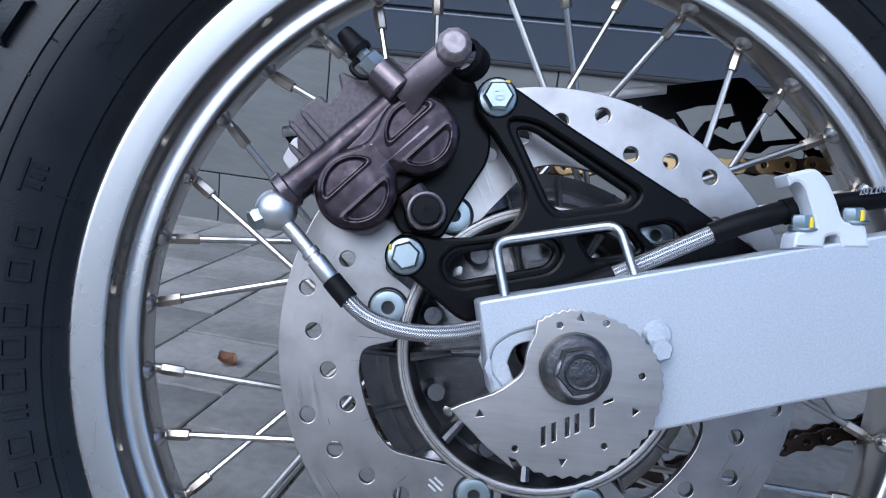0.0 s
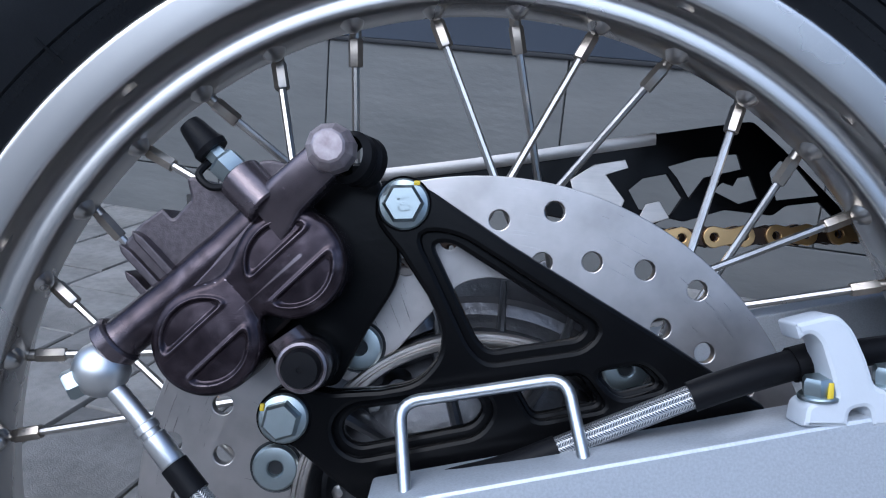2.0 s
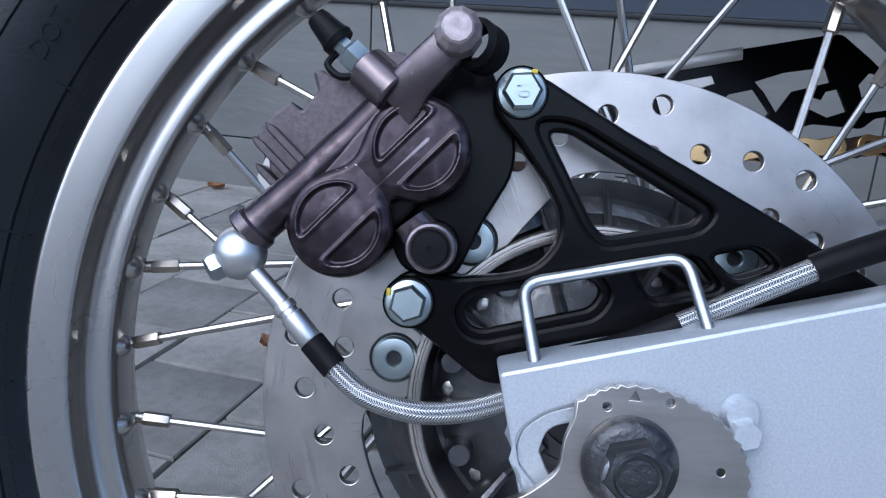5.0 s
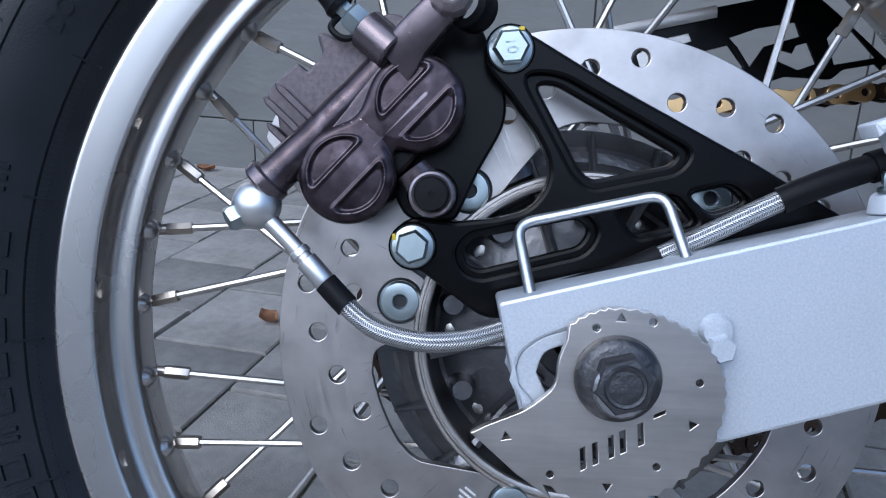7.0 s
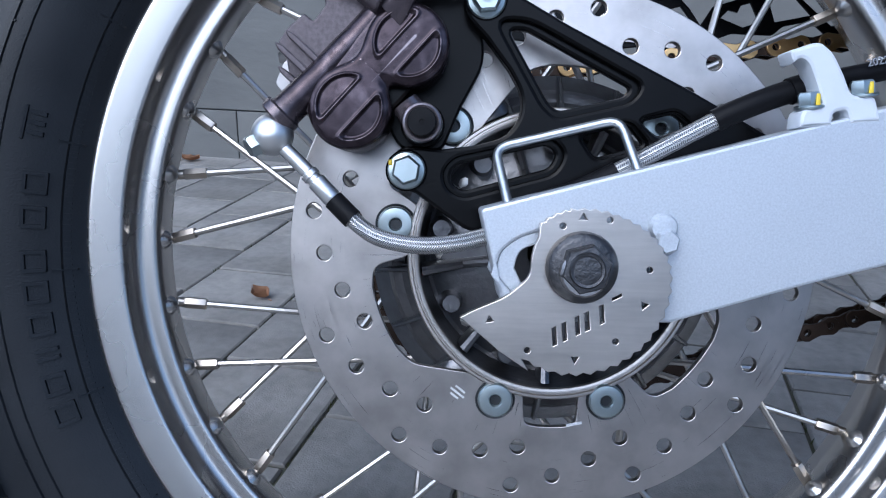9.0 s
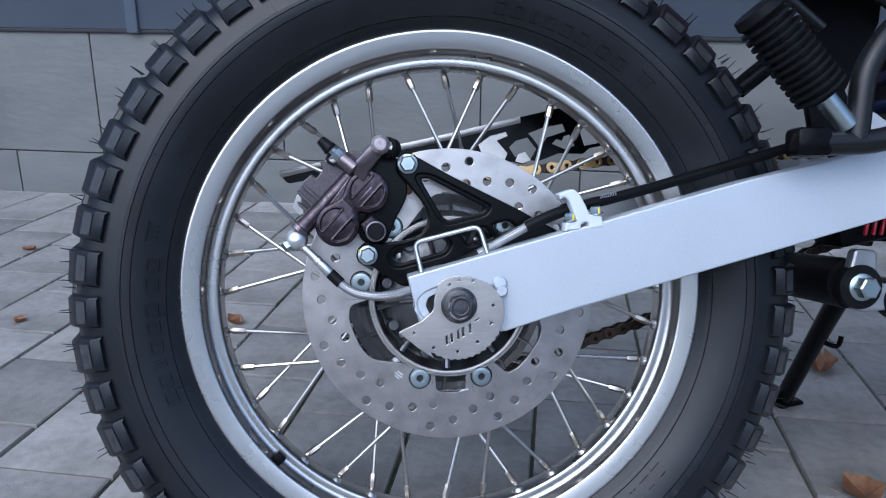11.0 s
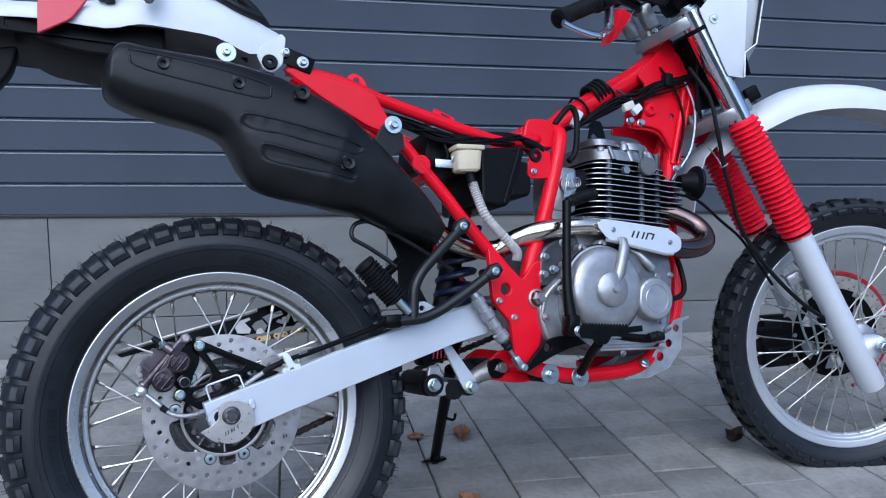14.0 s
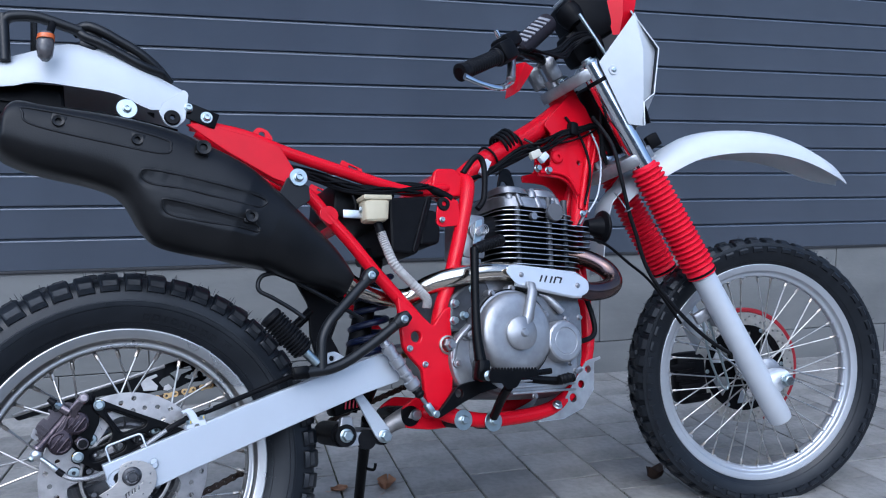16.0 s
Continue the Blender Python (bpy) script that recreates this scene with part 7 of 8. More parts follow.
# high white front mudguard under the lower yoke
spine = [(0.015, 0.612), (0.060, 0.630), (0.136, 0.633), (0.228, 0.634), (0.306, 0.612), (0.378, 0.575), (0.444, 0.527), (0.503, 0.464), (0.555, 0.385), (0.588, 0.314)]
wide = [0.055, 0.065, 0.070, 0.078, 0.082, 0.082, 0.078, 0.070, 0.056, 0.020]
rows = []
for (w, u), h in zip(spine, wide):
    rows.append([fk(w - d * 0.35 * h / 0.082, y * h / 0.08, u - d * h / 0.082) for y, d in ((-0.082, 0.062), (-0.080, 0.045), (-0.070, 0.018), (-0.045, 0.004), (0, -0.002), (0.045, 0.004), (0.070, 0.018), (0.080, 0.045), (0.082, 0.062))])
cols = [rounded([r[k] for r in rows], 4) for k in range(9)]
part("front_mudguard", skin([[c[i] for c in cols] for i in range(len(cols[0]))], 0.003), white_plastic, motorcycle, "white plastic front mudguard", smooth=70)
part("inner_flap", skin([[fk(w, y, u - abs(y) * 0.2) for y in (-0.05, -0.03, 0, 0.03, 0.05)] for w, u in ((0.046, 0.605), (0.012, 0.618), (-0.030, 0.602), (-0.071, 0.56), (-0.115, 0.500), (-0.140, 0.450))], 0.003), white_plastic, bpy.data.objects["front_mudguard"], "white rear extension", smooth=60)

# headlamp mask: folded white shell
side = [(0.094, 0.895, 0.004), (0.062, 0.854, 0.006), (0.062, 0.741, 0.008), (0.105, 0.722, 0.004), (0.132, 0.771, 0.004), (0.165, 0.776, 0.004), (0.230, 0.864), (0.211, 0.975, 0.004)]
shell = skin([[fk(w, -0.1295, u), fk(w2, -0.060, u2), fk(w2 + 0.02, 0, u2), fk(w2, 0.060, u2), fk(w, 0.1295, u)] for w, u, w2, u2 in
              ((0.211, 0.975, 0.250, 0.978), (0.230, 0.864, 0.269, 0.863), (0.165, 0.776, 0.202, 0.772), (0.132, 0.771, 0.165, 0.745), (0.105, 0.722, 0.139, 0.715))], 0.003)
facet = bmesh.new()
V = [facet.verts.new(fk(*q)) for q in ((0.078, -0.130, 0.906), (0.217, -0.128, 0.966), (0.231, -0.104, 0.864), (0.166, -0.106, 0.776), (0.135, -0.114, 0.770), (0.105, -0.120, 0.722), (0.070, -0.130, 0.745), (0.186, -0.139, 0.880), (0.142, -0.136, 0.800))]
for ring in ((0, 1, 7), (0, 7, 8), (0, 8, 6), (1, 2, 7), (2, 3, 8), (2, 8, 7), (3, 4, 8), (4, 5, 8), (5, 6, 8)):
    facet.faces.new([V[k] for k in ring])
bmesh.ops.recalc_face_normals(facet, faces=facet.faces)
bmesh.ops.solidify(facet, geom=facet.faces[:], thickness=0.003)
join(shell, facet)
for y in (0.1300,):
    me = sheet([side], y - 0.0016, y + 0.0016, 0.001, m=FORK)
    shell.from_mesh(me)
    bpy.data.meshes.remove(me)
mask = part("headlamp_mask", shell, white_plastic, motorcycle, "angular white headlamp mask", smooth=25)
part("mask_bolt", spin([(0, 0.002), (0.004, 0.002), (0.004, 0), (0.0115, 0.0005), (0.0125, -0.002)], 24, None, along(fk(0.100, -0.1335, 0.874), FORK.to_3x3() @ Vector((0, -1, 0)))), white_plastic, mask)
part("mask_bolt", hexbolt(fk(0.100, -0.1345, 0.874), FORK.to_3x3() @ Vector((0, -1, 0)), 0.006, 0.004, 0.003), zinc, mask)
part("mask_stay", tube([fk(0.10, -0.100, 0.905), fk(0.140, -0.110, 0.790), fk(0.130, -0.100, 0.720)], 0.006, 10), black_paint, mask)
part("headlamp", spin([(0, 0.03), (0.05, 0.02), (0.060, 0), (0.05, -0.06), (0, -0.08)], 32, m=FORK @ Matrix.Translation((0.170, 0, 0.85)) @ Matrix.Rotation(math.pi / 2, 4, "Z")), black_plastic, mask, "black lamp housing")

# handlebar with crossbar pad, controls, guards
BAR = [(0.0, 0.0, 0.975), (-0.025, -0.09, 0.978), (-0.100, -0.180, 1.016), (-0.150, -0.262, 1.018), (-0.295, -0.345, 1.023)]
bar = part("handlebar", tube([fk(*q) for q in BAR], 0.0111, 18, fillet=0.04), black_paint, motorcycle, "black off-road handlebar")
AX, AY = 0.69, 0.724  # the bar is turned further than the fork


def other(w, y, u):
    """The same point of the bar's other half."""
    d = 2 * (w * AX + y * AY)
    return fk(w - d * AX, y - d * AY, u)


part("bar_half", tube([other(*q) for q in BAR], 0.0111, 18, fillet=0.04), black_paint, bar)
GRIP = [(0, 0), (0.018, 0), (0.0195, 0.003), (0.0195, 0.006)] + [q for k in range(12) for q in ((0.0158, 0.010 + 0.008 * k), (0.0168, 0.012 + 0.008 * k), (0.0168, 0.016 + 0.008 * k))] + [(0.0175, 0.110), (0.0185, 0.112), (0.0185, 0.121), (0.010, 0.124), (0, 0.124)]
for sgn, name in ((1, "black rubber throttle grip"), (-1, "black rubber grip")):
    side = fk if sgn > 0 else other
    a, b = side(-0.187, -0.2835, 1.0195), side(-0.295, -0.345, 1.023)
    part("grip", spin(GRIP, 24, None, along(a, b - a)), rubber_old, bar, name)
PAD_A, PAD_B = fk(-0.096, -0.150, 1.021), fk(0.040, -0.065, 1.050)
part("crossbar", rod(fk(-0.120, -0.165, 1.025), PAD_B, 0.0065), black_paint, bar)
part("bar_pad", rod(PAD_A, PAD_B, 0.0250, seg=28, edge=0.004), material("pad_fabric", (0.014, 0.012, 0.016), 0.7, 0, (0.025, 0.021, 0.026), 300, 0.6, 0.5, 900, spec=0.2), bar, "dark round crossbar pad")
mk = bmesh.new()
ax = (PAD_B - PAD_A).normalized()
out = Vector((-0.62, -0.77, 0.12))
out = (out - ax * out.dot(ax)).normalized()
pad_pose = Matrix.Translation(PAD_A) @ Matrix((ax.cross(out), ax, out)).transposed().to_4x4()
for k in range(7):
    block((0.026, 0.0080 if k % 3 else 0.0110, 0.004), pad_pose @ Matrix.Translation((0, 0.018 + 0.0190 * k, 0.0234)) @ Matrix(((1, 0.0, 0, 0), (0.25, 1, 0, 0), (0, 0, 1, 0), (0, 0, 0, 1))), mk, 0.0005)
part("pad_bars", mk, material("pad_print", (0.26, 0.25, 0.26), 0.6), bar, "plain pale printed bars")
for y in (-0.045, 0.045):
    part("bar_clamp", block((0.034, 0.030, 0.060), FORK @ Matrix.Translation((-0.006, y * 1.3, 0.950)), edge=0.008), fin_alu, bar, "cast handlebar clamp")
part("switch_block", block((0.045, 0.048, 0.045), FORK @ Matrix.Translation((-0.163, -0.262, 1.022)) @ Matrix.Rotation(radians(-60), 4, "Z"), edge=0.010), black_plastic, bar, "black switch block")
part("brake_reservoir", block((0.05, 0.06, 0.032), FORK @ Matrix.Translation((-0.130, -0.215, 1.042)) @ Matrix.Rotation(radians(-50), 4, "Z"), edge=0.008), black_plastic, bar)
part("lever_perch", tube([fk(-0.135, -0.220, 1.018), fk(-0.160, -0.245, 0.985), fk(-0.180, -0.265, 0.965)], 0.010, 14, 3), zinc_dark, bar)
part("brake_lever", tube([fk(-0.180, -0.265, 0.962), fk(-0.227, -0.320, 0.959), fk(-0.266, -0.345, 0.985), fk(-0.292, -0.360, 1.011)], [0.008, 0.0075, 0.0065, 0.0078], 12, 5, flat=0.7), chrome, bar, "polished brake lever")
part("lever_knob", spin([(0, 0), (0.005, 0), (0.006, 0.01), (0.005, 0.02), (0, 0.021)], 12, None, along(fk(-0.145, -0.230, 1.055), FORK.to_3x3() @ Vector((0, -0.2, 1)))), chrome, bar)
part("hand_guard", skin([[fk(-0.147, -0.220, 0.995), fk(-0.120, -0.232, 0.985), fk(-0.105, -0.220, 0.966)], [fk(-0.175, -0.222, 0.965), fk(-0.150, -0.238, 0.962), fk(-0.125, -0.222, 0.955)], [fk(-0.196, -0.220, 0.938), fk(-0.178, -0.232, 0.936), fk(-0.158, -0.220, 0.938)]], 0.003), red_paint, bar, "folded red hand guard")
part("hand_guard", skin([[fk(0.205, -0.050, 1.034), fk(0.245, -0.062, 1.018), fk(0.277, -0.050, 0.996)], [fk(0.192, -0.050, 0.990), fk(0.220, -0.064, 0.978), fk(0.249, -0.050, 0.964)], [fk(0.181, -0.050, 0.948), fk(0.192, -0.058, 0.942), fk(0.201, -0.050, 0.938)]], 0.003), red_paint, bar, "red hand guard beside the instruments")
part("instrument", spin([(0, 0.012), (0.026, 0.014), (0.032, 0.010), (0.034, -0.004), (0.031, -0.020), (0.024, -0.040), (0, -0.045)], 32, m=FORK @ Matrix.Translation((0.115, -0.030, 1.050)) @ Matrix.Rotation(radians(70), 4, "X")), black_plastic, bar, "black round instrument")
part("instrument", block((0.13, 0.13, 0.125), FORK @ Matrix.Translation((0.165, 0.010, 1.018)), edge=0.02), black_plastic, bar, "black instrument box")
part("instrument_rim", block((0.12, 0.14, 0.010), FORK @ Matrix.Translation((0.190, 0.0, 1.088)), edge=0.004), white_plastic, bar, "pale instrument rim")
part("instrument_stay", rod(fk(0.120, -0.095, 0.905), fk(0.110, -0.090, 1.030), 0.0045), zinc, bar, "thin bright stay")
part("wiring_box", block((0.09, 0.09, 0.09), FORK @ Matrix.Translation((0.115, 0.0, 0.965)), edge=0.02), black_plastic, bar, "dark bundle of cables and connectors")
part("wiring_box", block((0.06, 0.11, 0.19), FORK @ Matrix.Translation((0.078, 0.0, 0.775)), edge=0.02), black_plastic, bar, "dark wiring box between the fork legs")
rnd = random.Random(12)
for k in range(8):
    a = rnd.uniform(-0.02, 0.02)
    part("cable", tube([fk(-0.08, -0.18 + a, 1.005), fk(0.0, -0.125 + a, 0.975 + a), fk(0.075 + a, -0.085, 0.985 + a), fk(0.130 + a, -0.075 + a, 0.960), fk(0.110 + a, -0.06, 0.88 + a), fk(0.040, -0.062, 0.78), fk(0.0, -0.062, 0.70 + a)], rnd.uniform(0.0025, 0.004), 8, 6), black_plastic, bar)
part("cable", tube([fk(0.02, -0.080, 0.80), fk(0.008, -0.130, 0.723), fk(-0.016, -0.145, 0.652), fk(-0.039, -0.145, 0.574), fk(-0.051, -0.145, 0.519), fk(-0.069, -0.145, 0.420), fk(-0.053, -0.145, 0.305), fk(-0.014, -0.135, 0.194), fk(0.060, -0.075, 0.08), fk(0.09, -0.055, 0.02)], 0.0048, 12, 8), rubber_old, bar, "black speedometer cable")
ring = [fk(-0.039 + 0.010 * math.cos(q), -0.145 + 0.010 * math.sin(q), 0.572) for q in [2 * math.pi * i / 16 for i in range(16)]]
part("cable_eye", sweep(bmesh.new(), ring, 0.0014, 6, closed=True), zinc, bar, "bright wire cable guide")
part("eye_stem", tube([fk(-0.039, -0.135, 0.572), fk(-0.030, -0.105, 0.600), fk(-0.020, -0.070, 0.612)], 0.0016, 8, 3), zinc, bar)
part("cable", tube([(0.990, -0.100, 0.350), (1.055, -0.095, 0.335), (1.125, -0.090, 0.285), (1.190, -0.085, 0.235), (1.280, -0.07, 0.130)], 0.0034, 10, 6), black_plastic, bar, "thin black cable hanging behind the fork")
# front caliper on the far leg, hose guide
fcal = part("front_caliper", block((0.085, 0.055, 0.135), FORK @ Matrix.Translation((-0.030, 0.075, 0.055)) @ Matrix.Rotation(radians(25), 4, "Y"), edge=0.014), black_plastic, motorcycle, "black front brake caliper")
for k in range(4):
    part("caliper_rib", block((0.070, 0.006, 0.018), FORK @ Matrix.Translation((-0.040, 0.046, 0.100 - 0.032 * k)) @ Matrix.Rotation(radians(25), 4, "Y"), edge=0.003), black_plastic, fcal)
part("fork_bracket", block((0.012, 0.040, 0.050), FORK @ Matrix.Translation((0.045, -0.070, 0.215)), edge=0.004), cast_alu, fork, "cast fork leg bracket")
part("fork_bracket", block((0.040, 0.018, 0.030), FORK @ Matrix.Translation((0.020, -0.080, 0.235)), edge=0.006), cast_alu, fork, "cast fork leg bracket")
part("hose_guide", tube([fk(0.02, -0.075, 0.22), fk(-0.005, -0.065, 0.13), fk(-0.012, -0.060, 0.045), fk(0.005, -0.058, 0.035), fk(0.020, -0.060, 0.10), fk(0.035, -0.070, 0.21)], 0.003, 8, 5), zinc, fork, "bent wire hose guide")

# ---- silencer, rear mudguard, rack, boxes ----
TOP = [(-0.163, 0.556), (-0.151, 0.580), (-0.132, 0.598), (-0.0905, 0.592), (0.007, 0.5795), (0.0948, 0.5597), (0.150, 0.5355), (0.2148, 0.5007), (0.2621, 0.4623), (0.3103, 0.4197), (0.3794, 0.354), (0.4183, 0.301)]
LOW = [(-0.166, 0.540), (-0.158, 0.512), (-0.113, 0.489), (-0.0292, 0.4656), (0.0117, 0.442), (0.0382, 0.390), (0.0714, 0.360), (0.171, 0.3335), (0.2483, 0.314), (0.3085, 0.289), (0.3739, 0.272), (0.3911, 0.260)]
CHANNELS = [((0.046, 0.466), (0.224, 0.426), 0.0125, 0.0022), ((0.076, 0.417), (0.210, 0.381), 0.0125, 0.0022)]


def even(points, n):
    """n points at even steps along a rounded line."""
    p = rounded([(x, 0, z) for x, z in points], 6)
    s = [0.0]
    for a, b in zip(p, p[1:]):
        s.append(s[-1] + (b - a).length)
    at = np.linspace(0, s[-1], n)
    return list(zip(np.interp(at, s, [q.x for q in p]), np.interp(at, s, [q.z for q in p])))


def pressed(x, z):
    """How far the near face is pushed in at (x, z): pressed channels with a slightly raised lip."""
    out = 0.0
    for a, b, r, deep in CHANNELS:
        a, b, q = Vector(a), Vector(b), Vector((x, z))
        t = max(0, min(1, (q - a).dot(b - a) / (b - a).length_squared))
        d = (q - a.lerp(b, t)).length / r
        out += deep * max(0.0, min(1.0, (1.0 - d) / 0.3))
    return out


secs = []
STEPS = 200
for i, (t, l) in enumerate(zip(even(TOP, STEPS), even(LOW, STEPS))):
    f = i / (STEPS - 1)
    end = min(1.0, math.sqrt(max(0.02, f / 0.05))) if f < 0.05 else 1.0
    deep = (0.056 if f < 0.72 else 0.056 - 0.026 * (f - 0.72) / 0.28) * end
    mid = -0.150 if f < 0.62 else -0.150 + 0.055 * (f - 0.62) / 0.38
    secs.append((((t[0] + l[0]) / 2, mid, (t[1] + l[1]) / 2), ((t[0] - l[0]) / 2, 0, (t[1] - l[1]) / 2), (0, deep, 0), 2.9))
body = loft(secs, 128)
for v in body.verts:
    if v.co.y < -0.17:
        v.co.y += pressed(v.co.x, v.co.z)
face = np.array([v.co for v in body.verts if v.co.y < -0.16])


def lay_on(points, r):
    """A raised bead along a closed outline, laid on the near face."""
    line = []
    for q in rounded([(x, 0, z) for x, z in points], 6, True):
        near = face[np.argmin((face[:, 0] - q.x) ** 2 + (face[:, 2] - q.z) ** 2)]
        line.append((q.x, float(near[1]) + r * 0.25, q.z))
    ys = [p[1] for p in line]
    n = len(ys)
    line = [(p[0], sum(ys[(i + k) % n] for k in (-2, -1, 0, 1, 2)) / 5, p[2]) for i, p in enumerate(line)]
    return sweep(bmesh.new(), line, r, 8, closed=True)


silencer = part("silencer", body, black_satin, motorcycle, "matt black pressed-steel silencer", smooth=60)
for outline in (((-0.1244, 0.5673), (-0.1164, 0.5765), (-0.0154, 0.5578), (0.0759, 0.5324), (0.0864, 0.5202), (0.0741, 0.5067), (-0.0012, 0.5213), (-0.1102, 0.5483)),
                ((0.0372, 0.4708), (0.0506, 0.4801), (0.142, 0.4593), (0.2295, 0.4331), (0.233, 0.4192), (0.2041, 0.4198), (0.1049, 0.4471), (0.0533, 0.4568)),
                ((0.0665, 0.4242), (0.0773, 0.4305), (0.1651, 0.4051), (0.2156, 0.3873), (0.2192, 0.3745), (0.1912, 0.3812), (0.11, 0.397), (0.0756, 0.4073))):
    part("pressing", lay_on(outline, 0.0021), black_satin, silencer, "raised pressed outline", smooth=60)
for x, z, r in ((-0.0769, 0.5556, 0.009), (0.0352, 0.5286, 0.009), (0.1374, 0.5173, 0.0125), (0.207, 0.3992, 0.011)):
    part("mount_boss", spin([(0, 0.004), (r * 0.45, 0.004), (r * 0.5, 0.010), (r * 0.95, 0.011), (r, 0.008), (r * 1.05, -0.008)], 24, None, along((x, -0.1995, z), (0, -1, 0))), black_satin, silencer, "black mounting boss")
    part("boss_plate", block((0.022, 0.006, 0.024), pose(x, -0.2015, z, 0, 14), edge=0.0018), black_satin, silencer)
part("mount_lug", sheet([[(0.268, 0.440, 0.004), (0.292, 0.480, 0.004), (0.330, 0.462, 0.004), (0.330, 0.436, 0.004), (0.300, 0.418, 0.004)]], -0.158, -0.150, 0.001), black_satin, silencer, "black silencer mounting lug")
part("mount_washer", rod((0.311, -0.155, 0.478), (0.311, -0.1625, 0.478), 0.0165, seg=32), zinc, silencer, "bright mounting washer")
part("mount_bolt", hexbolt((0.311, -0.1625, 0.478), (0, -1, 0), 0.009, 0.007, 0.008, socket=True), zinc, silencer, "bright socket bolt")

def row(x, z_mid, z_edge, w, drop):
    return [(x, -w, z_edge - drop), (x, -w - 0.002, z_edge), (x, -w * 0.86, z_mid - 0.012), (x, -w * 0.5, z_mid), (x, 0, z_mid + 0.004), (x, w * 0.5, z_mid), (x, w * 0.86, z_mid - 0.012), (x, w + 0.002, z_edge), (x, w, z_edge - drop)]


ws = [row(-0.330, 0.705, 0.670, 0.085, 0.010), row(-0.250, 0.700, 0.668, 0.100, 0.012), row(-0.154, 0.708, 0.672, 0.112, 0.030), row(-0.103, 0.722, 0.680, 0.118, 0.030), row(-0.050, 0.738, 0.690, 0.120, 0.045), row(0.019, 0.728, 0.680, 0.120, 0.045), row(0.073, 0.700, 0.655, 0.118, 0.045), row(0.108, 0.680, 0.642, 0.116, 0.022), row(0.135, 0.666, 0.640, 0.115, 0.012)]
cols = [rounded([r[k] for r in ws], 3) for k in range(9)]
rear_mud = part("rear_mudguard", skin([[c[i] for c in cols] for i in range(len(cols[0]))], 0.003), white_plastic, motorcycle, "white plastic rear mudguard", smooth=60)
part("mudguard_foot", sheet([[(0.084, 0.606, 0.004), (0.092, 0.622), (0.130, 0.648, 0.004), (0.137, 0.640, 0.004), (0.128, 0.592, 0.005), (0.110, 0.576, 0.008), (0.094, 0.582, 0.008)], circle(0.1055, 0.5945, 0.010)], -0.124, -0.119, 0.001), white_plastic, rear_mud, "white mudguard mounting foot")
part("grommet", spin([(0.004, -0.002), (0.0125, -0.002), (0.014, 0.002), (0.012, 0.006), (0.005, 0.006), (0.004, 0.003)], 24, None, along((0.1055, -0.124, 0.5945), (0, -1, 0))), rubber_old, rear_mud, "black rubber grommet")
for x, z, y, r in ((0.0325, 0.608, -0.126, 0.017), (0.1345, 0.6145, -0.124, 0.008), (0.166, 0.600, -0.118, 0.011)):
    part("mud_washer", rod((x, y + 0.004, z), (x, y, z), r, seg=28), zinc, rear_mud, "bright washer")
    part("mud_bolt", hexbolt((x, y, z), (0, -1, 0), 0.0075, 0.0058, 0.007, socket=True), zinc, rear_mud)
part("tail_stay", block((0.070, 0.003, 0.030), pose(0.152, -0.114, 0.606, 0, 22), edge=0.001), black_paint, rear_mud, "black mounting strip")
part("under_tray", skin([[(x, y, z) for y in (-0.090, 0, 0.090)] for x, z in ((-0.33, 0.645), (-0.15, 0.630), (0.02, 0.610), (0.12, 0.585))], 0.004), black_plastic, rear_mud, "black plastic under-tray")
part("tail_light", loft([((-0.330, 0, 0.700), (0, 0.055, 0), (0, 0, 0.030), 4), ((-0.370, 0, 0.705), (0, 0.050, 0), (0, 0, 0.028), 4)], 24), red_lens, rear_mud, "red tail light lens")
part("tail_patch", sheet([[(-0.2524, 0.624, 0.006), (-0.2495, 0.690, 0.006), (-0.235, 0.700, 0.004), (-0.177, 0.687, 0.006), (-0.203, 0.651, 0.008)]], -0.117, -0.110, 0.002), red_lens, rear_mud, "red tail section")
part("tail_tray", sheet([[(-0.300, 0.640), (-0.262, 0.632), (-0.240, 0.618, 0.02), (-0.185, 0.606, 0.02), (-0.120, 0.602, 0.02), (-0.060, 0.618), (-0.060, 0.660), (-0.300, 0.668)]], -0.085, 0.085, 0.006), black_plastic, rear_mud, "black plastic tail tray")
# luggage rack of bent black tube
rack = part("luggage_rack", tube([(0.112, -0.085, 0.672), (0.095, -0.098, 0.690), (0.066, -0.105, 0.716), (0.003, -0.108, 0.752), (-0.022, -0.105, 0.762), (-0.042, -0.095, 0.748)], 0.0092, 16, fillet=0.02), satin_grey, motorcycle, "black tubular luggage rack")
part("rack_tube", tube([(-0.030, -0.108, 0.748), (-0.058, -0.110, 0.756), (-0.100, -0.112, 0.768), (-0.142, -0.112, 0.762), (-0.152, -0.110, 0.735), (-0.154, -0.108, 0.690)], 0.0092, 16, fillet=0.02), satin_grey, rack)
part("rack_tube", tube([(0.112, 0.085, 0.672), (0.066, 0.105, 0.716), (0.003, 0.108, 0.752), (-0.100, 0.112, 0.768), (-0.20, 0.112, 0.760)], 0.0092, 16, fillet=0.02), satin_grey, rack)
part("rack_tube", tube([(0.100, -0.100, 0.684), (0.066, -0.108, 0.692), (0.003, -0.112, 0.727), (-0.026, -0.110, 0.738), (-0.036, -0.106, 0.752)], 0.0085, 16, fillet=0.016), satin_grey, rack)
for x, z in ((0.0, 0.750), (-0.10, 0.766)):
    part("rack_bar", rod((x, -0.108, z), (x, 0.108, z), 0.0055), black_paint, rack)
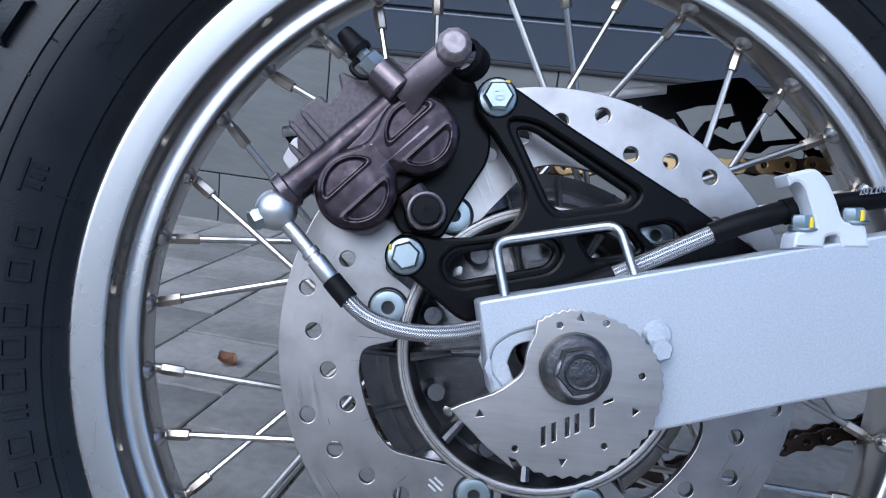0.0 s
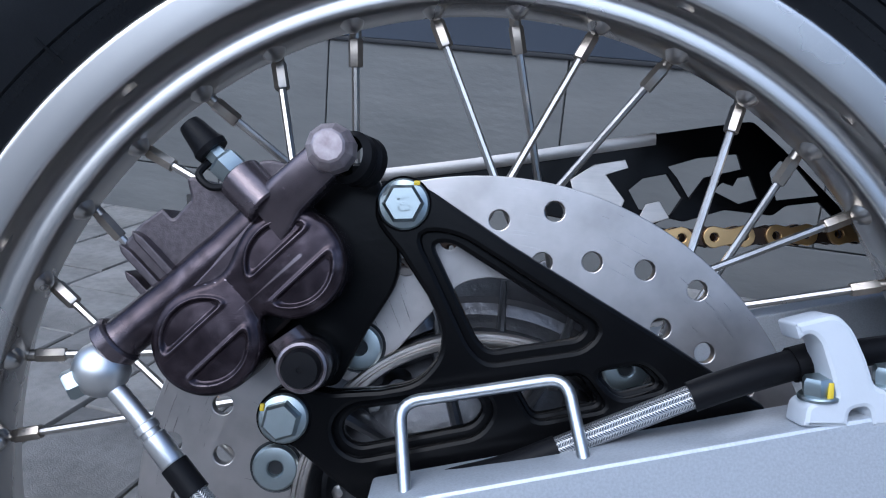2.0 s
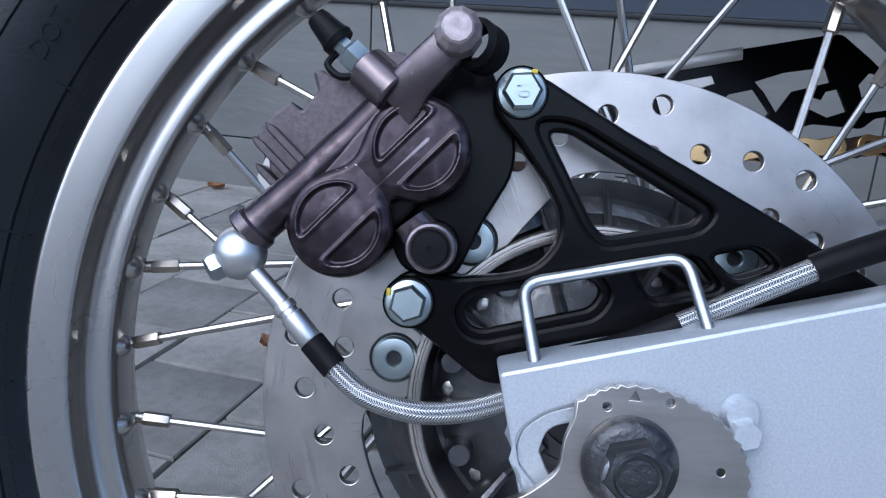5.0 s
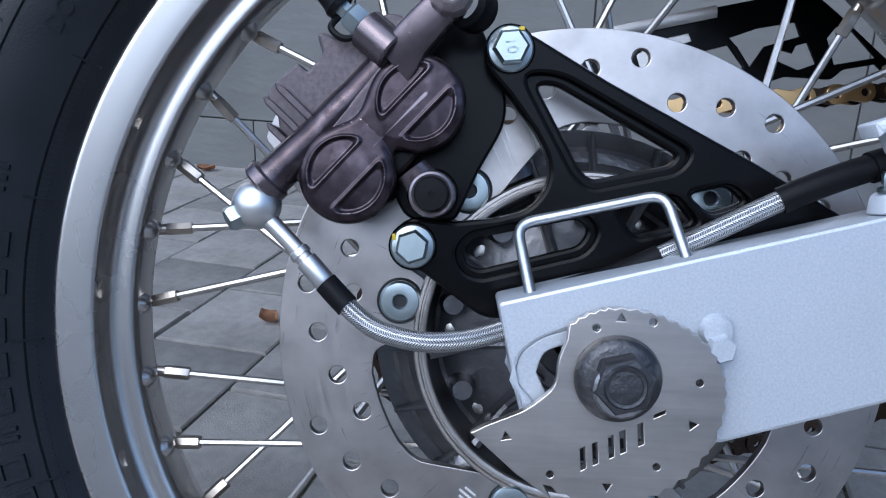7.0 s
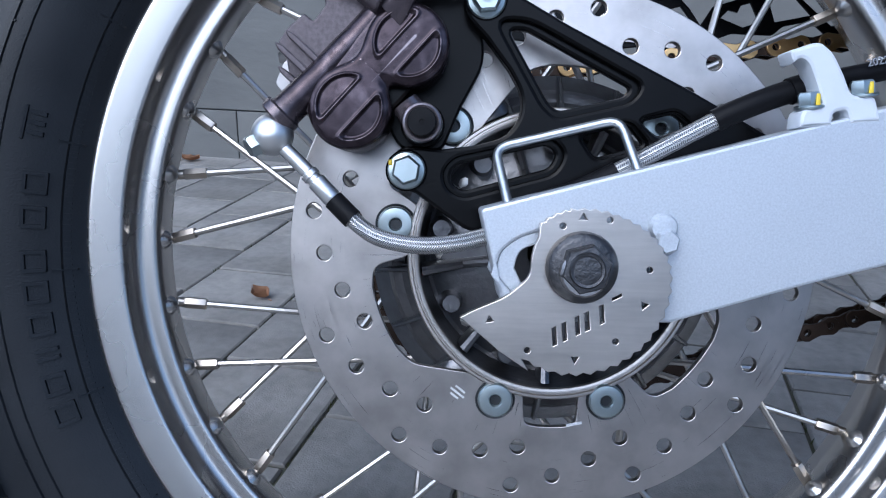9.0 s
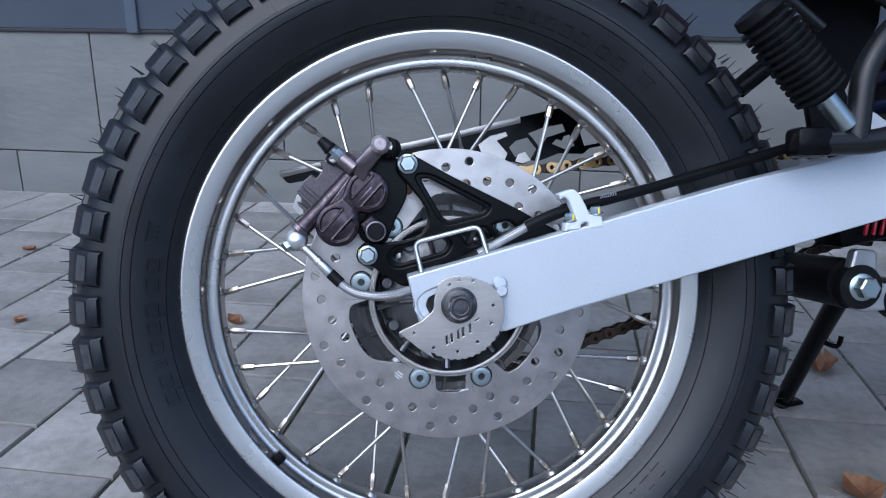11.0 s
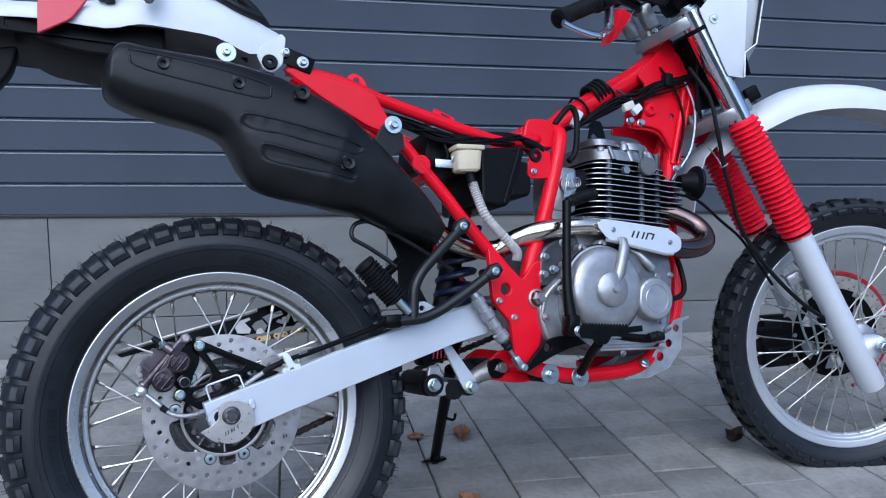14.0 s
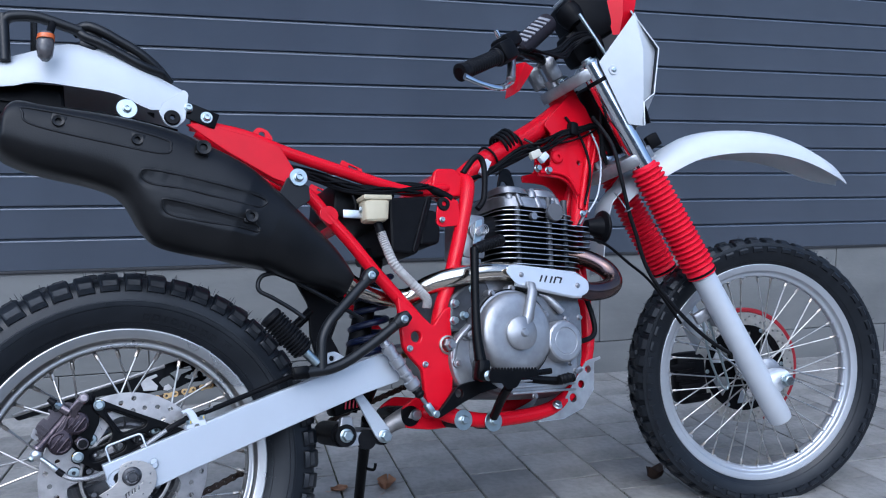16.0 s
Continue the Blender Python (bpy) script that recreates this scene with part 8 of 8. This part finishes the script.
for x, z in ((-0.015, 0.725), (0.052, 0.700)):
    part("rack_foot", block((0.030, 0.020, 0.034), pose(x, -0.098, z + 0.010, 0, 25), edge=0.006), satin_grey, rack)
part("rack_tube", rod((-0.145, -0.112, 0.685), (-0.145, -0.112, 0.765), 0.0085), satin_grey, rack)
ind = part("indicator", loft([((-0.085, -0.150, 0.722), (0.010, 0, 0), (0, 0.010, 0)), ((-0.086, -0.150, 0.716), (0.0125, 0, 0), (0, 0.013, 0)), ((-0.087, -0.150, 0.698), (0.0135, 0, 0), (0, 0.014, 0)), ((-0.088, -0.150, 0.682), (0.011, 0, 0), (0, 0.012, 0)), ((-0.088, -0.150, 0.676), (0.006, 0, 0), (0, 0.008, 0))], 20, power=2.4), material("smoked_lens", (0.05, 0.047, 0.047), 0.1, 0, (0.12, 0.11, 0.11), 90, 0.8, 0.3, 200), motorcycle, "smoked indicator hanging under the rack tube")
part("lens", loft([((-0.085, -0.152, 0.7165), (0.0130, 0, 0), (0, 0.0135, 0)), ((-0.086, -0.152, 0.709), (0.0136, 0, 0), (0, 0.0143, 0))], 20, power=2.4), orange_lens, ind, "orange lens band")
part("stalk", rod((-0.080, -0.148, 0.720), (-0.072, -0.112, 0.758), 0.006), black_plastic, ind)
# hanging plate holder arm behind the tail
holder = part("plate_holder", sheet([[(-0.284, 0.630, 0.01), (-0.3354, 0.620, 0.012), (-0.3560, 0.560, 0.015), (-0.3480, 0.490, 0.008), (-0.3680, 0.458, 0.006), (-0.3760, 0.405), (-0.3990, 0.365), (-0.3990, 0.338, 0.004), (-0.3850, 0.338, 0.004), (-0.3560, 0.400), (-0.3440, 0.452), (-0.3240, 0.485, 0.006), (-0.3250, 0.550, 0.012), (-0.2950, 0.585, 0.02)]], -0.045, -0.010, 0.004), black_plastic, motorcycle, "black plate holder arm behind the tail")
part("holder_clip", block((0.022, 0.004, 0.022), pose(-0.3340, -0.048, 0.585, 0, 20), edge=0.002), zinc, holder, "bright square clip")
for x, z in ((-0.334, 0.585), (-0.340, 0.535)):
    part("holder_bolt", hexbolt((x, -0.048, z), (0, -1, 0), 0.007, 0.005, 0.008), zinc, holder)
# airbox, electrics box, fluid reservoir, hoses
airbox = part("airbox", sheet([[(0.506, 0.448, 0.006), (0.606, 0.450, 0.006), (0.600, 0.430), (0.556, 0.331, 0.010), (0.498, 0.337, 0.012)]], -0.118, 0.08, 0.006), black_plastic, motorcycle, "black plastic airbox")
part("airbox_rib", tube([(0.592, -0.1185, 0.446), (0.546, -0.1185, 0.338)], 0.0035, 10), black_plastic, airbox)
part("airbox_lid", sheet([[(0.586, 0.425, 0.006), (0.616, 0.420, 0.008), (0.618, 0.375, 0.010), (0.612, 0.352, 0.008), (0.566, 0.350, 0.006)]], -0.110, 0.06, 0.005), black_plastic, airbox)
part("battery_box", block((0.13, 0.16, 0.075), pose(0.470, 0.0, 0.445, 0, 12), edge=0.008), black_plastic, airbox)
res = part("fluid_reservoir", loft([((0.468, -0.120, 0.398), (0.020, 0, 0), (0, 0.015, 0), 4), ((0.469, -0.120, 0.402), (0.0245, 0, 0), (0, 0.018, 0), 5), ((0.472, -0.120, 0.436), (0.0275, 0, 0), (0, 0.020, 0), 5), ((0.472, -0.120, 0.440), (0.0250, 0, 0), (0, 0.018, 0), 4)], 32), fluid_plastic, motorcycle, "yellowed plastic fluid reservoir")
part("reservoir_cap", block((0.060, 0.044, 0.010), pose(0.473, -0.120, 0.444, 0, 2), edge=0.003), fluid_plastic, res)
part("reservoir_stay", block((0.050, 0.003, 0.016), pose(0.432, -0.116, 0.416, 0, 4), edge=0.001), galvanised, res, "zinc stay")
part("stay_bolt", hexbolt((0.447, -0.118, 0.425), (0, -1, 0), 0.007, 0.0055, 0.006, socket=True), zinc, res)
part("reservoir_spout", rod((0.476, -0.118, 0.398), (0.480, -0.120, 0.372), 0.0085), rubber_old, res)
hose_path = rounded([(0.480, -0.120, 0.378), (0.486, -0.122, 0.352), (0.500, -0.126, 0.310), (0.540, -0.128, 0.262), (0.558, -0.128, 0.240), (0.556, -0.126, 0.222)], 16)
part("fluid_hose", sweep(bmesh.new(), hose_path, [0.0098 if k % 2 else 0.0086 for k in range(len(hose_path))], 16), grey_cloth, res, "pale ribbed hose sleeve")
loom = part("wiring_loom", tube([(0.300, -0.075, 0.520), (0.360, -0.080, 0.508), (0.420, -0.095, 0.482), (0.460, -0.100, 0.470), (0.520, -0.098, 0.476), (0.580, -0.100, 0.474), (0.625, -0.102, 0.462), (0.655, -0.104, 0.445)], 0.0085, 12, 6), black_plastic, motorcycle, "taped black wiring loom")
part("loom_branch", tube([(0.430, -0.098, 0.478), (0.440, -0.104, 0.440), (0.436, -0.100, 0.415)], 0.0035, 8, 4), black_plastic, loom)
part("loom_branch", tube([(0.74, -0.028, 0.505), (0.80, -0.038, 0.520), (0.90, -0.040, 0.560), (0.96, -0.045, 0.595), (1.03, -0.045, 0.618), (1.10, -0.050, 0.632), (1.18, -0.06, 0.642)], 0.0055, 12, 6), black_plastic, loom)
part("loom_branch", tube([(0.700, -0.090, 0.505), (0.735, -0.095, 0.540), (0.752, -0.095, 0.520), (0.742, -0.095, 0.450), (0.722, -0.095, 0.425)], 0.0065, 12, 6), rubber_old, loom, "black vent hose")
for k in range(4):
    a = 0.862 + 0.010 * k
    pts = [(a + 0.027 * math.cos(q) * -0.48, 0.027 * math.sin(q), 0.592 + 0.006 * k + 0.027 * math.cos(q) * 0.88) for q in [2 * math.pi * i / 16 for i in range(16)]]
    part("cable_coil", sweep(bmesh.new(), pts, 0.0042, 8, closed=True), rubber_old, loom, "black rubber band round the frame")
ring = [(0.905 - 0.030 * math.cos(q) * 0.48, 0.030 * math.sin(q), 0.600 + 0.030 * math.cos(q) * 0.88) for q in [2 * math.pi * i / 18 for i in range(18)]]
part("cable_tie", sweep(bmesh.new(), ring, 0.0026, 8, closed=True), black_plastic, loom, "black cable tie")
part("cable_tie", tube([(0.915, -0.031, 0.604), (0.945, -0.050, 0.575), (0.962, -0.056, 0.548)], 0.0030, 8, 4), satin_grey, loom, "loose tail of a cable tie")
ring = [(0.828 - 0.030 * math.cos(q) * 0.48, 0.030 * math.sin(q), 0.562 + 0.030 * math.cos(q) * 0.88) for q in [2 * math.pi * i / 18 for i in range(18)]]
part("cable_tie", sweep(bmesh.new(), ring, 0.0026, 8, closed=True), black_plastic, loom, "black cable tie")
part("loom_clip", block((0.022, 0.022, 0.034), pose(1.050, -0.048, 0.626, 0, 12), edge=0.005), black_plastic, loom, "black wiring clip")
part("connector", block((0.030, 0.014, 0.018), pose(0.925, -0.052, 0.560, 0, -20), edge=0.002), material("cream_plastic", (0.6, 0.57, 0.48), 0.5), loom, "cream wiring connector")
part("connector", block((0.026, 0.014, 0.016), pose(0.945, -0.055, 0.552, 0, -40), edge=0.002), nylon, loom, "white wiring connector")
part("connector", block((0.016, 0.010, 0.040), pose(0.775, -0.062, 0.525, 0, 35), edge=0.002), nylon, loom, "white wiring connector")
for x, z in ((0.935, 0.530), (0.965, 0.525)):
    part("tank_bolt", hexbolt((x, -0.040, z), (0, -1, 0), 0.009, 0.007, 0.010), zinc, loom, "bright loose bolt")
part("engine_stay", sheet([[(0.800, 0.43), (0.835, 0.53, 0.01), (0.86, 0.53, 0.01), (0.875, 0.45), (0.855, 0.45), (0.845, 0.50, 0.02), (0.83, 0.50, 0.02), (0.822, 0.43)]], -0.035, -0.030, 0.0006), black_paint, motorcycle, "black engine stay")
rnd = random.Random(44)
for k in range(5):
    part("loose_wire", tube([(0.300 + rnd.uniform(0, 0.03), -0.100, 0.512 + rnd.uniform(-0.012, 0.006)), (0.365, -0.104 + rnd.uniform(-0.006, 0.006), 0.500 + rnd.uniform(-0.018, 0.006)), (0.430, -0.108, 0.474 + rnd.uniform(-0.02, 0.006)), (0.500, -0.112, 0.464 + rnd.uniform(-0.008, 0.010)), (0.570 + rnd.uniform(0, 0.05), -0.112, 0.468 + rnd.uniform(-0.012, 0.008))], rnd.uniform(0.0016, 0.0032), 8, 5), black_plastic, loom)
rnd = random.Random(31)
for k in range(7):
    d = rnd.uniform(-0.012, 0.012)
    part("loose_wire", tube([(0.80 + rnd.uniform(-0.02, 0.02), -0.040, 0.520 + d), (0.89, -0.046 + rnd.uniform(-0.01, 0.006), 0.566 + rnd.uniform(-0.016, 0.012)), (0.95, -0.050 + rnd.uniform(-0.008, 0.008), 0.585 + rnd.uniform(-0.02, 0.012)), (1.01, -0.048, 0.610 + rnd.uniform(-0.022, 0.012)), (1.10, -0.052, 0.628 + rnd.uniform(-0.012, 0.018)), (1.17, -0.058, 0.645 + rnd.uniform(-0.02, 0.02))], rnd.uniform(0.0018, 0.0034), 8, 5), black_plastic, loom)
part("loose_wire", tube([(1.04, -0.040, 0.66), (1.075, -0.046, 0.60), (1.085, -0.048, 0.52), (1.055, -0.045, 0.44)], 0.0032, 8, 6), black_plastic, loom)
part("loose_wire", tube([(1.10, -0.045, 0.64), (1.12, -0.052, 0.56), (1.10, -0.050, 0.47), (1.06, -0.050, 0.42)], 0.0022, 8, 6), nylon, loom, "pale wire")
# far-side silencer bracket shapes and inner guard behind the wheel
part("inner_guard", sheet([[(0.300, 0.335), (0.376, 0.330), (0.430, 0.310), (0.4230, 0.2513), (0.3900, 0.187), (0.420, 0.120, 0.02), (0.390, 0.110, 0.02), (0.357, 0.145), (0.347, 0.195), (0.3500, 0.2565, 0.01), (0.3276, 0.303, 0.01)]], -0.03, -0.02, 0.002), black_plastic, motorcycle, "black inner mud flap")
part("tail_tube", tube([(0.355, -0.022, 0.243), (0.285, -0.022, 0.189)], 0.0095, 12), black_paint, bpy.data.objects["inner_guard"])
# chain with gold outer links on the far side, chain guard
sprocket = part("sprocket", sheet([[q for k in range(43) for q in ((0.098 * math.cos(2 * math.pi * k / 43), 0.098 * math.sin(2 * math.pi * k / 43)), (0.105 * math.cos(2 * math.pi * (k + 0.35) / 43), 0.105 * math.sin(2 * math.pi * (k + 0.35) / 43)), (0.105 * math.cos(2 * math.pi * (k + 0.6) / 43), 0.105 * math.sin(2 * math.pi * (k + 0.6) / 43)))], circle(0, 0, 0.055, 30)], 0.0520, 0.0590, 0.0006), zinc_dark, rear_wheel, "steel rear sprocket")
link_shape = sheet([[(-0.0079 + 0.0058 * math.cos(a), 0.0058 * math.sin(a)) for a in [radians(d) for d in range(60, 301, 30)]] + [(0, -0.0040)] + [(0.0079 + 0.0058 * math.cos(a), 0.0058 * math.sin(a)) for a in [radians(d) for d in range(-120, 121, 30)]] + [(0, 0.0040)], circle(-0.0079, 0, 0.0024, 8), circle(0.0079, 0, 0.0024, 8)], -0.001, 0.001, 0.0003)
chain = part("chain", rod((0.0, 0.05, 0.104), (0.0, 0.061, 0.104), 0.004), gold, motorcycle, "drive chain with gold side plates")
def chain_run(path, mat):
    pts = [Vector(q) for q in path]
    step, k = 0.0159, 0
    for a, b in zip(pts, pts[1:]):
        d = b - a
        n = max(1, round(d.length / step))
        ang = math.atan2(d.z, d.x)
        for i in range(n):
            p = a + d * ((i + 0.5) / n)
            for y in ((0.0485, 0.0625) if k % 2 else (0.0505, 0.0605)):
                ob = new("chain_plate", link_shape if mat is gold and k % 2 else link_dark)
                ob.parent = chain
                ob.matrix_basis = Matrix.Translation((p.x, y, p.z)) @ Matrix.Rotation(-ang, 4, "Y")
            k += 1
link_dark = link_shape.copy()
link_shape.materials.append(gold)
link_dark.materials.append(brown_chain)
chain_run([(0.005, 0, 0.107), (0.20, 0, 0.128), (0.60, 0, 0.135)], gold)
chain_run([(0.015, 0, -0.106), (0.06, 0, -0.095), (0.30, 0, -0.020), (0.42, 0, 0.030), (0.60, 0, 0.075)], brown_chain)
chain_run([(0.0, 0, 0.106), (-0.05, 0, 0.093), (-0.092, 0, 0.052), (-0.106, 0, 0), (-0.092, 0, -0.052), (-0.05, 0, -0.093), (0.0, 0, -0.106)], brown_chain)
guard = part("chain_guard", sheet([[(-0.165, 0.1180, 0.004), (-0.0602, 0.1405), (-0.0135, 0.1500), (0.0610, 0.1675), (0.1342, 0.1838), (0.1440, 0.1855, 0.003), (0.1610, 0.1725), (0.1975, 0.1412), (0.290, 0.150, 0.01), (0.300, 0.128, 0.01), (0.2030, 0.1275, 0.003), (0.1840, 0.1440), (0.1660, 0.1405, 0.002), (0.1592, 0.1345, 0.002), (0.1324, 0.1355, 0.002), (0.1101, 0.1270, 0.002), (0.1010, 0.1285), (0.0930, 0.1235, 0.002), (0.0820, 0.1270, 0.002), (0.0735, 0.1265, 0.002), (0.045, 0.1230, 0.004), (-0.02, 0.1310), (-0.155, 0.1060, 0.004)],
                              [(0.0992, 0.1567), (0.1150, 0.1627, 0.001), (0.1367, 0.1668, 0.001), (0.1398, 0.1588), (0.1196, 0.1525), (0.1120, 0.1405), (0.1044, 0.1514)],
                              [(0.0857, 0.1490), (0.0985, 0.1525), (0.1080, 0.1403), (0.1023, 0.1300), (0.0850, 0.1320), (0.0785, 0.1420)],
                              [(0.1555, 0.1581), (0.1607, 0.1651, 0.001), (0.1685, 0.1638), (0.1841, 0.1478), (0.1605, 0.1432)],
                              [(0.1250, 0.1455), (0.1300, 0.1505), (0.1360, 0.1490), (0.1380, 0.1535), (0.1443, 0.1553), (0.1500, 0.1434), (0.1398, 0.1395)]], 0.072, 0.0745, 0.0006), black_paint, motorcycle, "black chain guard with cut-outs")
part("guard_edge", skin([[(x, 0.0705, z), (x + 0.0003, 0.0700, z - 0.0030), (x + 0.0006, 0.0712, z - 0.0062)] for x, z in ((-0.163, 0.1190), (-0.0602, 0.1415), (-0.0135, 0.1508), (0.0238, 0.1590), (0.0640, 0.1684), (0.0900, 0.1744))], 0.0012), plate_steel, guard, "bright polished guard edge")
part("guard_sticker", sheet([[(0.0455, 0.1449), (0.0580, 0.1543), (0.0748, 0.1584), (0.0770, 0.1539), (0.0650, 0.1492), (0.0765, 0.1359), (0.0733, 0.1280), (0.0504, 0.1301)]], 0.0705, 0.0715, 0.0003), plate_steel, guard, "bright torn sticker")
part("guard_sticker", sheet([[(0.0880, 0.1348), (0.0954, 0.1373), (0.1018, 0.1283), (0.0925, 0.1247), (0.0848, 0.1270)]], 0.0705, 0.0715, 0.0003), plate_steel, guard, "bright torn sticker")

# ---- fallen leaves ----
def leaf(name, label, x, y, size, turn, curl, mat, seed):
    rnd = random.Random(seed)
    bm = bmesh.new()
    rows = []
    n = 9
    for i in range(n):
        t = i / (n - 1)
        w = size * 0.42 * math.sin(math.pi * min(1, t * 0.93 + 0.05)) ** 0.8 * (1 + 0.25 * math.sin(9 * t + seed))
        rows.append([bm.verts.new((size * (t - 0.5) + rnd.uniform(-0.001, 0.001), s * w, curl * size * (abs(s) ** 2 * 0.5 + (t - 0.5) ** 2) + rnd.uniform(0, 0.0015) + 0.001)) for s in (-1, -0.5, 0, 0.5, 1)])
    for a, b in zip(rows, rows[1:]):
        for k in range(4):
            bm.faces.new((a[k], a[k + 1], b[k + 1], b[k]))
    bmesh.ops.solidify(bm, geom=bm.faces[:], thickness=0.0005)
    sweep(bm, [(-size * 0.5, 0, 0.002), (-size * 0.8, size * 0.1, 0.003)], 0.0006, 5)
    ob = part(name, bm, mat, at=pose(x, y, 0.001, 0, 0, turn), smooth=50)
    return tagged(ob, label, "leaf", "fallen leaves")


leaf("leaf", "dry brown curled leaf on the paving", 0.563, 0.612, 0.062, 70, 0.6, leaf_brown, 1)
leaf("leaf", "flat dry brown leaf on the paving", 0.44, 0.63, 0.046, 10, 0.3, leaf_brown, 2)
leaf("leaf", "crumpled grey-brown leaf on the paving", 0.498, 0.236, 0.046, -20, 0.9, leaf_brown, 3)
leaf("leaf", "flat brown leaf beside the rear wheel", -0.481, 0.236, 0.036, 5, 0.3, leaf_brown, 4)
leaf("leaf", "small brown leaf by the plinth", -1.139, 1.511, 0.050, 15, 0.4, leaf_brown, 5)
leaf("leaf", "dark wet crumpled leaf by the front wheel", 1.289, 0.469, 0.055, 10, 1.0, leaf_dark, 6)
leaf("leaf", "small dry leaf on the paving", -1.19, 1.00, 0.030, 40, 0.4, leaf_brown, 7)
leaf("leaf", "small dry leaf on the paving", -0.915, 0.584, 0.026, 100, 0.4, leaf_brown, 8)
leaf("leaf", "curled pale brown leaf on the paving", -0.50, 0.64, 0.034, 160, 0.7, leaf_brown, 9)

# moss and short grass in the joints between the blocks
moss = bmesh.new()
rnd = random.Random(21)
for k in range(5200):
    i = rnd.randrange(-9, 11)
    x = 0.265 + 0.18 * i + rnd.gauss(0, 0.0022)
    y = rnd.uniform(-0.3, 1.5)
    if math.sin(7 * y + 2.3 * i) + 0.6 * math.sin(17 * y + i) < 0.45:
        continue
    h, t = rnd.uniform(0.001, 0.006), rnd.uniform(0, 6.28)
    w = rnd.uniform(0.001, 0.002)
    b = Vector((x, y, -0.008))
    d = Vector((math.cos(t), math.sin(t), 0))
    tip = b + Vector((rnd.uniform(-0.003, 0.003), rnd.uniform(-0.004, 0.004), 0.006 + h))
    moss.faces.new([moss.verts.new(q) for q in (b - d * w, b + d * w, tip)])
tagged(part("moss", moss, moss_green), "short moss and grass in the paving joints", "moss", kind="stuff")

# ---- paving: concrete blocks in columns, half bond ----
PW, PL = 0.18, 0.2045
paver_mesh = []
for v in range(6):
    bm = block((PW - 0.0050, PL - 0.0046, 0.05), edge=0)
    top = [e for e in bm.edges if all(q.co.z > 0 for q in e.verts)]
    bmesh.ops.bevel(bm, geom=top, offset=0.0022, segments=1, affect="EDGES")
    for q in bm.verts:
        q.co += Vector((random.uniform(-0.0007, 0.0007), random.uniform(-0.0007, 0.0007), random.uniform(-0.0005, 0.0005)))
    paver_mesh.append(mesh_of(bm, 40))
rest = bmesh.new()
near = 0
for k in range(-34, 44):
    x0 = 0.265 + PW * k
    phase = (0.1345 if k % 2 == 0 else 0.0315) if x0 > -0.2 else (0.0315 if k % 2 == 0 else 0.1345)
    for j in range(-24, 8):
        y0 = phase + PL * j
        if y0 > WALL_Y or y0 < -4.6:
            continue
        m = pose(x0 + PW / 2, y0 + PL / 2, -0.025 + random.uniform(-0.0012, 0.0012), random.uniform(-0.25, 0.25), random.uniform(-0.25, 0.25), random.uniform(-0.3, 0.3))
        if -1.6 < x0 < 2.35 and -0.03 < y0 and near < 300:
            near += 1
            part("paver", random.choice(paver_mesh), paver_grey, ground, at=m)
        else:
            tmp = random.choice(paver_mesh)
            n0 = len(rest.verts)
            rest.from_mesh(tmp)
            rest.verts.ensure_lookup_table()
            bmesh.ops.transform(rest, matrix=m, verts=rest.verts[n0:])
paving = part("paving", rest, paver_grey, ground, "more grey concrete paving blocks", 40)
tagged(paving, kind="stuff")
